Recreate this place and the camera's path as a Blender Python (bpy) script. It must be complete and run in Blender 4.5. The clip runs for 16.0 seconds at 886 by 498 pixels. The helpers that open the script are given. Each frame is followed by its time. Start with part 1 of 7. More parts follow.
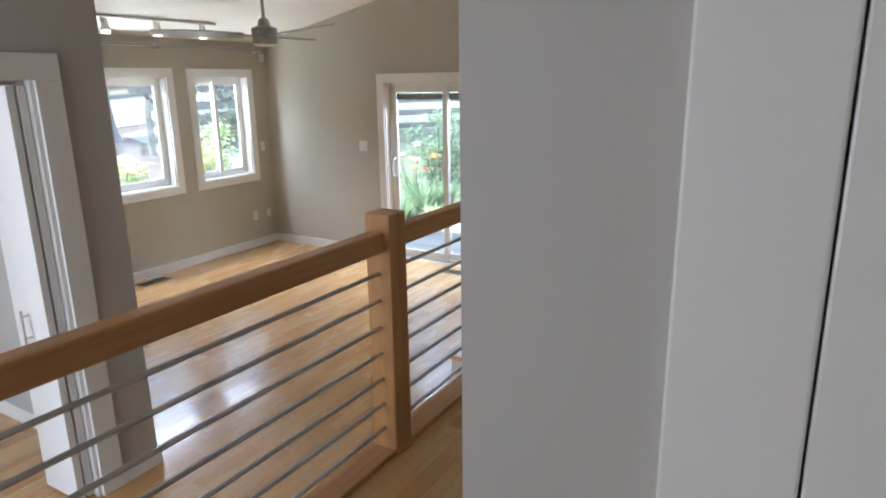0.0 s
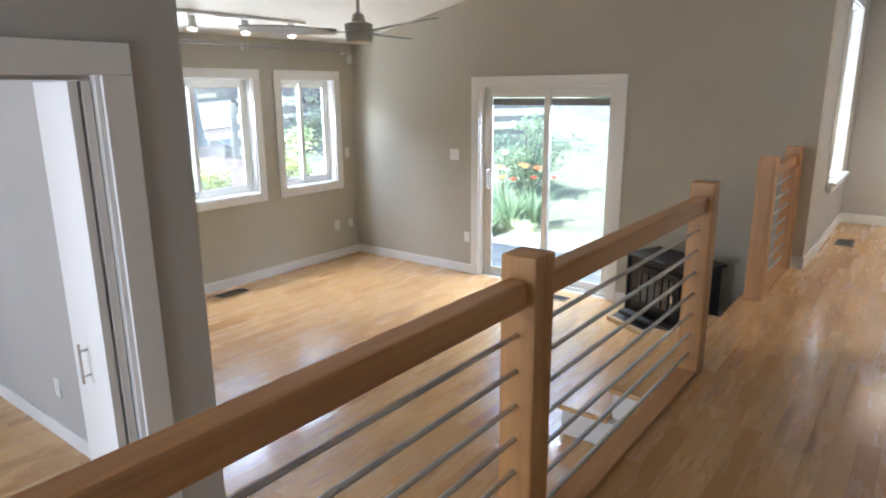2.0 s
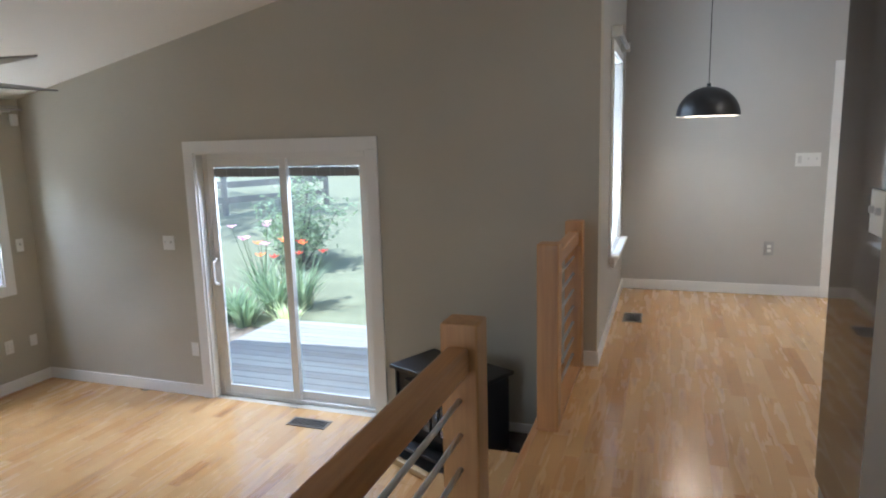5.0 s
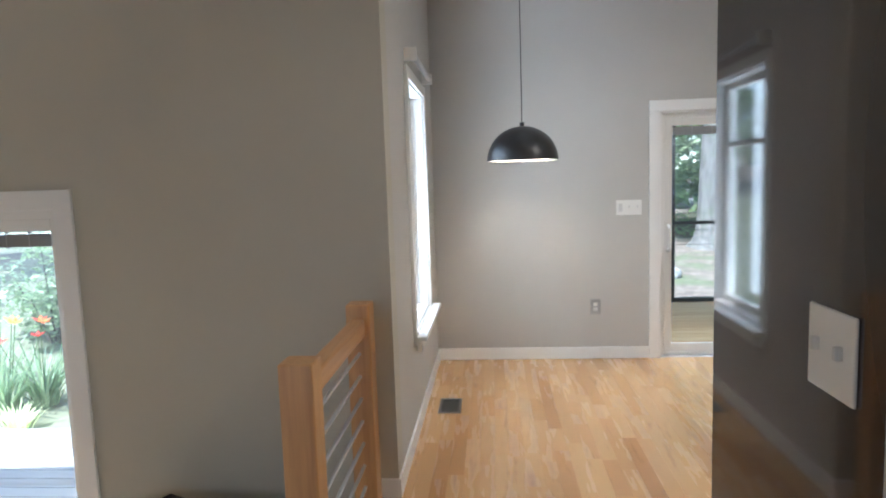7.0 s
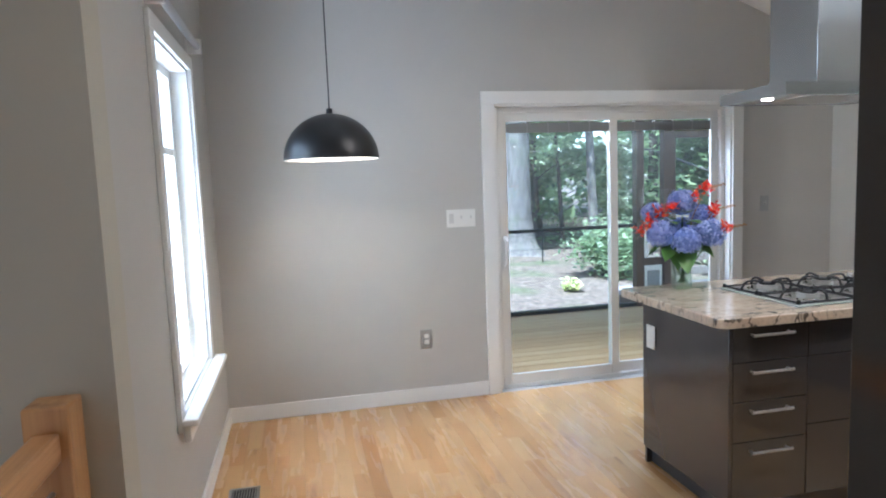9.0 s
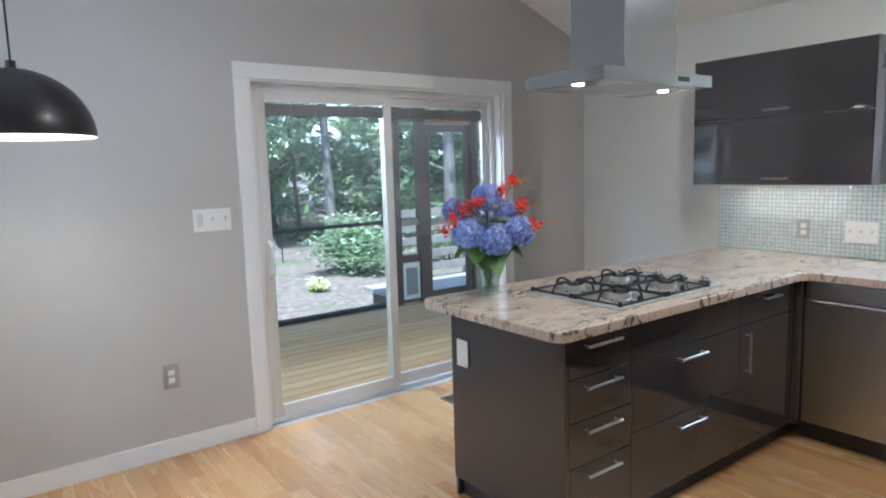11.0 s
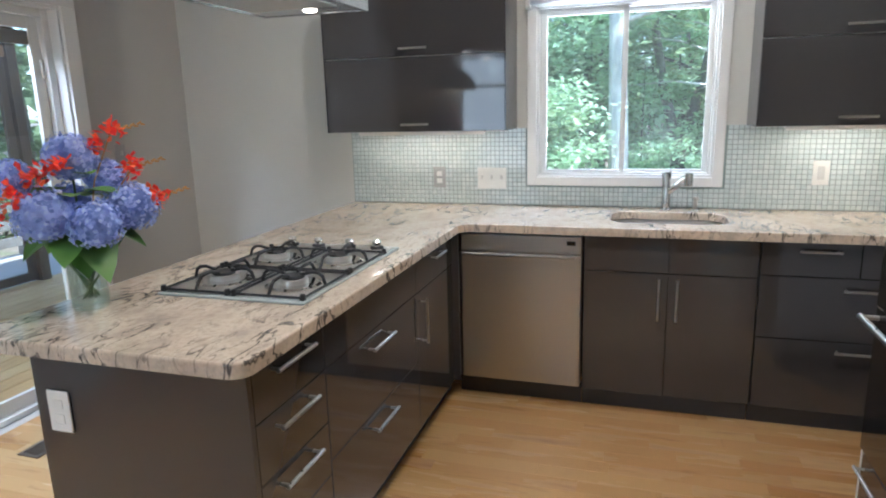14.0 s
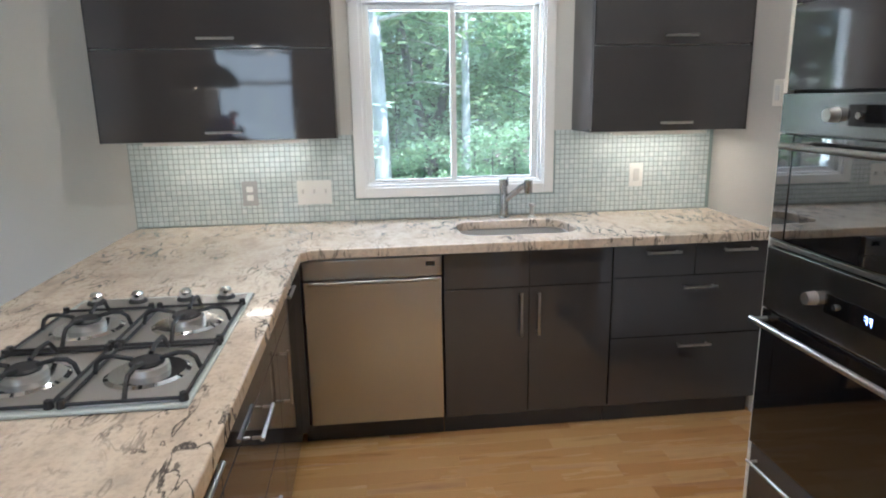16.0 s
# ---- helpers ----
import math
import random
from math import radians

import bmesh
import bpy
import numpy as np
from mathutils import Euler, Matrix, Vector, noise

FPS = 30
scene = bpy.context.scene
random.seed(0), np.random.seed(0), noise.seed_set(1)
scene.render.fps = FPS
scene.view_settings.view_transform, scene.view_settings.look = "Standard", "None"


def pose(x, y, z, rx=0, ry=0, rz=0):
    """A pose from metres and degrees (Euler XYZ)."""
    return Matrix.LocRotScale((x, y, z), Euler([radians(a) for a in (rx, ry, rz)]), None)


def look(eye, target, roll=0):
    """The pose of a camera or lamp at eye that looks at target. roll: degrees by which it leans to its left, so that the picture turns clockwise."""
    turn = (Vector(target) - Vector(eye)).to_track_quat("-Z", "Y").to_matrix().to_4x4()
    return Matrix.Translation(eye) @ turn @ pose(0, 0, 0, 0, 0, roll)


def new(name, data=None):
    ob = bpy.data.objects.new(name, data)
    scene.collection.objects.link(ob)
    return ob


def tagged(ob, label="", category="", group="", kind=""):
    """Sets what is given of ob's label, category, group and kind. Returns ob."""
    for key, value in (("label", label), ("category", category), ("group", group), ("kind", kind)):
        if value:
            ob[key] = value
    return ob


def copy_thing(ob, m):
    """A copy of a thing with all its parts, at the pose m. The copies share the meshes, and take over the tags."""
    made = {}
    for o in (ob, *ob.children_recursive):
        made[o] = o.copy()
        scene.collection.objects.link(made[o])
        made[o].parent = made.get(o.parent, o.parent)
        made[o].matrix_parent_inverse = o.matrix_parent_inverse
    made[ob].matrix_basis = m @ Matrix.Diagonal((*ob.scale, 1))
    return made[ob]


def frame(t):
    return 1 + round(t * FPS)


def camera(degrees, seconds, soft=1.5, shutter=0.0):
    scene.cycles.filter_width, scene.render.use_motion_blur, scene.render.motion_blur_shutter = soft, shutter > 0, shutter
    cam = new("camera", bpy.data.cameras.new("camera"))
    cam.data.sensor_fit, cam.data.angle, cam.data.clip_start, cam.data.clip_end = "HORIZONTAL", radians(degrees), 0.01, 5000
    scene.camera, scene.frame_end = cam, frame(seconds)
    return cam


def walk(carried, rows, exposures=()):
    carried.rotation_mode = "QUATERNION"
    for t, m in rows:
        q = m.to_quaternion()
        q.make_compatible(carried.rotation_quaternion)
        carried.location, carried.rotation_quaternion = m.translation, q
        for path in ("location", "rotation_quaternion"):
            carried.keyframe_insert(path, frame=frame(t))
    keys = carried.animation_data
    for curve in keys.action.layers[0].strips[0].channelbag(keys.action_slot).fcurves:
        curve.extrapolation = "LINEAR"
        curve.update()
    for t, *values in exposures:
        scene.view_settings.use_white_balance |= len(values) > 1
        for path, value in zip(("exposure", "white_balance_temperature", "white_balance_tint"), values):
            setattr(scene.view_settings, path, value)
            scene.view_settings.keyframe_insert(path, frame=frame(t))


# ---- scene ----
SKY, SUN, SKYL, LAMPS, EXPO = 0.15, 3.2, 60.0, 0.30, 1.8
cam = camera(69.2, 16.0, 2.0)
PATH = [
    (0, (0.789, 1.56, 1.449), (-0.203, 3.222, 0.948), -0.9),
    (0.5, (0.68, 1.634, 1.444), (-0.467, 3.199, 0.958), -0.6),
    (1, (0.538, 1.712, 1.434), (-0.643, 3.253, 0.953), -0.5),
    (1.5, (0.38, 1.817, 1.412), (-0.8, 3.359, 0.932), -0.4),
    (2, (0.249, 1.96, 1.424), (-0.927, 3.505, 0.944), -0.4),
    (2.5, (0.136, 2.132, 1.442), (-1.038, 3.68, 0.97), -0.6),
    (3, (0.027, 2.343, 1.454), (-1.093, 3.939, 1.01), -0.8),
    (3.5, (-0.072, 2.604, 1.467), (-1.082, 4.281, 1.057), -1.0),
    (4, (-0.087, 2.889, 1.48), (-0.964, 4.645, 1.095), -1.3),
    (4.5, (-0.075, 3.183, 1.489), (-0.837, 4.999, 1.14), -1.4),
    (4.7, (-0.072, 3.296, 1.493), (-0.787, 5.133, 1.152), -1.4),
    (6.8, (0.084, 4.559, 1.541), (-0.157, 6.532, 1.314), -2.0),
    (7, (0.018, 4.694, 1.548), (-0.138, 6.676, 1.331), -1.9),
    (7.5, (0.023, 4.992, 1.541), (0.019, 6.982, 1.342), -1.9),
    (8, (0.057, 5.271, 1.541), (0.195, 7.256, 1.339), -1.9),
    (8.5, (0.053, 5.551, 1.528), (0.333, 7.521, 1.326), -1.9),
    (8.7, (0.049, 5.65, 1.523), (0.385, 7.611, 1.318), -2.0),
    (10.8, (0.053, 6.446, 1.512), (1.167, 8.09, 1.271), -2.0),
    (11, (0.068, 6.507, 1.507), (1.245, 8.105, 1.257), -1.7),
    (11.5, (0.13, 6.634, 1.489), (1.449, 8.112, 1.215), -1.7),
    (12, (0.224, 6.758, 1.475), (1.651, 8.125, 1.167), -1.6),
    (12.5, (0.315, 6.864, 1.473), (1.857, 8.093, 1.14), -1.6),
    (13, (0.381, 6.97, 1.473), (2.047, 8.015, 1.106), -1.6),
    (13.5, (0.444, 7.094, 1.471), (2.23, 7.904, 1.076), -1.4),
    (14, (0.526, 7.179, 1.477), (2.388, 7.768, 1.047), -1.5),
    (14.5, (0.657, 7.28, 1.479), (2.571, 7.641, 1.025), -1.3),
    (15, (0.742, 7.406, 1.481), (2.685, 7.548, 1.027), -1.1),
    (15.5, (0.817, 7.547, 1.508), (2.763, 7.506, 1.049), -1.0),
    (16, (0.882, 7.73, 1.52), (2.818, 7.517, 1.064), -1.0),
]
walk(cam, [(t, look(eye, target, roll)) for t, eye, target, roll in PATH], [(t, EXPO + e, k, 12) for t, e, k in ((0, 0.32, 5450), (1.5, 0.55, 5400), (2.5, 0.32, 5350), (3.5, 0.08, 5300), (4.5, -0.2, 5250), (7.0, 0.32, 5200), (8.5, 0.28, 5000), (11.0, 0.15, 4950), (13.0, 0.18, 5080), (16.0, 0.1, 5200))])

# ---- world, sun and lamps ----
RIDGE = 1.52


def ceil_z(x):
    return 1.975 + 0.214 * (x + 5.38) if x < RIDGE else 2.43 + 0.389 * (4.17 - x)


world = bpy.data.worlds.new("sky")
scene.world = world
world.use_nodes = True
wn = world.node_tree.nodes
sky = wn.new("ShaderNodeTexSky")
sky.sky_type = "NISHITA"
sky.sun_disc = False
SUN_DIR = Vector((0.26, 0.33, -0.91)).normalized()
sky.sun_elevation = math.asin(-SUN_DIR.z)
sky.sun_rotation = math.atan2(-SUN_DIR.x, -SUN_DIR.y)
wn["Background"].inputs["Strength"].default_value = SKY
world.node_tree.links.new(sky.outputs["Color"], wn["Background"].inputs["Color"])

sun = new("sun", bpy.data.lights.new("sun", "SUN"))
sun.data.energy, sun.data.angle, sun.data.color = SUN, radians(0.6), (1.0, 0.95, 0.87)
sun.matrix_world = look((0, 0, 20), Vector((0, 0, 20)) + SUN_DIR)


def lamp(name, kind, eye, target, watts, color=(1, 1, 1), size=(0.1, 0.1), spot=90, blend=0.6):
    ob = new(name, bpy.data.lights.new(name, kind))
    ob.data.energy, ob.data.color = watts, color
    if kind == "AREA":
        ob.data.shape, ob.data.size, ob.data.size_y = "RECTANGLE", size[0], size[1]
    elif kind == "SPOT":
        ob.data.spot_size, ob.data.spot_blend, ob.data.shadow_soft_size = radians(spot), blend, size[0]
    else:
        ob.data.shadow_soft_size = size[0]
    ob.matrix_world = look(eye, target)
    return ob


DAY = (0.95, 0.97, 1.0)
Y_BEHIND = -0.97
WARM = (1.0, 0.87, 0.70)
# sky light that enters by the openings, from just above them or beside them outside
lamp("skylight_west", "AREA", (-5.90, 6.2, 1.77), (-3.4, 6.2, 0.7), SKYL * 0.62, DAY, (2.4, 0.34))
lamp("skylight_patio", "AREA", (-2.85, 8.30, 1.82), (-2.9, 6.0, 0.3), SKYL * 0.62, DAY, (1.5, 0.5))
lamp("skylight_dining", "AREA", (-0.76, 8.94, 1.40), (1.0, 8.85, 1.40), SKYL * 0.075, DAY, (0.85, 1.45))
lamp("skylight_porch", "AREA", (2.32, 10.55, 2.38), (2.3, 8.3, 1.0), SKYL * 0.34, DAY, (1.8, 0.4))
lamp("skylight_kitchen", "AREA", (4.70, 7.3, 2.36), (2.8, 7.3, 0.9), SKYL * 0.40, DAY, (0.9, 0.4))
# lamps added low outside the windows, standing in for bounce off sunlit ground
lamp("ground_fill_west", "AREA", (-6.0, 6.2, 0.0), (-4.2, 6.2, 1.9), SKYL * 0.48, (1.0, 0.97, 0.86), (2.4, 0.5))
lamp("ground_fill_dining", "AREA", (-1.0, 8.94, 0.22), (0.4, 8.9, 2.4), SKYL * 0.30, (1.0, 0.99, 0.95), (0.9, 0.5))
lamp("ground_fill_kitchen", "AREA", (4.95, 7.3, 0.62), (3.3, 7.3, 2.6), SKYL * 0.60, (1.0, 1.0, 0.93), (0.95, 0.5))
# fill lamps in unseen openings added behind the walk
lamp("unseen_fill_stairs", "AREA", (-1.35, Y_BEHIND, 1.0), (-1.2, 4.0, 0.6), SKYL * 0.18, (1.0, 0.97, 0.93), (1.0, 1.8))
lamp("unseen_fill_closet", "AREA", (-3.55, Y_BEHIND, 0.85), (-3.4, 3.0, 0.7), SKYL * 0.26, DAY, (1.4, 1.2))
# lamps of the house
for y in (5.22, 5.75, 6.28):
    lamp("track_bulb", "SPOT", (-4.86, y, 1.96), (-4.5, y - 0.2, 0.0), 14 * LAMPS, WARM, (0.03, 0.03), 110)
lamp("pendant_bulb", "SPOT", (0.235, 9.2, 1.72), (0.235, 9.2, 0.0), 1.0 * LAMPS, WARM, (0.05, 0.05), 150, 1.0)
# unseen ceiling spot, added to brighten the kitchen floor and walls
lamp("kitchen_fill_bulb", "SPOT", (2.1, 7.2, ceil_z(2.1) - 0.06), (2.2, 7.3, 0.0), 105 * LAMPS, (1.0, 0.82, 0.60), (0.07, 0.07), 165, 0.5)
lamp("cabinet_strip_bulb", "AREA", (3.98, 8.35, 1.335), (4.02, 8.35, 0.9), 0.9 * LAMPS, (1.0, 0.80, 0.56), (0.7, 0.05))
lamp("cabinet_strip_bulb", "AREA", (3.98, 6.3, 1.335), (4.02, 6.3, 0.9), 1.2 * LAMPS, (1.0, 0.80, 0.56), (0.5, 0.05))
for x, y in ((2.165, 8.37), (2.755, 8.37)):
    lamp("hood_bulb", "SPOT", (x, y, 1.828), (x, y, 0.9), 5 * LAMPS, WARM, (0.012, 0.012), 120)

# ---- materials ----
def mat(name, color=(0.8, 0.8, 0.8), rough=0.5, metal=0.0, coat=0.0, **more):
    m = bpy.data.materials.new(name)
    m.use_nodes = True
    b = m.node_tree.nodes["Principled BSDF"]
    b.inputs["Base Color"].default_value = (*color, 1)
    b.inputs["Roughness"].default_value = rough
    b.inputs["Metallic"].default_value = metal
    b.inputs["Coat Weight"].default_value = coat
    b.inputs["Coat Roughness"].default_value = 0.06
    for k, v in more.items():
        b.inputs[k.replace("_", " ")].default_value = v
    return m


def nodes_of(m):
    return m.node_tree.nodes, m.node_tree.links, m.node_tree.nodes["Principled BSDF"]


def noise_node(m, scale, detail=4.0, stretch=None, rough=0.55, offset=None):
    n, l, _ = nodes_of(m)
    tc = n.new("ShaderNodeTexCoord")
    mp = n.new("ShaderNodeMapping")
    l.new(tc.outputs["Object"], mp.inputs["Vector"])
    if stretch:
        mp.inputs["Scale"].default_value = stretch
    if offset is not None:
        l.new(offset, mp.inputs["Location"])
    t = n.new("ShaderNodeTexNoise")
    t.inputs["Scale"].default_value, t.inputs["Detail"].default_value, t.inputs["Roughness"].default_value = scale, detail, rough
    l.new(mp.outputs["Vector"], t.inputs["Vector"])
    return t


def ramp(m, source, stops):
    n, l, _ = nodes_of(m)
    r = n.new("ShaderNodeValToRGB")
    e = r.color_ramp.elements
    while len(e) < len(stops):
        e.new(0.5)
    for el, (p, c) in zip(e, stops):
        el.position, el.color = p, (*c, 1)
    l.new(source, r.inputs["Fac"])
    return r


def mix(m, fac, a, b, kind="MIX"):
    n, l, _ = nodes_of(m)
    x = n.new("ShaderNodeMix")
    x.data_type, x.blend_type = "RGBA", kind
    for sock, v in ((x.inputs[0], fac), (x.inputs[6], a), (x.inputs[7], b)):
        if isinstance(v, (int, float)):
            sock.default_value = v
        elif isinstance(v, tuple):
            sock.default_value = (*v, 1)
        else:
            l.new(v, sock)
    return x.outputs[2]


def bump(m, source, strength=0.1, distance=0.002):
    n, l, b = nodes_of(m)
    k = n.new("ShaderNodeBump")
    k.inputs["Strength"].default_value, k.inputs["Distance"].default_value = strength, distance
    l.new(source, k.inputs["Height"])
    l.new(k.outputs["Normal"], b.inputs["Normal"])


def rough_by(m, source, lo, hi):
    n, l, b = nodes_of(m)
    r = n.new("ShaderNodeMapRange")
    r.inputs["To Min"].default_value, r.inputs["To Max"].default_value = lo, hi
    l.new(source, r.inputs["Value"])
    l.new(r.outputs["Result"], b.inputs["Roughness"])


def paint(name, color, rough=0.55, vary=0.05):
    m = mat(name, color, rough)
    n, l, b = nodes_of(m)
    big, fine = noise_node(m, 0.9, 3), noise_node(m, 260, 2)
    dark = tuple(c * (1 - vary) for c in color)
    lite = tuple(min(1, c * (1 + vary)) for c in color)
    l.new(ramp(m, big.outputs["Fac"], [(0.3, dark), (0.7, lite)]).outputs["Color"], b.inputs["Base Color"])
    rough_by(m, big.outputs["Fac"], rough - 0.06, rough + 0.08)
    bump(m, fine.outputs["Fac"], 0.12, 0.0006)
    return m


def piece_random(m):
    n, l, _ = nodes_of(m)
    a, g = n.new("ShaderNodeObjectInfo"), n.new("ShaderNodeNewGeometry")
    s, f = n.new("ShaderNodeMath"), n.new("ShaderNodeMath")
    f.operation = "FRACT"
    l.new(a.outputs["Random"], s.inputs[0])
    l.new(g.outputs["Random Per Island"], s.inputs[1])
    l.new(s.outputs[0], f.inputs[0])
    return f.outputs[0]


def wood(name, tones, rough=0.3, coat=0.0, grain=(60, 2.2, 60), pieces=True, streak=0.5, heart=0.62, fleck=0.38, figure=0.16):
    """tones: (position, colour) over the pieces' random value; the grain runs along y of the object."""
    m = mat(name, tones[0][1], rough, 0, coat)
    n, l, b = nodes_of(m)
    off = None
    if pieces:
        r = piece_random(m)
        sc = n.new("ShaderNodeMath")
        sc.operation = "MULTIPLY"
        sc.inputs[1].default_value = 37.0
        l.new(r, sc.inputs[0])
        off = sc.outputs[0]
        base = ramp(m, r, tones).outputs["Color"]
    else:
        base = ramp(m, noise_node(m, 1.2, 2).outputs["Fac"], [(0.3 + 0.4 * p, c) for p, c in tones]).outputs["Color"]
    g = noise_node(m, 1.0, 6, grain, 0.62, off)
    k = noise_node(m, 1.0, 3, tuple(v * figure for v in grain), 0.6, off)
    c = mix(m, ramp(m, g.outputs["Fac"], [(fleck, (0, 0, 0)), (0.72, (streak, streak, streak))]).outputs["Color"], base, mix(m, 0.6, base, (0.30, 0.15, 0.06), "MULTIPLY"))
    c = mix(m, ramp(m, k.outputs["Fac"], [(0.55, (0, 0, 0)), (0.75, (heart, heart, heart))]).outputs["Color"], c, mix(m, 0.8, c, (0.42, 0.23, 0.11), "MULTIPLY"))
    l.new(c, b.inputs["Base Color"])
    rough_by(m, k.outputs["Fac"], rough - 0.05, rough + 0.10)
    bump(m, g.outputs["Fac"], 0.03, 0.0006)
    return m


WALL = paint("wall_paint", (0.49, 0.465, 0.385), 0.6)
WALL_HALL = paint("hall_wall_paint", (0.50, 0.487, 0.458), 0.6)
CEIL = paint("ceiling_paint", (0.80, 0.79, 0.74), 0.75, 0.02)
TRIM = paint("white_trim_paint", (0.82, 0.82, 0.80), 0.35, 0.03)
VINYL = paint("white_vinyl", (0.80, 0.80, 0.77), 0.32, 0.02)
PLASTIC = paint("white_plastic", (0.80, 0.80, 0.77), 0.3, 0.02)
STEELPLATE = mat("plate_steel", (0.42, 0.42, 0.42), 0.42, 0.6)
FLOOR = wood("maple_floor", [(0.0, (0.52, 0.285, 0.098)), (0.1, (0.60, 0.355, 0.138)), (0.25, (0.65, 0.40, 0.168)), (0.45, (0.68, 0.435, 0.19)), (0.6, (0.61, 0.37, 0.148)), (0.75, (0.65, 0.40, 0.165)), (0.9, (0.58, 0.335, 0.128)), (1.0, (0.47, 0.24, 0.08))], 0.24, 0.55, (26, 3.0, 26), True, 0.65, 0.62, 0.57, 0.40)
FLOOR.node_tree.nodes["Principled BSDF"].inputs["Coat Roughness"].default_value = 0.14
SUBFLOOR = mat("subfloor", (0.30, 0.18, 0.08), 0.8)
RAIL = wood("fir_rail", [(0.0, (0.57, 0.295, 0.115)), (1.0, (0.67, 0.375, 0.16))], 0.34, 0.2, (70, 3, 70), False, 0.45)
POSTW = wood("fir_post", [(0.0, (0.58, 0.31, 0.115)), (1.0, (0.67, 0.385, 0.155))], 0.36, 0.2, (60, 60, 3), False, 0.4)
ROD = mat("steel_rod", (0.58, 0.59, 0.60), 0.34, 0.85)
DARK = mat("grey_lacquer", (0.050, 0.047, 0.048), 0.05, 0, 0.0, IOR=1.7)
DARKIN = mat("cabinet_shadow_gap", (0.015, 0.015, 0.015), 0.6)
KICK = paint("toe_kick_laminate", (0.046, 0.047, 0.051), 0.4, 0.1)
MELAMINE = paint("white_melamine", (0.72, 0.70, 0.64), 0.4, 0.03)
BLACK = mat("black_enamel", (0.008, 0.008, 0.009), 0.42)
IRON = mat("cast_iron", (0.018, 0.018, 0.019), 0.5)
BLACKGLASS = mat("black_glass", (0.006, 0.006, 0.007), 0.03, 0, 0.5)
MIRRORGLASS = mat("mirror_oven_glass", (0.006, 0.007, 0.008), 0.03, 0, 0.3, IOR=2.7)
CHROME = mat("chrome", (0.72, 0.72, 0.72), 0.1, 1.0)
RUBBER = mat("black_rubber", (0.02, 0.02, 0.02), 0.7)
LAMPBLACK = mat("black_lamp_enamel", (0.012, 0.012, 0.013), 0.38, 0, 0.12)
LAMPWHITE = paint("lamp_inner_enamel", (0.82, 0.78, 0.70), 0.4, 0.02)
BLINDGREY = paint("blind_slats", (0.27, 0.28, 0.28), 0.5, 0.1)
DIGIT = mat("display_digit", (0.1, 0.2, 0.8), 0.5, Emission_Color=(0.35, 0.5, 1, 1), Emission_Strength=3.0)
BULB = mat("lamp_glow", (1, 0.9, 0.75), 0.5, Emission_Color=(1.0, 0.82, 0.6, 1), Emission_Strength=4.0)

BULBHOT = mat("bulb_glow", (1, 0.9, 0.75), 0.5, Emission_Color=(1.0, 0.80, 0.56, 1), Emission_Strength=40.0)


def brushed(name, color, rough, stretch, relief=0.05):
    m = mat(name, color, rough, 1.0)
    t = noise_node(m, 1.0, 3, stretch)
    spread = 0.09 if relief > 0.02 else 0.02
    rough_by(m, t.outputs["Fac"], rough - spread, rough + spread)
    bump(m, t.outputs["Fac"], relief, 0.0004)
    return m


STEEL = brushed("brushed_steel", (0.43, 0.42, 0.405), 0.30, (30, 3, 600))
STEELH = mat("hood_steel", (0.50, 0.51, 0.52), 0.24, 1.0)
TAPSTEEL = mat("tap_steel", (0.58, 0.575, 0.565), 0.13, 1.0)
PLATESTEEL = mat("cooktop_steel", (0.62, 0.60, 0.57), 0.42, 1.0)
HLEAF = paint("hydrangea_leaf", (0.095, 0.205, 0.035), 0.4, 0.3)
KITCHEN = paint("kitchen_wall_paint", (0.64, 0.64, 0.60), 0.6)
STEELOVEN = brushed("oven_steel", (0.30, 0.30, 0.30), 0.22, (4, 30, 300))
SWITCH = paint("switch_plastic", (0.62, 0.62, 0.60), 0.35, 0.02)
STEELD = mat("dishwasher_steel", (0.47, 0.465, 0.455), 0.3, 1.0)
rough_by(STEELD, noise_node(STEELD, 2.5, 3).outputs["Fac"], 0.25, 0.34)
NICKEL = brushed("brushed_nickel", (0.55, 0.53, 0.50), 0.3, (8, 8, 300))


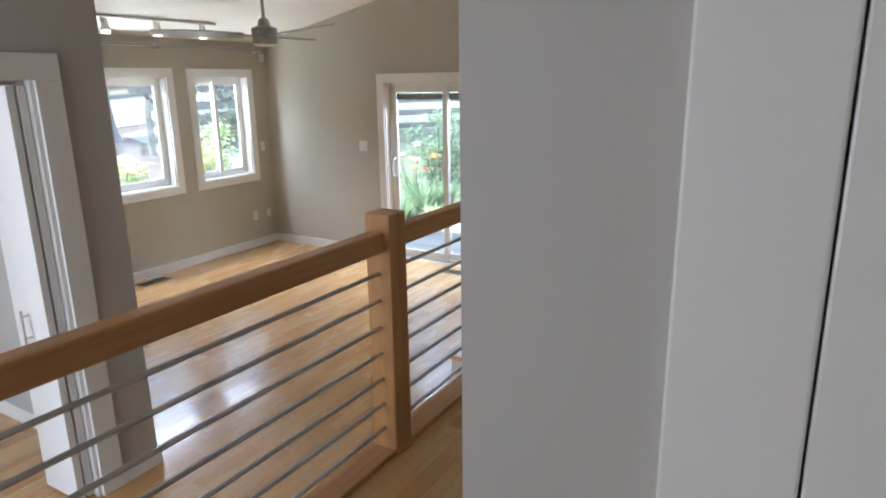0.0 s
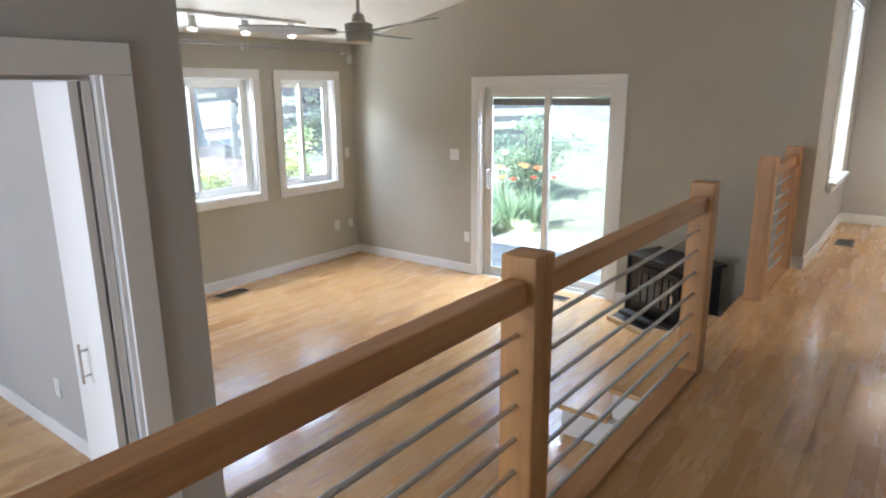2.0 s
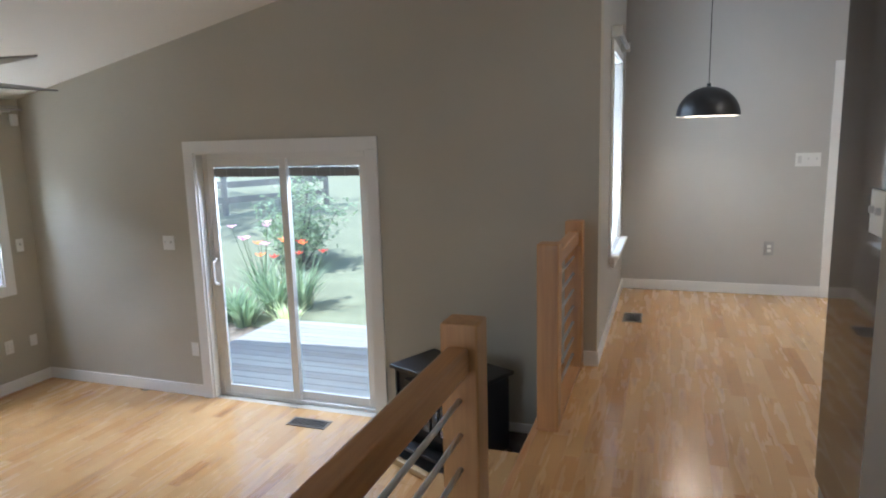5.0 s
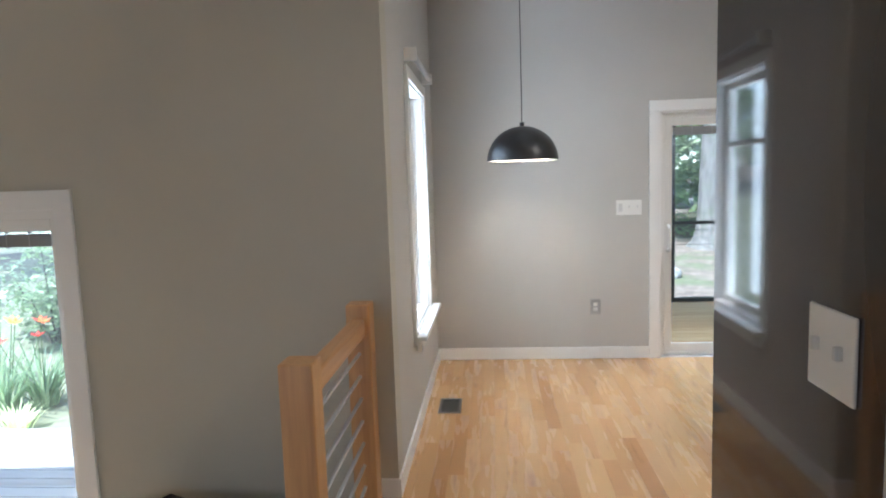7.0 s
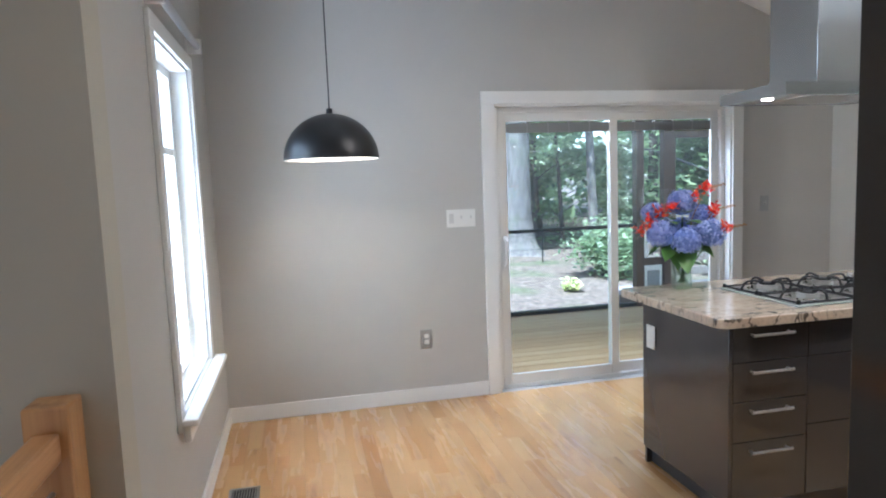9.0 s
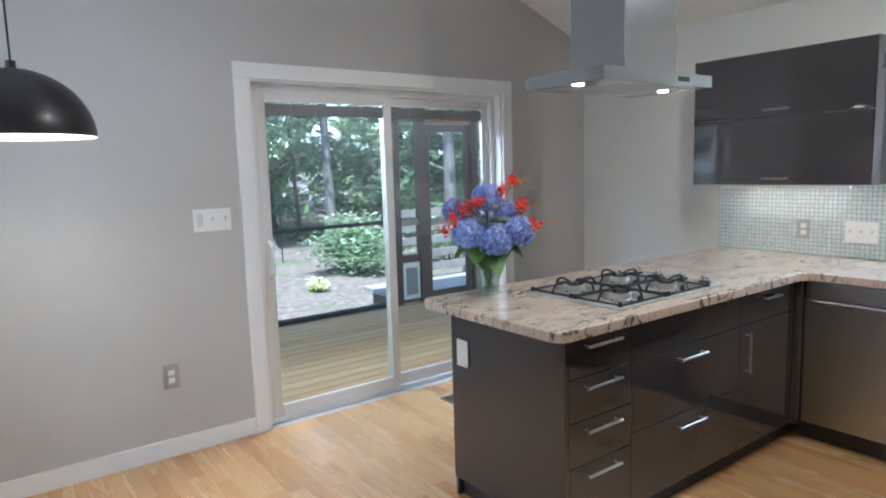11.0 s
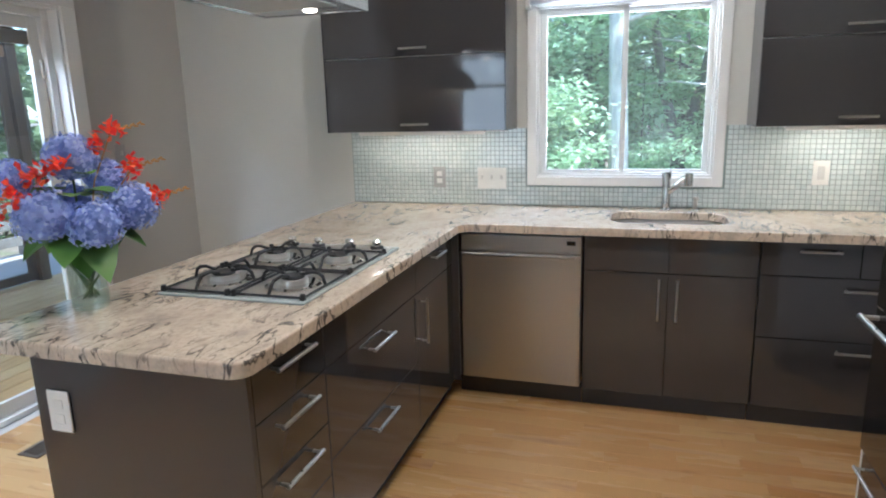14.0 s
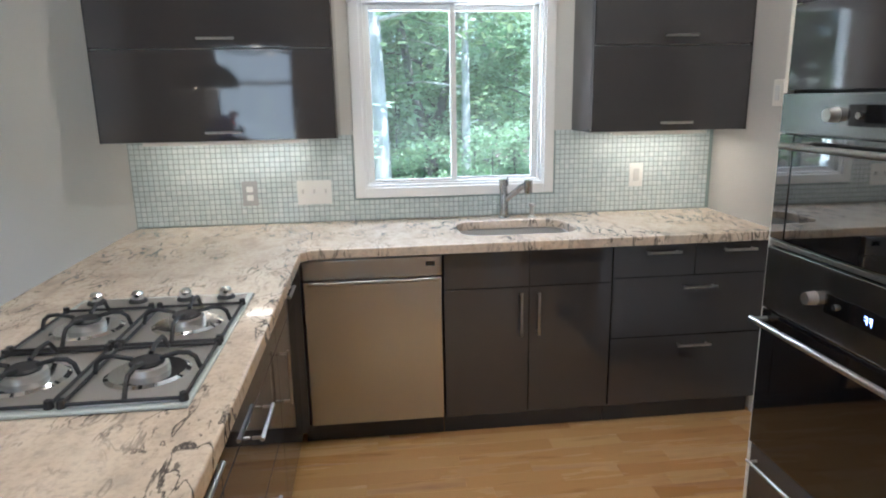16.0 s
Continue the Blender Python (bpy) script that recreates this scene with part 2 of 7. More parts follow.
def granite():
    m = mat("granite", (0.6, 0.5, 0.4), 0.10, 0, 0.3)
    n, l, b = nodes_of(m)
    big = noise_node(m, 5.5, 6, (1.0, 1.6, 1.0), 0.6)
    c = ramp(m, big.outputs["Fac"], [(0.30, (0.46, 0.39, 0.32)), (0.44, (0.64, 0.53, 0.41)), (0.58, (0.73, 0.62, 0.49)), (0.72, (0.60, 0.47, 0.34))]).outputs["Color"]
    fine = noise_node(m, 70, 4)
    c = mix(m, ramp(m, fine.outputs["Fac"], [(0.45, (0, 0, 0)), (0.75, (0.45, 0.45, 0.45))]).outputs["Color"], c, (0.34, 0.27, 0.22))
    tc, vo = n.new("ShaderNodeTexCoord"), n.new("ShaderNodeTexNoise")
    mp = n.new("ShaderNodeMapping")
    mp.inputs["Rotation"].default_value, mp.inputs["Scale"].default_value = (0, 0, 0.7), (1.0, 2.8, 1.0)
    l.new(tc.outputs["Object"], mp.inputs["Vector"])
    l.new(mp.outputs["Vector"], vo.inputs["Vector"])
    vo.inputs["Scale"].default_value, vo.inputs["Detail"].default_value, vo.inputs["Distortion"].default_value = 6.0, 7, 0.9
    vein = ramp(m, vo.outputs["Fac"], [(0.474, (0, 0, 0)), (0.494, (0.95, 0.95, 0.95)), (0.504, (0.95, 0.95, 0.95)), (0.528, (0, 0, 0))]).outputs["Color"]
    gate = ramp(m, noise_node(m, 3.2, 3).outputs["Fac"], [(0.42, (0, 0, 0)), (0.56, (1, 1, 1))]).outputs["Color"]
    c = mix(m, mix(m, 1.0, vein, gate, "MULTIPLY"), c, (0.075, 0.065, 0.06))
    fleck = ramp(m, noise_node(m, 24, 3, (1.0, 2.2, 1.0)).outputs["Fac"], [(0.62, (0, 0, 0)), (0.68, (0.8, 0.8, 0.8))]).outputs["Color"]
    c = mix(m, mix(m, 1.0, fleck, gate, "MULTIPLY"), c, (0.12, 0.10, 0.09))
    l.new(c, b.inputs["Base Color"])
    return m


GRANITE = granite()


def tile_glass():
    m = mat("glass_tile", (0.45, 0.52, 0.49), 0.07, 0, 0.5)
    n, l, b = nodes_of(m)
    r = piece_random(m)
    l.new(ramp(m, r, [(0.0, (0.58, 0.66, 0.665)), (0.5, (0.64, 0.71, 0.71)), (1.0, (0.70, 0.755, 0.75))]).outputs["Color"], b.inputs["Base Color"])
    bump(m, noise_node(m, 25, 2).outputs["Fac"], 0.15, 0.002)
    return m


TILE = tile_glass()
GROUT = paint("tile_grout", (0.27, 0.335, 0.32), 0.8, 0.05)


def pane_glass(name, tint=(1, 1, 1), gloss=0.9, haze=0.015):
    """Clear glass with a mirror gloss; a thin pale scattering film paints haze into the pane."""
    m = bpy.data.materials.new(name)
    m.use_nodes = True
    n, l = m.node_tree.nodes, m.node_tree.links
    n.remove(n["Principled BSDF"])
    tr, gl, fr, mx = n.new("ShaderNodeBsdfTransparent"), n.new("ShaderNodeBsdfGlossy"), n.new("ShaderNodeLayerWeight"), n.new("ShaderNodeMixShader")
    tr.inputs["Color"].default_value = (*tint, 1)
    gl.inputs["Roughness"].default_value = 0.01
    gl.inputs["Color"].default_value = (gloss, gloss, gloss, 1)
    fr.inputs["Blend"].default_value = 0.5
    steep, share = n.new("ShaderNodeMath"), n.new("ShaderNodeMath")
    steep.operation, share.operation = "POWER", "MULTIPLY_ADD"
    steep.inputs[1].default_value = 5.0
    share.inputs[1].default_value, share.inputs[2].default_value = 0.75, 0.035
    l.new(fr.outputs["Facing"], steep.inputs[0])
    l.new(steep.outputs[0], share.inputs[0])
    l.new(share.outputs[0], mx.inputs[0])
    l.new(tr.outputs[0], mx.inputs[1])
    l.new(gl.outputs[0], mx.inputs[2])
    # the translucent share is haze put into the glass
    film, veil = n.new("ShaderNodeBsdfTranslucent"), n.new("ShaderNodeMixShader")
    film.inputs["Color"].default_value = (0.8, 0.78, 0.72, 1)
    veil.inputs[0].default_value = haze
    l.new(mx.outputs[0], veil.inputs[1])
    l.new(film.outputs[0], veil.inputs[2])
    l.new(veil.outputs[0], n["Material Output"].inputs["Surface"])
    return m


GLASS = pane_glass("window_glass", (0.94, 0.97, 0.95))
GLASSHAZY = pane_glass("kitchen_window_glass", (0.94, 0.97, 0.95), 0.9, 0.008)
VASE = pane_glass("vase_glass", (0.90, 0.95, 0.92), 1.0, 0.10)
EDGEGLASS = mat("green_glass_edge", (0.52, 0.57, 0.55), 0.12, 0, 0.3)


def leafy(name, stops, rough=0.5, glow=0.25):
    m = mat(name, stops[0][1], rough)
    n, l, b = nodes_of(m)
    l.new(ramp(m, piece_random(m), stops).outputs["Color"], b.inputs["Base Color"])
    b.inputs["Transmission Weight"].default_value = 0.0
    b.inputs["Subsurface Weight"].default_value = 0.0
    t = n.new("ShaderNodeBsdfTranslucent")
    l.new(b.inputs["Base Color"].links[0].from_socket, t.inputs["Color"])
    mx = n.new("ShaderNodeAddShader")
    l.new(b.outputs[0], mx.inputs[0])
    l.new(t.outputs[0], mx.inputs[1])
    l.new(mx.outputs[0], n["Material Output"].inputs["Surface"])
    return m


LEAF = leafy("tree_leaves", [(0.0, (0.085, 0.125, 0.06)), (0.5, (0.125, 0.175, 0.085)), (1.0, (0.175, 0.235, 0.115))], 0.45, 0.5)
# lighter copies of the tree leaves, with sunlight and haze put into the colour
LEAFSUN = leafy("leaves_painted_sunlit", [(0.0, (0.15, 0.22, 0.13)), (0.5, (0.23, 0.32, 0.20)), (1.0, (0.34, 0.42, 0.28))], 0.4, 0.5)
LEAFPALE = leafy("leaves_painted_sun_haze", [(0.0, (0.26, 0.33, 0.235)), (0.5, (0.33, 0.405, 0.30)), (1.0, (0.41, 0.48, 0.37))], 0.4, 0.5)
LEAFFAR = leafy("far_leaves", [(0.0, (0.09, 0.13, 0.07)), (0.6, (0.14, 0.19, 0.10)), (1.0, (0.23, 0.28, 0.15))], 0.6, 0.5)
SHRUB = leafy("shrub_leaves", [(0.0, (0.09, 0.13, 0.075)), (0.6, (0.15, 0.205, 0.11)), (1.0, (0.25, 0.31, 0.18))], 0.4, 0.3)
LIME = leafy("lime_shrub_leaves", [(0.0, (0.24, 0.28, 0.12)), (0.6, (0.38, 0.41, 0.20)), (1.0, (0.52, 0.52, 0.31))], 0.45, 0.3)
BLADE = leafy("blade_leaves", [(0.0, (0.10, 0.15, 0.085)), (1.0, (0.24, 0.31, 0.18))], 0.4, 0.3)
PALE = leafy("pale_blades", [(0.0, (0.40, 0.46, 0.26)), (1.0, (0.60, 0.62, 0.40))], 0.5, 0.3)
STEM = mat("flower_stem", (0.07, 0.14, 0.03), 0.5)
BLUE = leafy("hydrangea_petals", [(0.0, (0.10, 0.14, 0.31)), (0.5, (0.20, 0.25, 0.43)), (1.0, (0.36, 0.41, 0.57))], 0.55, 0.25)
RED = leafy("red_petals", [(0.0, (0.38, 0.018, 0.012)), (0.6, (0.50, 0.035, 0.015)), (1.0, (0.62, 0.13, 0.025))], 0.5, 0.2)
ORANGE = leafy("orange_petals", [(0.0, (0.72, 0.16, 0.04)), (1.0, (0.80, 0.24, 0.06))], 0.5, 0.25)
PINK = leafy("pink_petals", [(0.0, (0.55, 0.22, 0.34)), (1.0, (0.68, 0.36, 0.46))], 0.5, 0.25)
BUD = mat("montbretia_buds", (0.50, 0.26, 0.06), 0.5)


def bark(name, a, b2, scale=9):
    m = mat(name, a, 0.85)
    n, l, b = nodes_of(m)
    t = noise_node(m, scale, 6, (1, 1, 0.22), 0.65)
    s = noise_node(m, 1.6, 3)
    c = ramp(m, t.outputs["Fac"], [(0.32, a), (0.62, b2)]).outputs["Color"]
    l.new(mix(m, ramp(m, s.outputs["Fac"], [(0.5, (0, 0, 0)), (0.75, (0.5, 0.5, 0.5))]).outputs["Color"], c, (0.16, 0.19, 0.12)), b.inputs["Base Color"])
    bump(m, t.outputs["Fac"], 0.6, 0.02)
    return m


BARK = bark("grey_bark", (0.095, 0.087, 0.078), (0.22, 0.205, 0.185))
# grey bark with light put into the colour, for a trunk in shade
BARKLIT = bark("lightened_bark", (0.26, 0.24, 0.21), (0.46, 0.43, 0.385))
BARKPALE = bark("pale_bark", (0.50, 0.48, 0.45), (0.76, 0.74, 0.70), 6)
BARKDARK = bark("dark_bark", (0.05, 0.045, 0.04), (0.14, 0.12, 0.10))


def ground_mat():
    """Lawn to the north-west, drive and mulch to the west, mulch and leaf litter to the north and east."""
    m = mat("ground", (0.1, 0.1, 0.05), 0.95)
    n, l, b = nodes_of(m)
    fine, mid = noise_node(m, 7, 10, None, 0.75), noise_node(m, 0.55, 4)
    litter = ramp(m, fine.outputs["Fac"], [(0.34, (0.07, 0.052, 0.04)), (0.5, (0.17, 0.135, 0.105)), (0.66, (0.34, 0.285, 0.235))]).outputs["Color"]
    lawn = ramp(m, noise_node(m, 40, 5).outputs["Fac"], [(0.3, (0.06, 0.085, 0.035)), (0.55, (0.11, 0.14, 0.06)), (0.8, (0.17, 0.19, 0.095))]).outputs["Color"]
    c = mix(m, ramp(m, mid.outputs["Fac"], [(0.52, (0, 0, 0)), (0.64, (0.7, 0.7, 0.7))]).outputs["Color"], litter, lawn)
    l.new(c, b.inputs["Base Color"])
    bump(m, fine.outputs["Fac"], 0.5, 0.03)
    return m


GROUND = ground_mat()


def mottled(name, lo, hi, scale=20, rough=0.9, strength=0.3):
    m = mat(name, lo, rough)
    n, l, b = nodes_of(m)
    t, s = noise_node(m, scale, 6), noise_node(m, scale * 0.07, 3)
    c = ramp(m, t.outputs["Fac"], [(0.3, lo), (0.7, hi)]).outputs["Color"]
    c = mix(m, ramp(m, s.outputs["Fac"], [(0.4, (0, 0, 0)), (0.7, (0.35, 0.35, 0.35))]).outputs["Color"], c, tuple(0.6 * v for v in lo))
    l.new(c, b.inputs["Base Color"])
    bump(m, t.outputs["Fac"], strength, 0.01)
    return m


LAWN = mottled("lawn_grass", (0.15, 0.165, 0.10), (0.29, 0.29, 0.19), 30)
DRIVE = mottled("pale_drive", (0.34, 0.33, 0.31), (0.46, 0.445, 0.415), 30)
MULCH = mottled("mulch", (0.085, 0.06, 0.05), (0.24, 0.185, 0.16), 26)
STONE = mottled("grey_stone", (0.22, 0.22, 0.21), (0.40, 0.39, 0.37), 12)
CONCRETE = mottled("path_concrete", (0.40, 0.41, 0.42), (0.52, 0.52, 0.52), 30)
DECKGREY = wood("weathered_deck", [(0.0, (0.30, 0.29, 0.28)), (1.0, (0.42, 0.41, 0.39))], 0.7, 0, (3, 60, 60), True, 0.35)
DECKPINE = wood("pine_porch_boards", [(0.0, (0.52, 0.33, 0.145)), (0.5, (0.63, 0.42, 0.20)), (1.0, (0.70, 0.50, 0.26))], 0.5, 0, (2.4, 60, 60), True, 0.5)
PORCHDARK = wood("dark_stained_timber", [(0.0, (0.055, 0.035, 0.024)), (1.0, (0.10, 0.06, 0.04))], 0.55, 0, (60, 60, 3), False, 0.4)
PORCHTAN = wood("tan_timber", [(0.0, (0.30, 0.18, 0.09)), (1.0, (0.38, 0.23, 0.12))], 0.6, 0, (3, 60, 60), False, 0.4)
FENCEW = wood("grey_fence", [(0.0, (0.20, 0.19, 0.17)), (1.0, (0.34, 0.32, 0.29))], 0.8, 0, (60, 3, 60), False, 0.4)
SIDING = paint("house_siding", (0.45, 0.43, 0.38), 0.8, 0.08)
ROOFM = mottled("roof_shingle", (0.05, 0.05, 0.05), (0.12, 0.12, 0.12), 30)
HEARTH = mottled("hearth_slate", (0.05, 0.05, 0.05), (0.10, 0.10, 0.10), 14, 0.5, 0.1)
HEARTHWOOD = wood("hearth_border", [(0.0, (0.50, 0.33, 0.14)), (1.0, (0.60, 0.42, 0.20))], 0.4, 0.1, (50, 50, 50), False, 0.3)
CARPAINT = mat("car_paint", (0.05, 0.055, 0.07), 0.2, 0.3, 0.8)
VENTM = mat("vent_metal", (0.16, 0.13, 0.10), 0.45, 0.6)
VENTSHADE = mat("vent_shade", (0.01, 0.01, 0.01), 0.9)
VENTGREY = mat("vent_grey_metal", (0.32, 0.31, 0.28), 0.4, 0.7)

# ---- mesh helpers ----
def box(bm, x0, x1, y0, y1, z0, z1, bevel=0.0, m=None):
    r = bmesh.ops.create_cube(bm, size=1.0)
    vs = r["verts"]
    for v in vs:
        v.co = Vector((x0 + (v.co.x + 0.5) * (x1 - x0), y0 + (v.co.y + 0.5) * (y1 - y0), z0 + (v.co.z + 0.5) * (z1 - z0)))
    if bevel:
        es = list({e for v in vs for e in v.link_edges})
        r2 = bmesh.ops.bevel(bm, geom=es, offset=bevel, segments=2, profile=0.5, affect="EDGES")
        vs = list({v for f in r2["faces"] for v in f.verts} | {v for v in vs if v.is_valid})
    if m is not None:
        bmesh.ops.transform(bm, matrix=m, verts=vs)
    return vs


def rod(bm, a, b, r0, r1=None, seg=20, caps=True):
    a, b = Vector(a), Vector(b)
    d = b - a
    m = Matrix.Translation((a + b) / 2) @ d.to_track_quat("Z", "Y").to_matrix().to_4x4()
    return bmesh.ops.create_cone(bm, cap_ends=caps, segments=seg, radius1=r0, radius2=r0 if r1 is None else r1, depth=d.length, matrix=m)["verts"]


def lathe(bm, profile, seg=32, at=(0, 0, 0)):
    """Turn a profile of (radius, height) round z at a place."""
    rings = []
    for r, z in profile:
        rings.append([bm.verts.new((at[0] + r * math.cos(2 * math.pi * i / seg), at[1] + r * math.sin(2 * math.pi * i / seg), at[2] + z)) for i in range(seg)])
    for p, q in zip(rings, rings[1:]):
        for i in range(seg):
            bm.faces.new((p[i], p[(i + 1) % seg], q[(i + 1) % seg], q[i]))


def tube(bm, pts, r, seg=8):
    for a, b in zip(pts, pts[1:]):
        rod(bm, a, b, r, r, seg)
    for p in pts[1:-1]:
        bmesh.ops.create_uvsphere(bm, u_segments=seg, v_segments=6, radius=r, matrix=Matrix.Translation(p))


def prism(bm, corners, z0, z1):
    """A slab over a flat polygon, given anticlockwise."""
    lo = [bm.verts.new((x, y, z0)) for x, y in corners]
    hi = [bm.verts.new((x, y, z1)) for x, y in corners]
    bm.faces.new(lo[::-1])
    bm.faces.new(hi)
    k = len(corners)
    for i in range(k):
        bm.faces.new((lo[i], lo[(i + 1) % k], hi[(i + 1) % k], hi[i]))


def mesh_of(name, bm, material, smooth=False):
    bmesh.ops.recalc_face_normals(bm, faces=bm.faces)
    me = bpy.data.meshes.new(name)
    bm.to_mesh(me)
    bm.free()
    if material:
        me.materials.append(material)
    if smooth:
        for p in me.polygons:
            p.use_smooth = True
        me.set_sharp_from_angle(angle=radians(21))
    return me


def part(name, bm, material, parent=None, label="", smooth=False):
    ob = new(name, mesh_of(name, bm, material, smooth))
    if parent is not None:
        ob.parent = parent
        ob.matrix_parent_inverse = parent.matrix_basis.inverted()
    if label:
        ob["label"] = label
    return ob


def boxpart(name, dims, material, parent, bevel=0.0, label=""):
    bm = bmesh.new()
    box(bm, *dims, bevel)
    return part(name, bm, material, parent, label, bevel > 0)


def thing(name, at, label, category, group="", kind=""):
    ob = new(name)
    ob.matrix_basis = Matrix.Translation(at)
    ob.empty_display_size = 0.1
    return tagged(ob, label, category, group, kind)


def structure(name, bm, material, label, category="", smooth=False):
    return tagged(part(name, bm, material, None, "", smooth), label, category or name.split("_")[0], "", "structure")


# ---- plan ----
XL, YP, XD, YB, XK, YK, ZL = -5.44, 7.67, -0.47, 10.07, 4.15, 5.92, -0.57
XH, YH = 0.504, 2.07          # corner of the hall wall
XC = -2.2                     # face of the closet wall
Y0 = -0.9                     # wall behind the walk


def wall(name, axis, c0, c1, u0, u1, z0, holes=(), label="greige painted plaster wall", material=None, top=None):
    """A wall that runs along axis from u0 to u1, between c0 and c1 across it; holes: (u0, u1, z0, z1)."""
    bm = bmesh.new()
    cuts = sorted({u0, u1, *[h[0] for h in holes], *[h[1] for h in holes], *([RIDGE] if axis == "x" and u0 < RIDGE < u1 else [])})
    for a, b in zip(cuts, cuts[1:]):
        spans, z = [], z0
        for h in sorted((h for h in holes if h[0] <= a + 1e-6 and h[1] >= b - 1e-6), key=lambda h: h[2]):
            if h[2] > z + 1e-6:
                spans.append((z, h[2], False))
            z = h[3]
        spans.append((z, None, True))
        for lo, hi, open_top in spans:
            d = (a, b, c0, c1) if axis == "x" else (c0, c1, a, b)
            vs = box(bm, *d, lo, lo + 1 if open_top else hi)
            if open_top:
                for v in vs:
                    if v.co.z > lo + 0.5:
                        v.co.z = top if top else ceil_z(v.co.x) + 0.04
    bmesh.ops.remove_doubles(bm, verts=bm.verts, dist=1e-4)
    return structure(name, bm, material or WALL, label, "wall")


W1 = (5.02, 6.20, 0.37, 1.555)
W2 = (6.565, 7.335, 0.37, 1.555)
P1 = (-3.605, -2.10, ZL, 1.465)
DW = (8.50, 9.38, 0.62, 2.14)
P2 = (1.385, 3.255, 0.0, 2.03)
KW = (6.84, 7.76, 1.085, 1.99)
CD = (2.05, 3.127, ZL, 1.486)

wall("wall_west", "y", XL - 0.16, XL, Y0, YP + 0.16, ZL - 0.3, (W1, W2))
wall("wall_patio", "x", YP, YP + 0.16, XL, XD, ZL - 0.3, (P1,))
wall("wall_dining", "y", XD - 0.16, XD, YP + 0.16, YB + 0.16, -0.3, (DW,), material=WALL_HALL)
wall("wall_north", "x", YB, YB + 0.16, XD, XK + 0.16, -0.3, (P2,), material=WALL_HALL)
wall("wall_east", "y", XK, XK + 0.16, Y0, YB, -0.3, (KW,), "pale painted kitchen wall", KITCHEN)
wall("wall_oven", "x", 5.39, 5.51, XH + 0.12, XK, 0.0, material=WALL_HALL)
wall("wall_kitchen_return", "x", 5.51, YK, 2.80, XK, 0.0, material=WALL_HALL)
wall("wall_hall", "y", XH, XH + 0.12, YH, 5.51, 0.0, material=WALL_HALL)
wall("wall_hall_end", "x", YH, YH + 0.12, XH + 0.12, 2.6, 0.0, ((0.80, 1.60, 0.0, 2.04),), material=WALL_HALL)
wall("wall_hall_side", "y", 2.6, 2.72, Y0, YH + 0.12, 0.0, material=WALL_HALL)
# both south openings are unseen, added to hold the fill lamps
wall("wall_south", "x", Y0 - 0.16, Y0, XL - 0.16, XK + 0.16, ZL - 0.3, ((-4.3, -2.8, 0.2, 1.5), (-1.9, -0.8, 0.0, 2.0)))
wall("wall_closet", "y", XC - 0.13, XC, Y0, 3.33, ZL, (CD,), material=WALL_HALL)
wall("wall_partition", "x", 3.33, 3.46, XL, XC, ZL, material=WALL_HALL)
wall("wall_closet_back", "y", -4.77, -4.65, Y0, 3.33, ZL, ((2.2, 3.08, ZL, 1.47),), material=WALL_HALL)

# ceiling and roof
bm = bmesh.new()
for a, b, y1 in ((XL, XD, YP), (XD, RIDGE, YB), (RIDGE, XK, YB)):
    box(bm, a, b, Y0, y1, 0, 1)
for v in bm.verts:
    v.co.z = ceil_z(v.co.x) + (0.10 if v.co.z > 0.5 else 0.0)
structure("ceiling", bm, CEIL, "off-white painted sloping ceiling", "ceiling")
bm = bmesh.new()
for a, b, y1 in ((XL - 0.75, XD - 0.7, YP + 0.55), (XD - 0.7, RIDGE, YB + 0.6), (RIDGE, XK + 0.6, YB + 0.6)):
    box(bm, a, b, Y0 - 0.5, y1, 0, 1)
for v in bm.verts:
    v.co.z = (ceil_z(v.co.x) if v.co.x < RIDGE else ceil_z(v.co.x)) + (0.24 if v.co.z > 0.5 else 0.12)
structure("roof", bm, ROOFM, "dark shingled gable roof", "roof")

# subfloors and the fascia under the upper floor's edge
bm = bmesh.new()
prism(bm, [(-0.66, Y0), (XK, Y0), (XK, YB), (XD, YB), (XD, YP), (-0.66, YP)], -0.28, -0.018)
floor_up = structure("floor", bm, SUBFLOOR, "upper floor of glossy maple strip boards", "floor")
bm = bmesh.new()
box(bm, XL, -0.66, Y0, YP, ZL - 0.25, ZL - 0.018)
floor_low = structure("floor_lower", bm, SUBFLOOR, "sunken floor of glossy maple strip boards", "floor")
bm = bmesh.new()
box(bm, -0.68, -0.66, Y0, YP, ZL, -0.03)
structure("fascia", bm, TRIM, "white board under the edge of the upper floor", "trim")
bm = bmesh.new()
box(bm, -0.70, -0.66, Y0, 5.13, -0.03, 0.0, 0.006)
box(bm, -0.70, -0.66, 5.13, 6.70, -0.03, 0.0, 0.006)
box(bm, -0.70, -0.66, 6.70, YP - 0.002, -0.03, 0.0, 0.006)
structure("nosing", bm, RAIL, "wooden nosing along the edge of the upper floor", "trim", True)


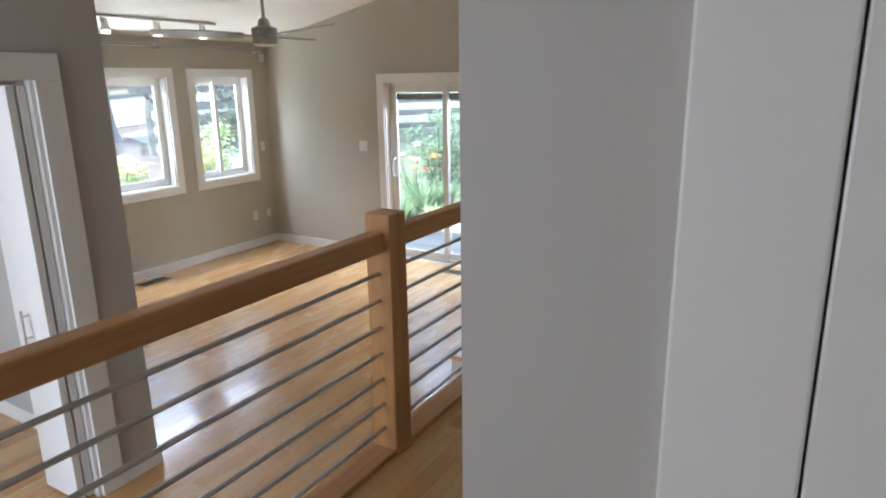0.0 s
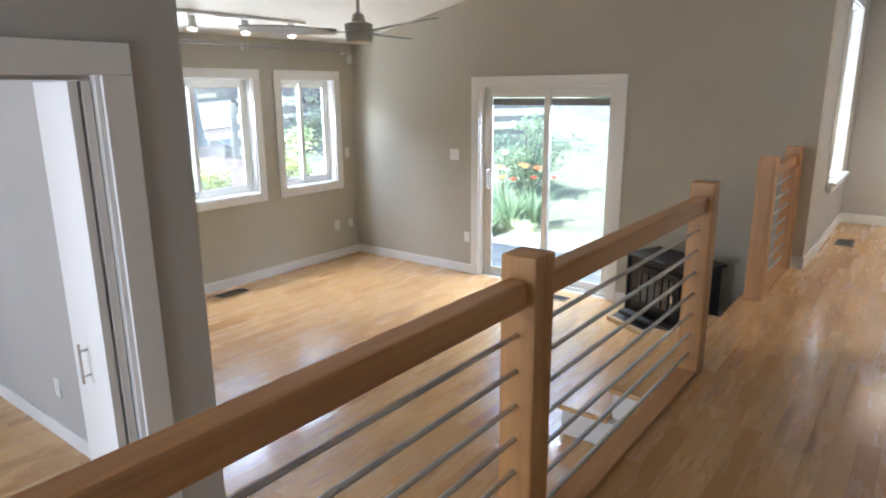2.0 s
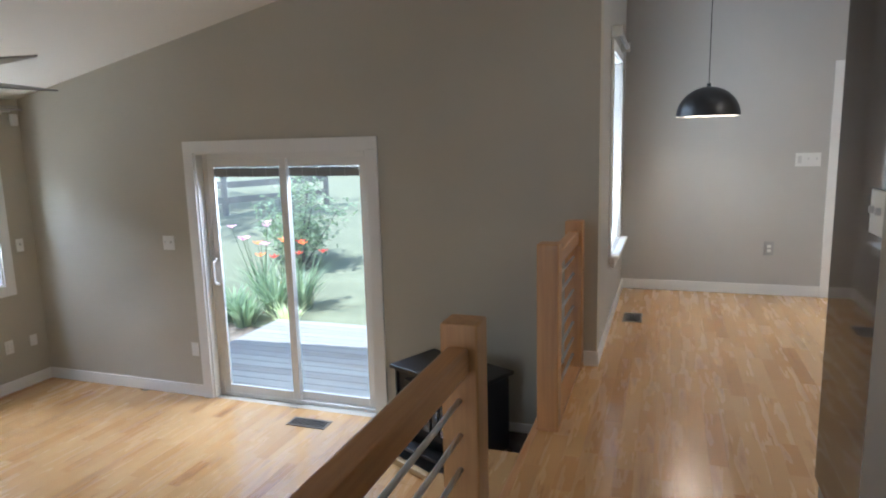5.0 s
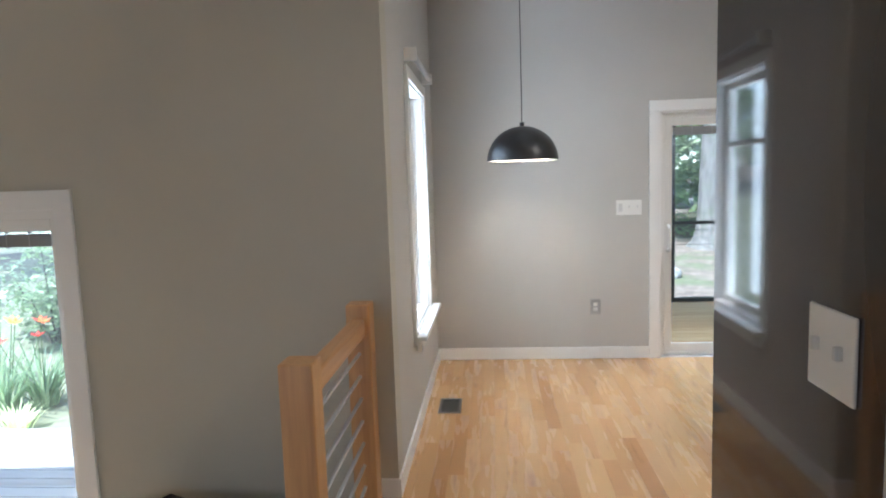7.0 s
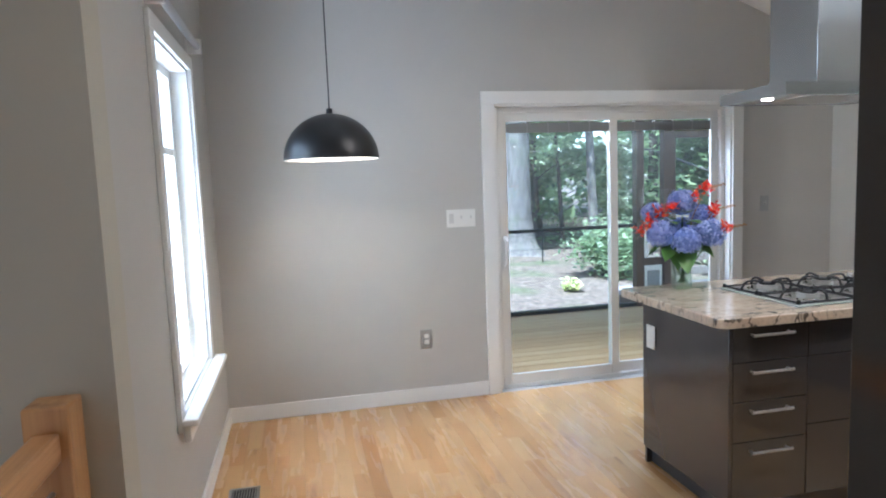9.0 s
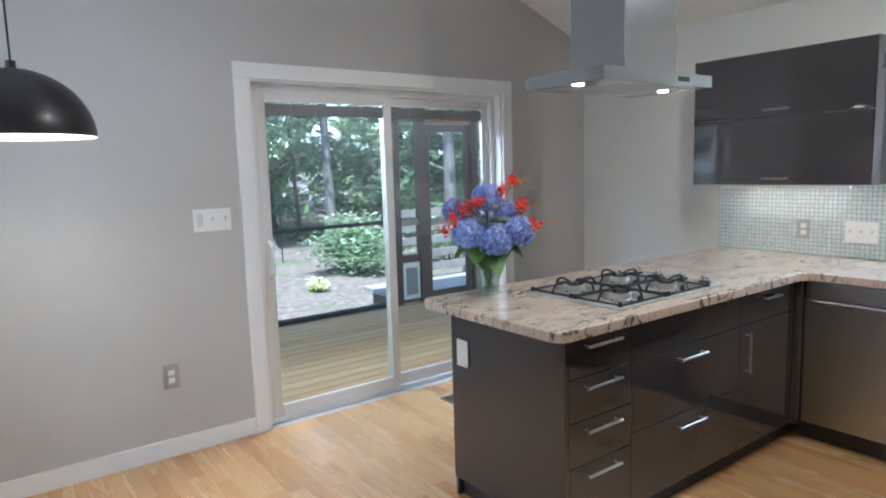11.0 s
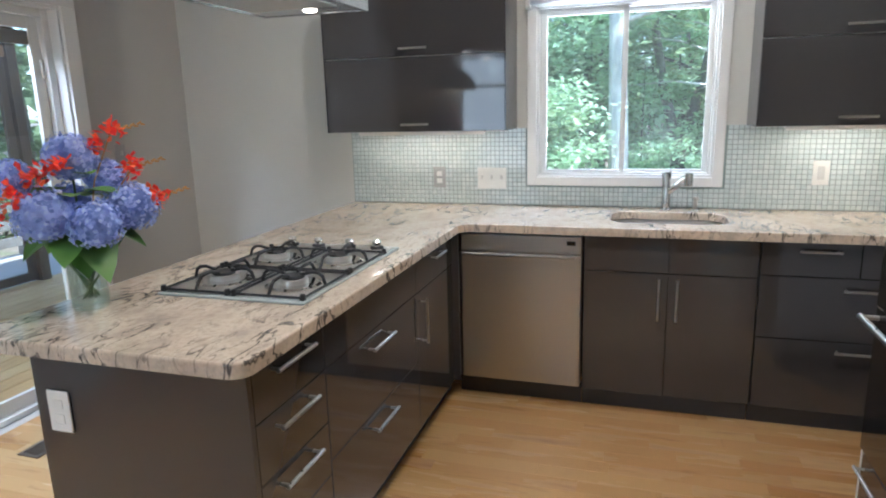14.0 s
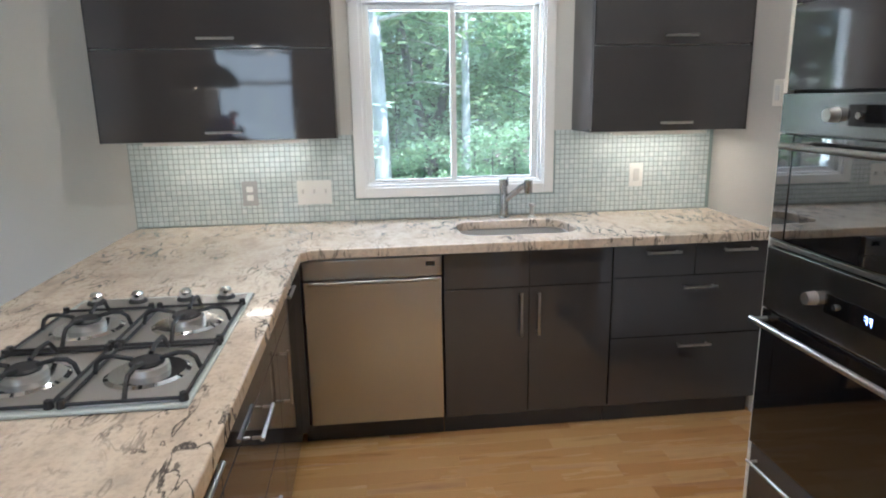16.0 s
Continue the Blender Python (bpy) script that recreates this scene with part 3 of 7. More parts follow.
def casing(name, axis, face, out, u0, u1, z0, z1, w=0.092, sill=True, foot=False, t=0.02, lower=None):
    """Flat boards round an opening, each a part; out: +1 or -1, the side of the face that they stand on."""
    top = thing(name, (face, u0, z0) if axis == "y" else (u0, face, z0), "wide flat white-painted casing boards", "trim", "", "structure")
    f0, f1 = sorted((face, face + out * t))
    lower = w if lower is None else lower

    def board(n, a, b, lo, hi):
        d = (a, b, f0, f1) if axis == "x" else (f0, f1, a, b)
        boxpart(n, (*d, lo, hi), TRIM, top, 0.003)
    board("head_board", u0 - w, u1 + w, z1, z1 + w)
    board("side_board", u0 - w, u0, z0 if foot else z0 - (lower if sill else 0), z1)
    board("side_board", u1, u1 + w, z0 if foot else z0 - (lower if sill else 0), z1)
    if sill:
        board("bottom_board", u0, u1, z0 - lower, z0)
    return top


def frame_boards(bm, axis, c0, c1, u0, u1, z0, z1, w, wb=None):
    wb = w if wb is None else wb
    for a, b, lo, hi in ((u0, u0 + w, z0, z1), (u1 - w, u1, z0, z1), (u0 + w, u1 - w, z0, z0 + wb), (u0 + w, u1 - w, z1 - w, z1)):
        d = (a, b, c0, c1) if axis == "x" else (c0, c1, a, b)
        box(bm, *d, lo, hi, 0.004)


def reveal(top, axis, face, c, hole, t=0.012, bottom=True):
    """White boards that line an opening from the wall face to c."""
    u0, u1, z0, z1 = hole
    f0, f1 = sorted((face, c))
    for n, a, b, lo, hi in (("jamb", u0, u0 + t, z0, z1), ("jamb", u1 - t, u1, z0, z1), ("head", u0 + t, u1 - t, z1 - t, z1), ("window_sill", u0 + t, u1 - t, z0, z0 + t)):
        if n == "window_sill" and not bottom:
            continue
        d = (a, b, f0, f1) if axis == "x" else (f0, f1, a, b)
        boxpart(n, (*d, lo, hi), TRIM, top)


def slider(name, axis, face, out, hole, label, depth=0.09, split=0.5, fw=0.035, sw=0.045, bottom=0.045, swap=False, door=False, glass=None):
    """A two-sash sliding window or door set back in its opening; out: +1 or -1, towards the outside."""
    u0, u1, z0, z1 = hole
    top = thing(name, (face, u0, z0) if axis == "y" else (u0, face, z0), label, "sliding door" if door else "window", "", "structure")
    reveal(top, axis, face, face + out * 0.155, hole, bottom=not door)
    g = face + out * depth
    o0, o1 = sorted((g, g + out * 0.06))
    bm = bmesh.new()
    frame_boards(bm, axis, o0, o1, u0 + 0.012, u1 - 0.012, z0 + (0.0 if door else 0.012), z1 - 0.012, fw, fw if not door else 0.03)
    part("window_frame", bm, VINYL, top, "", True)
    um = u0 + (u1 - u0) * split
    sashes = []
    for k, (a, b) in enumerate(((u0 + 0.012 + fw, um + sw / 2), (um - sw / 2, u1 - 0.012 - fw))):
        near = (k == 0) != swap
        s0, s1 = sorted((g + out * (0.002 if near else 0.032), g + out * (0.028 if near else 0.058)))
        bm = bmesh.new()
        lo, hi = z0 + (0.03 if door else fw + 0.012), z1 - 0.012 - fw
        frame_boards(bm, axis, s0, s1, a, b, lo, hi, sw, bottom)
        sash = part("sash", bm, VINYL, top, "", True)
        bm = bmesh.new()
        gm = (s0 + s1) / 2
        d = (a + sw, b - sw, gm - 0.003, gm + 0.003) if axis == "x" else (gm - 0.003, gm + 0.003, a + sw, b - sw)
        box(bm, *d, lo + bottom, hi - sw)
        pane = part("pane", bm, glass or GLASS, sash)
        pane.visible_shadow = False
        sashes.append((sash, a + sw, b - sw, lo + bottom, hi - sw, gm))
    return top, sashes


def blind(sash, axis, a, b, gm, z1, out, drop=0.085):
    """A raised mini blind held between the panes: head rail and a stack of slats."""
    bm = bmesh.new()
    for k in range(6):
        z = z1 - 0.012 - k * (drop - 0.02) / 6
        d = (a + 0.004, b - 0.004, gm - 0.010, gm + 0.010) if axis == "x" else (gm - 0.010, gm + 0.010, a + 0.004, b - 0.004)
        box(bm, *d, z - (drop - 0.02) / 6 - 0.001, z)
    part("raised_blind", bm, BLINDGREY, sash, "grey mini blind raised to the top of the pane")
    bm = bmesh.new()
    for k in range(1, 5):
        u = a + (b - a) * k / 5
        d = (u - 0.002, u + 0.002, gm - 0.0115, gm + 0.0115) if axis == "x" else (gm - 0.0115, gm + 0.0115, u - 0.002, u + 0.002)
        box(bm, *d, z1 - drop, z1)
    part("blind_cord", bm, STEELPLATE, sash)


casing("casing_west_wide", "y", XL, 1, *W1)
casing("casing_west_narrow", "y", XL, 1, *W2)
casing("casing_patio", "x", YP, -1, *P1, sill=False)
casing("casing_dining", "y", XD, 1, *DW, w=0.07, lower=0.06)
casing("casing_porch", "x", YB, -1, *P2, w=0.088, sill=False)
casing("casing_closet", "y", XC, 1, *CD, w=0.115, sill=False)
casing("casing_hall_door", "x", YH, -1, 0.80, 1.60, 0.0, 2.04, w=0.101, sill=False)
casing("casing_closet_back", "y", -4.65, 1, 2.2, 3.08, ZL, 1.47, w=0.10, sill=False)
slider("window_1", "y", XL, -1, W1, "white vinyl sliding window, closed", 0.085, 0.46, swap=True)
slider("window_2", "y", XL, -1, W2, "narrow white vinyl sliding window, closed", 0.085, 0.46, swap=True)
d1, s1 = slider("door_1", "x", YP, 1, P1, "closed white sliding glass patio door with raised blinds", 0.075, 0.5, 0.04, 0.062, 0.07, door=True)
d2, s2 = slider("door_2", "x", YB, 1, P2, "closed white sliding glass door to a porch with raised blinds", 0.06, 0.5, 0.04, 0.06, 0.075, door=True)
for ss in (s1, s2):
    for sash, a, b, lo, hi, gm in ss:
        blind(sash, "x", a, b, gm, hi, 1)
for dd, x, y, z in ((d1, P1[0] + 0.082, YP + 0.065, 0.50), (d2, P2[0] + 0.082, YB + 0.05, 1.0)):
    bm = bmesh.new()
    tube(bm, [(x, y + 0.01, z - 0.11), (x, y - 0.045, z - 0.08), (x, y - 0.05, z), (x, y - 0.045, z + 0.08), (x, y + 0.01, z + 0.11)], 0.011)
    part("handle", bm, VINYL, dd, "white loop handle", True)
for z in (0.62, 1.72):
    bm = bmesh.new()
    x = (P2[0] + P2[1]) / 2 + 0.005
    box(bm, x - 0.05, x - 0.022, YB + 0.045, YB + 0.063, z - 0.05, z + 0.05, 0.006)
    part("blind_slide", bm, VINYL, d2, "", True)
    boxpart("blind_slide", (P2[1] - 0.075, P2[1] - 0.052, YB + 0.078, YB + 0.094, z - 0.05, z + 0.05), VINYL, d2, 0.006)

# dining window: tall fixed pane with a transom bar
u0, u1, z0, z1 = DW
w3 = thing("window_3", (XD, u0, z0), "tall white window beside the dining area", "window", "", "structure")
reveal(w3, "y", XD, XD - 0.155, DW)
bm = bmesh.new()
frame_boards(bm, "y", XD - 0.13, XD - 0.08, u0 + 0.012, u1 - 0.012, z0 + 0.012, z1 - 0.012, 0.045)
box(bm, XD - 0.125, XD - 0.085, u0 + 0.055, u1 - 0.055, 1.70, 1.735, 0.004)
part("window_frame", bm, VINYL, w3, "", True)
for lo, hi in ((z0 + 0.055, 1.70), (1.735, z1 - 0.055)):
    boxpart("pane", (XD - 0.108, XD - 0.102, u0 + 0.055, u1 - 0.055, lo, hi), GLASS, w3).visible_shadow = False
bm = bmesh.new()
box(bm, XD + 0.021, XD + 0.085, u0 - 0.09, u1 + 0.09, z0 - 0.03, z0 - 0.001, 0.008)
box(bm, XD + 0.0205, XD + 0.05, u0 - 0.07, u1 + 0.07, z0 - 0.10, z0 - 0.03, 0.006)
part("window_sill", bm, TRIM, w3, "deep white sill board", True)

# kitchen window with a shallow white frame
win_4, s4 = slider("window_4", "y", XK, 1, KW, "white vinyl sliding window over the kitchen sink, closed", 0.03, 0.50, 0.010, 0.028, 0.014, swap=True, glass=GLASSHAZY)
casing("casing_kitchen", "y", XK, -1, *KW, w=0.05)

# closed hall door, closet folding door, inner closet door
hd = thing("door_3", (0.83, YH + 0.04, 0), "closed white panelled hall door", "door", "", "structure")
boxpart("door_leaf", (0.8015, 1.5985, YH - 0.016, YH + 0.045, 0.008, 2.03), TRIM, hd, 0.003)
for lo, hi in ((0.12, 0.62), (0.68, 1.36), (1.43, 1.92)):
    bm = bmesh.new()
    frame_boards(bm, "x", YH - 0.021, YH - 0.015, 0.90, 1.50, lo, hi, 0.02)
    part("panel_moulding", bm, TRIM, hd, "", True)
bd = thing("door_4", (XC - 0.05, 3.09, ZL), "white folding closet door, folded open against its jamb", "folding door", "", "structure")
for k, y in enumerate((3.025, 3.072)):
    leaf = boxpart("door_leaf", (XC - 0.32, XC - 0.03, y, y + 0.035, ZL + 0.015, 1.465), TRIM, bd, 0.003)
    if k == 0:
        bm = bmesh.new()
        rod(bm, (XC - 0.185, y - 0.032, 0.27), (XC - 0.185, y - 0.032, 0.44), 0.006)
        for z in (0.30, 0.41):
            rod(bm, (XC - 0.185, y - 0.032, z), (XC - 0.185, y + 0.002, z), 0.005)
        part("handle", bm, NICKEL, leaf, "brushed nickel bar handle", True)
bm = bmesh.new()
box(bm, XC - 0.085, XC - 0.045, CD[0] + 0.01, CD[1] - 0.01, 1.468, 1.484)
part("top_track", bm, NICKEL, bd)
bm = bmesh.new()
box(bm, XC - 0.128, XC - 0.002, CD[1] - 0.016, CD[1] + 0.0, ZL, CD[3])
box(bm, XC - 0.128, XC - 0.002, CD[0], CD[0] + 0.016, ZL, CD[3])
part("jamb", bm, TRIM, bd)
boxpart("door_leaf", (-4.74, -4.70, 2.21, 3.07, ZL + 0.01, 1.46), TRIM, thing("door_5", (-4.72, 2.2, ZL), "closed white door at the back of the closet passage", "door", "", "structure"), 0.003)

# baseboards
base = thing("baseboard", (XL, YP, ZL), "low white painted baseboards", "baseboard", "", "structure")
B = 0.014


def bboard(x0, x1, y0, y1, z, h=0.10):
    boxpart("baseboard_run", (x0, x1, y0, y1, z, z + h), TRIM, base, 0.003)


bboard(XL, XL + B, 3.46, YP - B, ZL)
bboard(XL, P1[0] - 0.092, YP - B, YP, ZL)
bboard(P1[1] + 0.092, -0.70, YP - B, YP, ZL)
bboard(XL + B, XC, 3.46, 3.46 + B, ZL)
bboard(XC, XC + B, 3.24, 3.46 + B, ZL)
bboard(XC, XC + B, Y0, CD[0] - 0.115, ZL)
bboard(-4.65, XC - 0.13, 3.33 - B, 3.33, ZL)
bboard(-4.65, -4.65 + B, 3.18, 3.33 - B, ZL)
bboard(XD, XD + B, YP - B, YB - B, 0)
bboard(-0.555, XD, YP - B, YP, 0)
bboard(XD, P2[0] - 0.088, YB - B, YB, 0)
bboard(P2[1] + 0.088, XK, YB - B, YB, 0)
bboard(XK - B, XK, 8.95, YB - B, 0)
bboard(XH - B, XH, YH - B, 5.51, 0)
bboard(XH, 0.699, YH - B, YH, 0)
bboard(2.80, 3.60, YK, YK + B, 0)

# ---- railing and stairs ----
railing = thing("railing", (-0.62, 3.5, 0), "fir stair railing with square posts and grey steel rods", "railing")
PX0, PX1 = -0.668, -0.556


def rail_post(y, z0=0.0, z1=0.985):
    bm = bmesh.new()
    box(bm, PX0, PX1, y, y + 0.112, z0, z1, 0.007)
    p = part("post", bm, POSTW, railing, "", True)
    bm = bmesh.new()
    box(bm, PX0 - 0.004, PX1 + 0.004, y - 0.004, y + 0.116, z0 + 0.0005, z0 + 0.012, 0.002)
    part("post_foot", bm, RAIL, p)


def rail_span(y0, y1):
    bm = bmesh.new()
    box(bm, PX0 + 0.022, PX1 - 0.022, y0, y1, 0.840, 0.920, 0.010)
    part("handrail", bm, RAIL, railing, "", True)
    bm = bmesh.new()
    box(bm, PX0 + 0.006, PX1 - 0.006, y0, y1, 0.0, 0.022, 0.003)
    part("shoe_rail", bm, RAIL, railing, "", True)
    for k in range(7):
        z = 0.108 + k * 0.1078
        bm = bmesh.new()
        rod(bm, (-0.612, y0 - 0.01, z), (-0.612, y1 + 0.01, z), 0.0082)
        part("rod", bm, ROD, railing, "", True)


for y in (1.71, 3.429, 5.150, 6.609, YP - 0.114):
    rail_post(y)
rail_span(Y0, 1.71)
rail_span(1.822, 3.429)
rail_span(3.541, 5.150)
rail_span(6.721, YP - 0.114)

stairs = thing("stairs", (-0.95, 5.9, ZL), "three low steps with maple treads and white risers", "stairs", "", "structure")
for k, (xa, z) in enumerate(((-0.985, -0.19), (-1.29, -0.38))):
    boxpart("tread", (xa - 0.02, xa + (0.285 if k else 0.30), 5.12, 6.70, z - 0.03, z), FLOOR, stairs, 0.006)
    boxpart("riser", (xa, -0.685, 5.14, 6.68, ZL + (0.0 if k else 0.20), z - 0.031), TRIM, stairs)

# ---- stove on its hearth ----
stove = thing("stove", (-1.36, 7.27, ZL + 0.04), "black cast-iron heating stove with a glazed door on a hearth", "stove")
SM = pose(-1.36, 7.27, ZL + 0.04, 0, 0, -24)


def spart(name, dims, material, parent, bevel=0.004, label=""):
    bm = bmesh.new()
    box(bm, *dims, bevel, SM)
    return part(name, bm, material, parent, label, True)


spart("body", (-0.33, 0.33, -0.17, 0.19, 0.05, 0.55), BLACK, stove)
spart("top_plate", (-0.36, 0.36, -0.22, 0.21, 0.55, 0.58), BLACK, stove, 0.008)
spart("base_plate", (-0.35, 0.35, -0.24, 0.20, 0.02, 0.05), BLACK, stove, 0.006)
for sx in (-0.31, 0.27):
    for sy in (-0.20, 0.14):
        spart("foot", (sx, sx + 0.04, sy, sy + 0.04, 0.0, 0.02), IRON, stove, 0.003)
sd = spart("door", (-0.24, 0.24, -0.20, -0.17, 0.14, 0.50), IRON, stove, 0.006)
spart("door_glass", (-0.19, 0.19, -0.206, -0.20, 0.19, 0.45), BLACKGLASS, sd, 0.002)
for k in range(5):
    x = -0.15 + k * 0.075
    spart("door_bar", (x - 0.006, x + 0.006, -0.214, -0.206, 0.19, 0.45), IRON, sd, 0.002)
spart("door_handle", (0.20, 0.225, -0.245, -0.2, 0.28, 0.34), CHROME, sd, 0.004)
spart("ash_lip", (-0.30, 0.30, -0.30, -0.20, 0.06, 0.085), IRON, stove, 0.006)
for sx in (-0.34, 0.32):
    spart("corner_trim", (sx, sx + 0.02, -0.19, -0.165, 0.05, 0.55), IRON, stove, 0.004)
hearth = thing("hearth", (-1.3, 7.2, ZL), "low slate hearth pad with a blond wooden border", "hearth")
HC = [(-1.83, 7.17), (-1.20, 6.83), (-0.705, 6.83), (-0.705, YP - 0.016), (-1.83, YP - 0.016)]
bm = bmesh.new()
prism(bm, HC, ZL, ZL + 0.036)
part("slab", bm, HEARTH, hearth)
for (ax, ay), (bx, by) in zip(HC[:2] + HC[4:], HC[1:3] + HC[:1]):
    bm = bmesh.new()
    d = Vector((bx - ax, by - ay, 0))
    box(bm, -0.02, d.length + 0.02, -0.045, 0.0, ZL, ZL + 0.042, 0.006, Matrix.Translation((ax, ay, 0)) @ Matrix.Rotation(math.atan2(d.y, d.x), 4, "Z"))
    part("border", bm, HEARTHWOOD, hearth, "", True)

# ---- ceiling fan ----
fan = thing("ceiling_fan", (-3.22, 5.52, 1.76), "brushed nickel ceiling fan with three long pale blades, at rest", "ceiling fan")
FX, FY, FZ = -3.22, 5.52, 1.76
bm = bmesh.new()
lathe(bm, [(0.0, 0.0), (0.075, 0.0), (0.095, 0.012), (0.098, 0.075), (0.090, 0.085), (0.100, 0.088), (0.102, 0.135), (0.06, 0.15), (0.0, 0.152)], 32, (FX, FY, FZ))
part("motor_housing", bm, NICKEL, fan, "", True)
bm = bmesh.new()
lathe(bm, [(0.0, 0.0), (0.05, 0.0), (0.042, 0.05), (0.02, 0.065), (0.0, 0.065)], 24, (FX, FY, FZ + 0.15))
part("collar", bm, NICKEL, fan, "", True)
bm = bmesh.new()
rod(bm, (FX, FY, FZ + 0.2), (FX, FY, ceil_z(FX) - 0.05), 0.013)
part("downrod", bm, NICKEL, fan, "", True)
bm = bmesh.new()
lathe(bm, [(0.0, 0.0), (0.04, 0.0), (0.07, 0.04), (0.075, 0.075), (0.0, 0.075)], 24, (FX, FY, ceil_z(FX) - 0.07))
part("canopy", bm, NICKEL, fan, "", True)
BLADEM = mat("fan_blade", (0.30, 0.29, 0.265), 0.4, 0.3)
for az in (227, 347, 107):
    bm = bmesh.new()
    n = 10
    rows = []
    for i in range(n + 1):
        s = i / n
        r = 0.16 + s * 0.68
        w = 0.042 + 0.046 * math.sin(math.pi * min(1, s * 1.25) * 0.55) - 0.022 * max(0, s - 0.75) * 4
        tilt = 0.30 - 0.14 * s
        for h in (0.0, -0.007):
            rows.append([bm.verts.new((r, u * w, 0.02 * s + u * w * tilt + h)) for u in (-1, -0.3, 0.4, 1)])
    for i in range(n):
        a, b = rows[2 * i], rows[2 * i + 2]
        c, d = rows[2 * i + 1], rows[2 * i + 3]
        for j in range(3):
            bm.faces.new((a[j], a[j + 1], b[j + 1], b[j]))
            bm.faces.new((c[j], d[j], d[j + 1], c[j + 1]))
        bm.faces.new((a[0], b[0], d[0], c[0]))
        bm.faces.new((a[3], c[3], d[3], b[3]))
    bm.faces.new([*rows[-2], *rows[-1][::-1]])
    M = Matrix.Translation((FX, FY, FZ + 0.085)) @ Matrix.Rotation(radians(az), 4, "Z")
    bmesh.ops.transform(bm, matrix=M, verts=bm.verts)
    bl = part("blade", bm, BLADEM, fan, "", True)
    bm = bmesh.new()
    box(bm, 0.07, 0.22, -0.03, 0.03, -0.012, 0.0, 0.004, M)
    part("blade_arm", bm, NICKEL, bl, "", True)

# ---- track light ----
track = thing("track_light", (-4.86, 5.7, 2.06), "white ceiling track with three lit spot heads", "track light")
TX = -4.86
TZ = ceil_z(TX)
bm = bmesh.new()
box(bm, TX - 0.018, TX + 0.018, 5.0, 6.45, TZ - 0.024, TZ - 0.004, 0.003)
part("rail", bm, PLASTIC, track, "", True)
boxpart("feed_box", (TX - 0.03, TX + 0.03, 5.42, 5.58, TZ - 0.03, TZ - 0.004), PLASTIC, track, 0.006)
for y in (5.22, 5.75, 6.28):
    bm = bmesh.new()
    rod(bm, (TX, y - 0.03, TZ - 0.02), (TX, y - 0.03, TZ - 0.075), 0.008)
    stem = part("stem", bm, PLASTIC, track, "", True)
    M = Matrix.Translation((TX, y, TZ - 0.10)) @ Matrix.Rotation(radians(-14), 4, "Y") @ Matrix.Rotation(radians(-10), 4, "X")
    bm = bmesh.new()
    lathe(bm, [(0.0, 0.065), (0.026, 0.06), (0.032, 0.0), (0.045, -0.055), (0.041, -0.055), (0.028, -0.005), (0.0, 0.0)], 20)
    bmesh.ops.transform(bm, matrix=M, verts=bm.verts)
    head = part("spot_head", bm, PLASTIC, track, "", True)
    bm = bmesh.new()
    lathe(bm, [(0.0, -0.040), (0.027, -0.038), (0.030, -0.030), (0.0, -0.028)], 20)
    bmesh.ops.transform(bm, matrix=M, verts=bm.verts)
    part("bulb_face", bm, BULB, head, "lit lamp face")

# ---- curtain rod above the west windows ----
crod = thing("curtain_rod", (XL + 0.1, 6.0, 1.87), "long bare grey curtain rod on brackets", "curtain rod")
bm = bmesh.new()
rod(bm, (XL + 0.11, 3.6, 1.868), (XL + 0.11, 7.62, 1.868), 0.010)
part("pole", bm, STEELPLATE, crod, "", True)
bm = bmesh.new()
rod(bm, (XL + 0.07, 3.6, 1.895), (XL + 0.07, 7.62, 1.895), 0.006)
part("pole", bm, STEELPLATE, crod, "", True)
for y in (3.9, 5.0, 6.12, 7.5):
    bm = bmesh.new()
    box(bm, XL, XL + 0.006, y - 0.014, y + 0.014, 1.83, 1.91)
    box(bm, XL, XL + 0.12, y - 0.006, y + 0.006, 1.845, 1.855)
    part("bracket", bm, PLASTIC, crod)


# ---- wall plates, vents, sensor ----
def plate(name, axis, face, out, u, z, w, h, label, mat_plate, kind):
    """A wall plate; kind: r rocker, t toggle, d duplex outlet, or blank, one letter a gang."""
    top = thing(name, (face, u, z) if axis == "y" else (u, face, z), label, "outlet" if "d" in kind else "light switch")

    def b(n, a0, a1, z0, z1, t0, t1, m, parent, bev=0.002):
        f0, f1 = sorted((face + out * t0, face + out * t1))
        d = (a0, a1, f0, f1) if axis == "x" else (f0, f1, a0, a1)
        return boxpart(n, (*d, z0, z1), m, parent, bev)
    b("cover", u - w / 2, u + w / 2, z - h / 2, z + h / 2, 0.0005, 0.007, mat_plate, top, 0.003)
    for i, k in enumerate(kind):
        c = u - w / 2 + w * (i + 0.5) / len(kind)
        if k == "r":
            b("rocker", c - 0.016, c + 0.016, z - 0.033, z + 0.033, 0.007, 0.011, SWITCH, top)
        elif k == "t":
            b("toggle", c - 0.005, c + 0.005, z - 0.004, z + 0.018, 0.007, 0.02, SWITCH, top)
        elif k == "d":
            for dz in (-0.021, 0.021):
                b("socket", c - 0.016, c + 0.016, z + dz - 0.014, z + dz + 0.014, 0.007, 0.009, PLASTIC, top)
    return top


WHITE_SW, WHITE_OUT, GREY_OUT = "white plastic wall switch", "white plastic wall outlet", "grey metal wall outlet with white sockets"
plate("light_switch", "x", YP, -1, -3.93, 0.74, 0.115, 0.118, WHITE_SW, PLASTIC, "tt")
plate("wall_outlet", "x", YP, -1, -3.76, -0.16, 0.07, 0.115, WHITE_OUT, PLASTIC, "d")
plate("light_switch", "y", XL, 1, 7.52, 0.70, 0.07, 0.115, WHITE_SW, PLASTIC, "t")
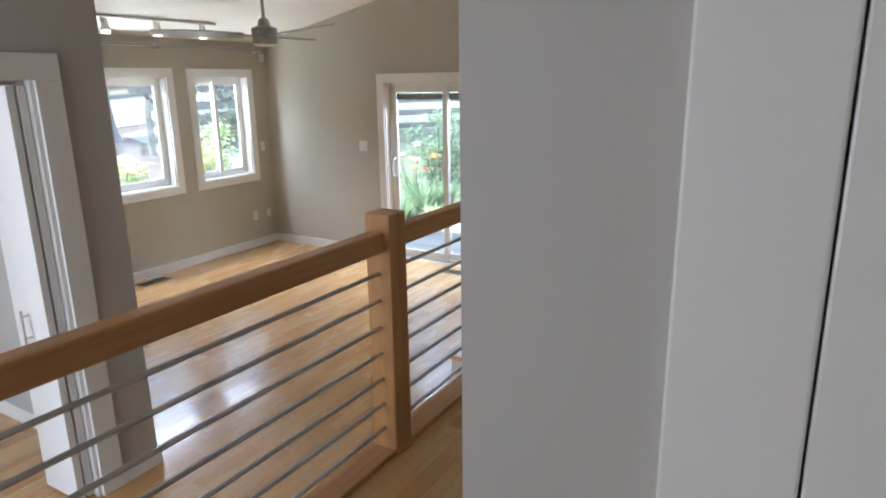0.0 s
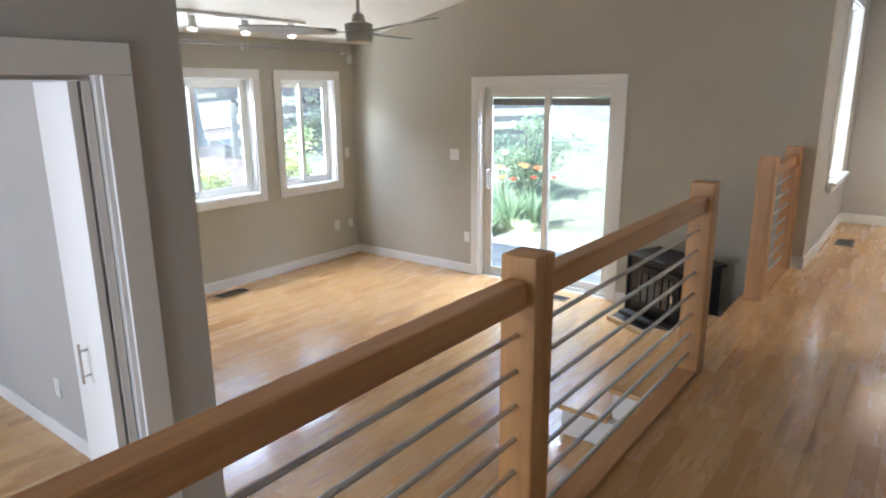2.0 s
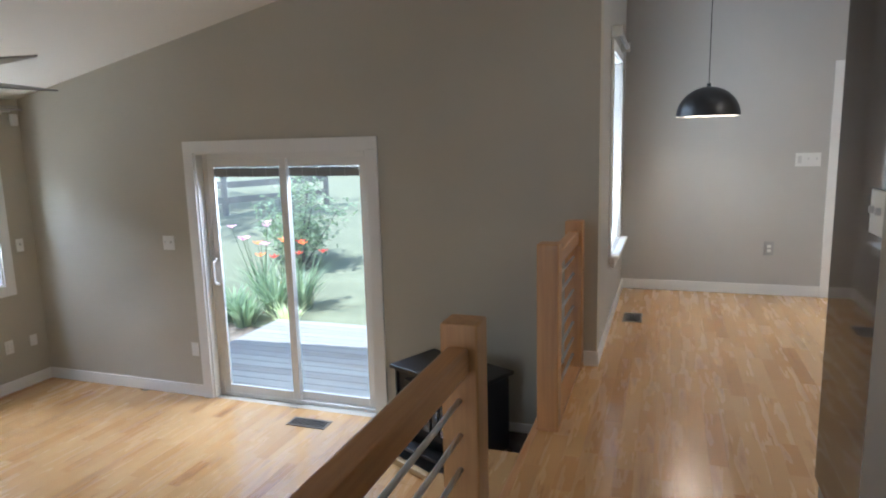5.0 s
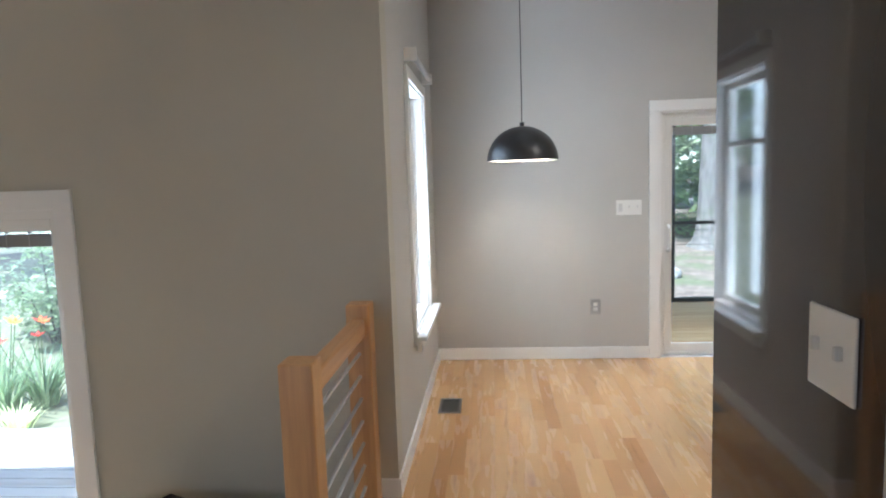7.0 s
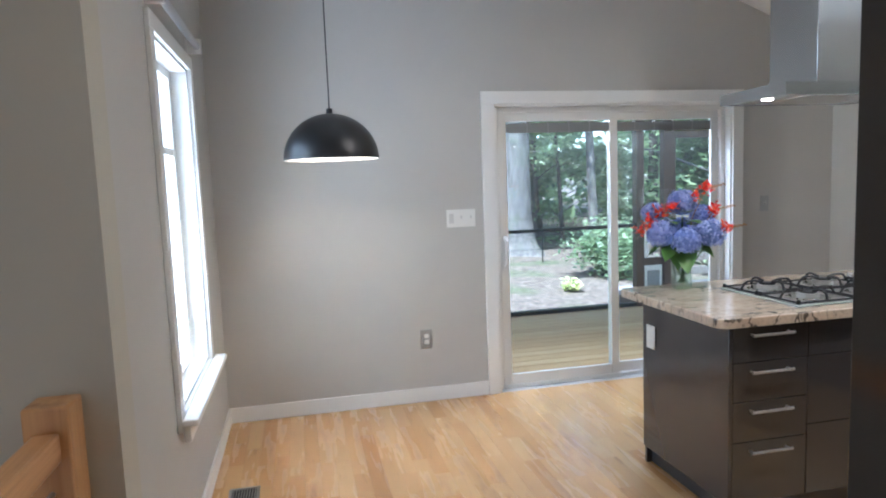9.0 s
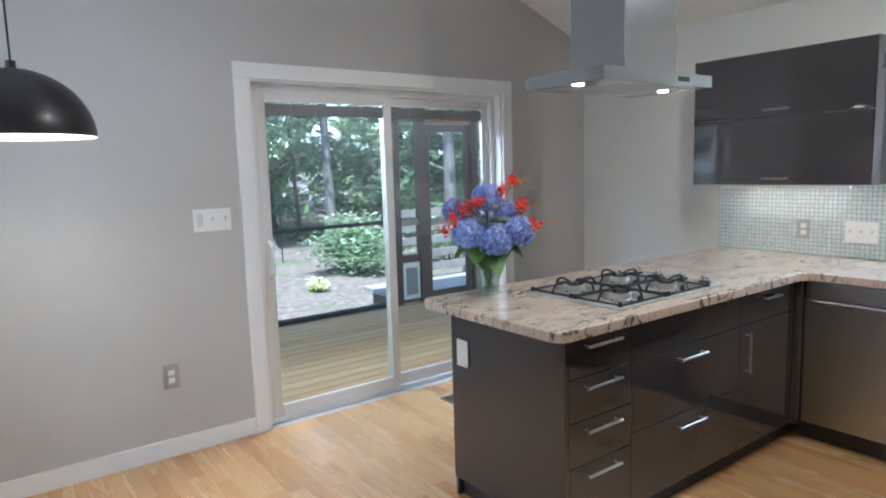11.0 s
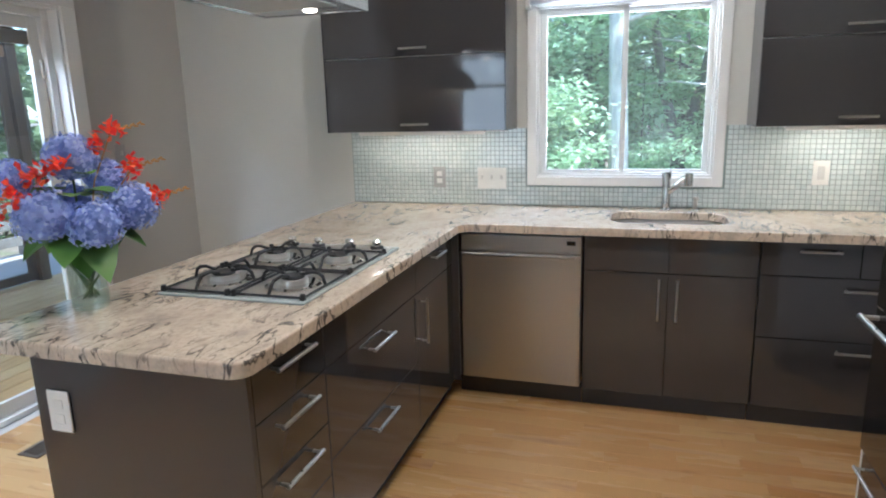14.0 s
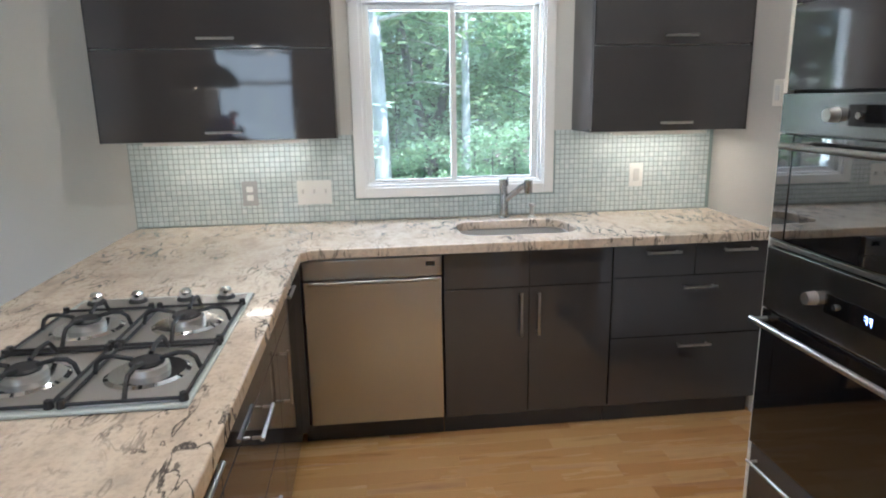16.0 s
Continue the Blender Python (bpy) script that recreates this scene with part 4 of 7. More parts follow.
plate("wall_outlet", "y", XL, 1, 7.30, -0.17, 0.08, 0.118, WHITE_OUT, PLASTIC, "d")
plate("wall_outlet", "y", XL, 1, 7.53, -0.17, 0.07, 0.10, WHITE_OUT, PLASTIC, "d")
plate("wall_outlet", "x", 3.33, -1, -3.6, -0.23, 0.07, 0.115, WHITE_OUT, PLASTIC, "d")
plate("light_switch", "x", YB, -1, 1.135, 1.265, 0.205, 0.122, "white three-gang wall switch plate", PLASTIC, "rtt")
plate("wall_outlet", "x", YB, -1, 0.858, 0.443, 0.082, 0.132, GREY_OUT, STEELPLATE, "d")
plate("light_switch", "x", YB, -1, 3.54, 1.26, 0.075, 0.118, "grey metal wall switch plate", STEELPLATE, "t")
plate("wall_outlet", "y", XK - 0.008, -1, 8.33, 1.077, 0.075, 0.122, GREY_OUT, STEELPLATE, "d")
plate("light_switch", "y", XK - 0.008, -1, 8.015, 1.073, 0.17, 0.122, "white three-gang switch plate on glass tile", PLASTIC, "ttt")
plate("light_switch", "y", XK - 0.008, -1, 6.34, 1.112, 0.075, 0.122, "white rocker switch on glass tile", PLASTIC, "r")
plate("light_switch", "x", YK, 1, 3.62, 1.52, 0.07, 0.115, "cream wall switch beside the upper cabinet", MELAMINE, "r")
plate("light_switch", "y", 0.552, -1, 5.73, 1.255, 0.140, 0.138, "white two-gang toggle switch on the dark cabinet side", PLASTIC, "tt")
plate("wall_outlet", "y", 1.75, -1, 8.665, 0.70, 0.075, 0.12, "white outlet cover on the end of the peninsula", PLASTIC, "d")

sensor = thing("alarm_sensor", (XL + 0.04, YP - 0.04, 1.80), "small white alarm sensor high in the corner", "sensor")
bm = bmesh.new()
box(bm, XL + 0.002, XL + 0.05, YP - 0.10, YP - 0.045, 1.735, 1.835, 0.012)
part("sensor_body", bm, PLASTIC, sensor, "", True)


def floor_vent(x0, x1, y0, y1, z, m, label, along):
    top = thing("floor_vent", ((x0 + x1) / 2, (y0 + y1) / 2, z), label, "floor vent")
    bm = bmesh.new()
    w = 0.016
    for d in ((x0, x0 + w, y0, y1), (x1 - w, x1, y0, y1), (x0 + w, x1 - w, y0, y0 + w), (x0 + w, x1 - w, y1 - w, y1)):
        box(bm, *d, z + 0.0005, z + 0.006)
    part("rim", bm, m, top)
    # near-black sheet paints the shade of the duct under the slats
    boxpart("shade_sheet", (x0 + w, x1 - w, y0 + w, y1 - w, z + 0.0004, z + 0.0012), VENTSHADE, top)
    n = 9
    for k in range(n):
        if along == "y":
            c = x0 + w + (x1 - x0 - 2 * w) * (k + 0.5) / n
            boxpart("slat", (c - 0.0025, c + 0.0025, y0 + w, y1 - w, z + 0.0013, z + 0.005), m, top)
        else:
            c = y0 + w + (y1 - y0 - 2 * w) * (k + 0.5) / n
            boxpart("slat", (x0 + w, x1 - w, c - 0.0025, c + 0.0025, z + 0.0013, z + 0.005), m, top)


floor_vent(-5.33, -5.19, 5.47, 5.80, ZL, VENTM, "brown metal floor vent by the baseboard", "y")
floor_vent(-2.72, -2.40, 7.37, 7.51, ZL, VENTM, "brown metal floor vent before the patio door", "x")
floor_vent(-0.375, -0.225, 8.80, 9.08, 0.0, VENTGREY, "grey metal floor vent in maple boards", "y")
floor_vent(2.45, 2.75, 9.70, 9.82, 0.0, VENTM, "dark metal floor vent before the sliding door", "x")

# ---- kitchen ----
def bar_handle(parent, a, b, normal, r=0.006, stand=0.028):
    """A steel bar between a and b, on two short stems that go back along normal."""
    a, b, nn = Vector(a), Vector(b), Vector(normal)
    bm = bmesh.new()
    rod(bm, a, b, r)
    d = (b - a).normalized() * 0.012
    for p in (a + d, b - d):
        rod(bm, p, p - nn * stand, r * 0.8)
    return part("handle", bm, STEEL, parent, "brushed steel bar handle", True)


G = 0.0018  # half of the gap between fronts


def front(parent, axis, face, out, u0, u1, z0, z1, name="drawer", hz=None, hu=None, hlen=0.15, upright=False, t=0.018):
    f0, f1 = sorted((face, face - out * t))
    d = (u0 + G, u1 - G, f0, f1) if axis == "x" else (f0, f1, u0 + G, u1 - G)
    p = boxpart(name, (*d, z0 + G, z1 - G), DARK, parent, 0.0015)
    if hz is not None:
        c = face + out * 0.03
        nn = (0, out, 0) if axis == "x" else (out, 0, 0)
        if upright:
            a, b = ((hu, c, hz - hlen / 2), (hu, c, hz + hlen / 2)) if axis == "x" else ((c, hu, hz - hlen / 2), (c, hu, hz + hlen / 2))
        else:
            a, b = ((hu - hlen / 2, c, hz), (hu + hlen / 2, c, hz)) if axis == "x" else ((c, hu - hlen / 2, hz), (c, hu + hlen / 2, hz))
        bar_handle(p, a, b, nn)
    return p


DGREY = "glossy dark grey base cabinet"
FX0 = 3.55   # east run, face
PF = 8.07    # peninsula, face
# east run
cab = thing("sink_cabinet", (3.85, 7.05, 0), "glossy dark grey sink cabinet with two doors", "cabinet", "kitchen base cabinets")
boxpart("body", (FX0 + 0.02, XK - 0.002, 6.678, 7.436, 0.10, 0.70), DARKIN, cab)
boxpart("body_rail", (FX0 + 0.02, FX0 + 0.06, 6.678, 7.436, 0.70, 0.878), DARKIN, cab)
boxpart("toe_kick", (FX0 + 0.055, FX0 + 0.07, 6.678, 7.436, 0.0, 0.10), KICK, cab)
for a, b, hu in ((7.055, 7.436, 7.095), (6.678, 7.055, 7.015)):
    front(cab, "y", FX0, -1, a, b, 0.705, 0.872, "false_front")
    front(cab, "y", FX0, -1, a, b, 0.10, 0.705, "door", 0.585, hu, 0.20, True)
cab = thing("drawer_cabinet", (3.85, 6.3, 0), "glossy dark grey drawer cabinet under granite", "cabinet", "kitchen base cabinets")
boxpart("body", (FX0 + 0.02, XK - 0.002, 5.925, 6.674, 0.10, 0.878), DARKIN, cab)
boxpart("toe_kick", (FX0 + 0.055, FX0 + 0.07, 5.945, 6.674, 0.0, 0.10), KICK, cab)
front(cab, "y", FX0, -1, 6.29, 6.674, 0.722, 0.872, "drawer", 0.838, 6.45, 0.16)
front(cab, "y", FX0, -1, 5.925, 6.29, 0.722, 0.872, "drawer", 0.838, 6.09, 0.15)
front(cab, "y", FX0, -1, 5.925, 6.674, 0.435, 0.722, "drawer", 0.672, 6.27, 0.16)
front(cab, "y", FX0, -1, 5.925, 6.674, 0.10, 0.435, "drawer", 0.392, 6.28, 0.16)
dish = thing("dishwasher", (3.85, 7.74, 0), "brushed stainless steel dishwasher with a long bar handle", "dishwasher")
boxpart("tub", (FX0 + 0.03, XK - 0.03, 7.45, 8.035, 0.10, 0.875), DARKIN, dish)
boxpart("door_panel", (FX0 - 0.02, FX0 + 0.03, 7.445, 8.037, 0.112, 0.775), STEELD, dish, 0.006)
boxpart("control_panel", (FX0 - 0.02, FX0 + 0.03, 7.445, 8.037, 0.779, 0.868), STEELD, dish, 0.006)
boxpart("display", (FX0 - 0.0215, FX0 - 0.019, 7.475, 7.515, 0.825, 0.846), BLACKGLASS, dish)
boxpart("toe_kick", (FX0 + 0.055, FX0 + 0.07, 7.44, 8.07, 0.0, 0.11), KICK, dish)
bm = bmesh.new()
rod(bm, (FX0 - 0.055, 7.47, 0.775), (FX0 - 0.055, 8.012, 0.775), 0.010)
for y in (7.485, 7.997):
    rod(bm, (FX0 - 0.055, y, 0.775), (FX0 - 0.018, y, 0.775), 0.008)
part("handle", bm, STEEL, dish, "", True)
boxpart("filler_strip", (FX0 - 0.06, FX0 + 0.02, 8.040, 8.072, 0.10, 0.875), DARK, dish)

# peninsula
E0, PB = 1.752, 8.75
XA, XB2, XC2 = 2.139, 2.953, 3.485
cab = thing("peninsula_drawers", (1.95, 8.4, 0), "glossy dark grey cabinet of four drawers", "cabinet", "kitchen base cabinets")
boxpart("body", (E0 + 0.02, XA - 0.001, PF + 0.02, PB, 0.10, 0.878), DARKIN, cab)
boxpart("end_panel", (E0, E0 + 0.019, PF - 0.0, PB, 0.10, 0.878), DARK, cab, 0.0015)
boxpart("toe_kick", (E0 + 0.05, XA, PF + 0.055, PF + 0.07, 0.0, 0.10), KICK, cab)
boxpart("toe_kick", (E0 + 0.05, E0 + 0.065, PF + 0.07, PB, 0.0, 0.10), KICK, cab)
zs = (0.10, 0.372, 0.548, 0.718, 0.872)
for z0, z1, hz in zip(zs, zs[1:], (0.333, 0.510, 0.680, 0.838)):
    front(cab, "x", PF, -1, E0 + 0.02, XA, z0, z1, "drawer", hz, 1.945, 0.20)
cab = thing("cooktop_cabinet", (2.55, 8.4, 0), "glossy dark grey cabinet of wide drawers under the cooktop", "cabinet", "kitchen base cabinets")
boxpart("body", (XA + 0.001, XB2 - 0.001, PF + 0.02, PB, 0.10, 0.85), DARKIN, cab)
boxpart("toe_kick", (XA, XB2, PF + 0.055, PF + 0.07, 0.0, 0.10), KICK, cab)
front(cab, "x", PF, -1, XA, XB2, 0.718, 0.872, "false_front")
front(cab, "x", PF, -1, XA, XB2, 0.415, 0.718, "drawer", 0.665, 2.54, 0.20)
front(cab, "x", PF, -1, XA, XB2, 0.10, 0.415, "drawer", 0.362, 2.54, 0.20)
cab = thing("corner_cabinet", (3.2, 8.4, 0), "glossy dark grey corner cabinet with a drawer and a door", "cabinet", "kitchen base cabinets")
boxpart("body", (XB2 + 0.001, XK - 0.002, PF + 0.02, PB, 0.10, 0.878), DARKIN, cab)
boxpart("toe_kick", (XB2, FX0 + 0.055, PF + 0.055, PF + 0.07, 0.0, 0.10), KICK, cab)
front(cab, "x", PF, -1, XB2, XC2, 0.718, 0.872, "drawer", 0.83, 3.22, 0.15)
front(cab, "x", PF, -1, XB2, XC2, 0.10, 0.718, "door", 0.585, 3.005, 0.20, True)
back = boxpart("back_panel", (E0 + 0.02, XK - 0.002, PB, PB + 0.018, 0.0, 0.878), DARK, cab)

# granite worktop: L shape with a sink cut-out and a rounded corner
ZC0, ZC1 = 0.880, 0.920
SX0, SX1, SY0, SY1 = 3.66, 4.00, 6.79, 7.33
worktop = thing("worktop", (3.0, 8.4, ZC0), "polished cream and grey veined granite worktop", "worktop")


def rounded(cx, cy, r, a0, a1, n=6):
    return [(cx + r * math.cos(radians(a0 + (a1 - a0) * i / n)), cy + r * math.sin(radians(a0 + (a1 - a0) * i / n))) for i in range(n + 1)]


bm = bmesh.new()
CX0, CY0, CY1, RX = 1.685, 8.03, 8.89, 3.505
outline = [*rounded(CX0 + 0.05, CY0 + 0.05, 0.05, 180, 270), (RX - 0.04, CY0), (RX, CY0 - 0.04), (RX, YK + 0.001), (XK - 0.001, YK + 0.001), (XK - 0.001, CY1), *rounded(CX0 + 0.05, CY1 - 0.05, 0.05, 90, 180)]
hole = [*rounded(SX0 + 0.1, SY0 + 0.1, 0.1, 180, 270), *rounded(SX1 - 0.1, SY0 + 0.1, 0.1, 270, 360), *rounded(SX1 - 0.1, SY1 - 0.1, 0.1, 0, 90), *rounded(SX0 + 0.1, SY1 - 0.1, 0.1, 90, 180)]
for z, flip in ((ZC0, True), (ZC1, False)):
    edges = []
    for loop in (outline, hole):
        vs = [bm.verts.new((x, y, z)) for x, y in loop]
        edges += [bm.edges.new((vs[i], vs[(i + 1) % len(vs)])) for i in range(len(vs))]
    bmesh.ops.triangle_fill(bm, use_beauty=True, use_dissolve=True, edges=edges)
bm.verts.ensure_lookup_table()
no, nh = len(outline), len(hole)
for s, k in ((0, no), (no, nh)):
    lo = bm.verts[s:s + k]
    hi = bm.verts[no + nh + s:no + nh + s + k]
    for i in range(k):
        bm.faces.new((lo[i], lo[(i + 1) % k], hi[(i + 1) % k], hi[i]))
top_edges = [e for e in bm.edges if all(v.co.z > ZC1 - 1e-4 for v in e.verts) and len({round(f.normal.z) for f in e.link_faces}) >= 1 and any(min(v.co.z for v in f.verts) < ZC1 - 0.01 for f in e.link_faces)]
bmesh.ops.recalc_face_normals(bm, faces=bm.faces)
bmesh.ops.bevel(bm, geom=top_edges, offset=0.006, segments=2, profile=0.5, affect="EDGES")
part("slab", bm, GRANITE, worktop, "", True)

# sink, tap, soap pump
sink = thing("sink", (3.83, 7.06, 0.72), "stainless steel undermount kitchen sink", "sink")
bm = bmesh.new()
rings = []
for inset, z in ((-0.012, 0.879), (0.0, 0.874), (0.012, 0.76), (0.05, 0.735)):
    r = 0.1
    pts = [*rounded(SX0 + 0.1, SY0 + 0.1, r - inset, 180, 270), *rounded(SX1 - 0.1, SY0 + 0.1, r - inset, 270, 360), *rounded(SX1 - 0.1, SY1 - 0.1, r - inset, 0, 90), *rounded(SX0 + 0.1, SY1 - 0.1, r - inset, 90, 180)]
    rings.append([bm.verts.new((x, y, z)) for x, y in pts])
for p, q in zip(rings, rings[1:]):
    for i in range(len(p)):
        bm.faces.new((p[i], p[(i + 1) % len(p)], q[(i + 1) % len(p)], q[i]))
bm.faces.new(rings[-1])
part("bowl", bm, PLATESTEEL, sink, "", True)
bm = bmesh.new()
lathe(bm, [(0.0, 0.004), (0.03, 0.004), (0.042, 0.0)], 20, (3.83, 7.06, 0.736))
part("drain", bm, CHROME, sink, "", True)
tap = thing("kitchen_tap", (4.06, 7.065, ZC1), "brushed steel pull-out kitchen tap", "tap")
bm = bmesh.new()
lathe(bm, [(0.0, 0.0), (0.03, 0.0), (0.03, 0.008), (0.023, 0.014), (0.022, 0.11), (0.019, 0.125), (0.0, 0.13)], 24, (4.06, 7.065, ZC1))
part("tap_body", bm, TAPSTEEL, tap, "", True)
bm = bmesh.new()
tube(bm, [(4.05, 7.05, 1.02), (3.99, 6.995, 1.085), (3.955, 6.965, 1.105)], 0.015, 12)
rod(bm, (3.955, 6.965, 1.124), (3.955, 6.965, 1.062), 0.021, 0.020, 16)
part("spout", bm, TAPSTEEL, tap, "", True)
bm = bmesh.new()
rod(bm, (4.06, 7.065, 1.045), (4.062, 7.072, 1.118), 0.0215, 0.020, 20)
box(bm, 4.045, 4.060, 7.045, 7.052, 1.085, 1.130, 0.002)
part("lever", bm, TAPSTEEL, tap, "", True)
pump = thing("soap_pump", (4.06, 6.92, ZC1), "small steel soap dispenser on the granite", "soap dispenser")
bm = bmesh.new()
lathe(bm, [(0.0, 0.0), (0.018, 0.0), (0.018, 0.006), (0.011, 0.01), (0.011, 0.055), (0.014, 0.058), (0.014, 0.072), (0.0, 0.074)], 20, (4.06, 6.92, ZC1))
rod(bm, (4.06, 6.92, ZC1 + 0.066), (4.03, 6.91, ZC1 + 0.062), 0.005)
part("pump_body", bm, NICKEL, pump, "", True)

# gas cooktop
ck = thing("gas_cooktop", (2.51, 8.37, ZC1), "four-burner gas cooktop with black iron grates", "cooktop")
KX0, KX1, KY0, KY1 = 2.12, 2.90, 8.115, 8.635
bm = bmesh.new()
box(bm, KX0, KX1, KY0, KY1, ZC1 + 0.0005, ZC1 + 0.010, 0.004)
part("glass_rim", bm, EDGEGLASS, ck, "pale glass edge", True)
bm = bmesh.new()
box(bm, KX0 + 0.018, KX1 - 0.018, KY0 + 0.018, KY1 - 0.018, ZC1 + 0.010, ZC1 + 0.013, 0.0015)
part("steel_plate", bm, PLATESTEEL, ck, "", True)
for y in (8.19, 8.31, 8.45, 8.57):
    bm = bmesh.new()
    lathe(bm, [(0.0, 0.034), (0.012, 0.034), (0.018, 0.026), (0.018, 0.012), (0.022, 0.006), (0.022, 0.0), (0.0, 0.0)], 20, (2.845, y, ZC1 + 0.013))
    knob = part("knob", bm, CHROME, ck, "chrome control knob", True)
    bm = bmesh.new()
    lathe(bm, [(0.0, 0.0), (0.027, 0.0), (0.027, 0.004), (0.023, 0.010), (0.0185, 0.011)], 20, (2.845, y, ZC1 + 0.0132))
    part("knob_skirt", bm, IRON, knob, "black knob skirt", True)
for bx in (2.29, 2.615):
    for by in (8.245, 8.505):
        bm = bmesh.new()
        lathe(bm, [(0.0, 0.0), (0.092, 0.0), (0.082, 0.005), (0.0, 0.005)], 28, (bx, by, ZC1 + 0.0135))
        bowl = part("burner_bowl", bm, CHROME, ck, "polished burner bowl", True)
        bm = bmesh.new()
        lathe(bm, [(0.0, 0.0), (0.048, 0.0), (0.046, 0.016), (0.040, 0.018), (0.0, 0.018)], 24, (bx, by, ZC1 + 0.0175))
        part("burner_head", bm, PLATESTEEL, bowl, "steel burner head", True)
        bm = bmesh.new()
        lathe(bm, [(0.0, 0.0), (0.037, 0.0), (0.038, 0.004), (0.034, 0.009), (0.0, 0.010)], 24, (bx, by, ZC1 + 0.0356))
        part("burner_cap", bm, IRON, bowl, "black burner cap", True)
for bx in (2.29, 2.615):
    for by in (8.245, 8.505):
        bm = bmesh.new()
        zb, zt = ZC1 + 0.018, ZC1 + 0.055
        x0, x1, y0, y1 = bx - 0.152, bx + 0.152, by - 0.118, by + 0.118
        ring = [(x0, y0, zb), (x1, y0, zb), (x1, y1, zb), (x0, y1, zb)]
        for p, q in zip(ring, ring[1:] + ring[:1]):
            rod(bm, p, q, 0.0042, None, 8)
        for dx, dy in ((1, 0), (-1, 0), (0, 1), (0, -1)):
            ox, oy = bx + dx * 0.148, by + dy * 0.114
            r1, r2 = (0.115, 0.03) if dx else (0.092, 0.03)
            tube(bm, [(ox, oy, zb), (bx + dx * (r1 + 0.014), by + dy * (r1 + 0.014), zb + 0.026), (bx + dx * r1, by + dy * r1, zt), (bx + dx * 0.07, by + dy * 0.07, zt + 0.002), (bx + dx * r2, by + dy * r2, zt - 0.008)], 0.0055, 8)
        for cx, cy in ((x0, y0), (x1, y0), (x1, y1), (x0, y1)):
            rod(bm, (cx, cy, ZC1 + 0.0125), (cx, cy, zb + 0.012), 0.010, 0.008, 10)
        part("pan_grate", bm, IRON, ck, "black cast-iron pan support", True)

# extractor hood over the cooktop
hood = thing("range_hood", (2.46, 8.4, 1.8), "flat stainless steel island hood with a square chimney", "range hood")
HX0, HX1, HY0, HY1 = 2.105, 2.86, 8.185, 8.625
bm = bmesh.new()
frame_boards_z = ((HX0, HX0 + 0.02, HY0, HY1), (HX1 - 0.02, HX1, HY0, HY1), (HX0 + 0.02, HX1 - 0.02, HY0, HY0 + 0.02), (HX0 + 0.02, HX1 - 0.02, HY1 - 0.02, HY1))
for d in frame_boards_z:
    box(bm, *d, 1.835, 1.888)
box(bm, HX0 + 0.02, HX1 - 0.02, HY0 + 0.02, HY1 - 0.02, 1.837, 1.888)
part("canopy_slab", bm, STEELH, hood)
bm = bmesh.new()
box(bm, HX0 + 0.16, HX1 - 0.16, HY0 + 0.05, HY1 - 0.05, 1.834, 1.840)
part("grease_filter", bm, NICKEL, hood)
for x in (2.165, 2.755):
    bm = bmesh.new()
    lathe(bm, [(0.0, 0.0), (0.022, 0.0), (0.025, 0.004), (0.025, 0.008), (0.0, 0.008)], 20, (x, 8.37, 1.832))
    part("lamp_lens", bm, BULB, hood, "lit round hood lamp")
boxpart("control_strip", (2.60, 2.68, HY0 - 0.002, HY0 + 0.001, 1.852, 1.872), BLACKGLASS, hood)
bm = bmesh.new()
box(bm, 2.325, 2.685, 8.255, 8.555, 1.888, ceil_z(2.6) + 0.12, 0.003)
part("chimney", bm, STEELH, hood, "", True)


# upper cabinets: two lift-up fronts each
def upper(y0, y1, label, side_y, side_out):
    top = thing("wall_cabinet", (4.0, (y0 + y1) / 2, 1.352), label, "cabinet", "kitchen wall cabinets")
    boxpart("carcass", (3.866, XK - 0.002, y0, y1, 1.356, 2.112), MELAMINE, top)
    for z0, z1, hz in ((1.352, 1.745, 1.392), (1.745, 2.116, 1.785)):
        front(top, "y", 3.845, -1, y0, y1, z0, z1, "lift_door", hz, (y0 + y1) / 2 - 0.02, 0.155)
    for y, o in ((y0, -1), (y1, 1)):
        a, b = sorted((y, y + o * 0.004))
        boxpart("side_panel", (3.846, XK - 0.002, a, b, 1.352, 2.116), DARK, top)
    strip = boxpart("light_strip", (3.95, 4.01, y0 + 0.14, y1 - 0.14, 1.339, 1.3555), PLASTIC, top, 0.003)
    boxpart("strip_lens", (3.985, 4.003, y0 + 0.15, y1 - 0.15, 1.3375, 1.339), BULB, strip)
    boxpart("strip_lip", (3.944, 3.9495, y0 + 0.14, y1 - 0.14, 1.331, 1.3555), PLASTIC, strip, 0.002)
    return top


upper(7.875, 8.888, "glossy dark grey wall cabinet, lit underneath", 7.875, -1)
upper(5.928, 6.69, "glossy dark grey wall cabinet beside the window, lit underneath", 6.69, 1)

# tall oven housing
tall = thing("oven_housing", (1.7, 6.1, 0), "tall glossy dark grey cabinet that houses two ovens", "cabinet")
TX0, TX1, TY0, TY1 = 2.02, 2.78, 5.515, 6.45
OX0 = 2.02
boxpart("carcass", (OX0, TX1, TY0, TY1 - 0.022, 0.10, 2.25), DARKIN, tall)
boxpart("side_panel", (OX0 - 0.019, OX0 - 0.001, TY0, TY1, 0.0, 2.25), DARK, tall)
boxpart("end_panel", (TX1, TX1 + 0.016, TY0, TY1, 0.10, 2.25), MELAMINE, tall)
boxpart("toe_kick", (OX0, TX1, TY1 - 0.075, TY1 - 0.06, 0.0, 0.10), KICK, tall)
boxpart("carcass_plinth", (OX0, TX1 - 0.001, TY0, TY1 - 0.076, 0.0, 0.10), DARKIN, tall)
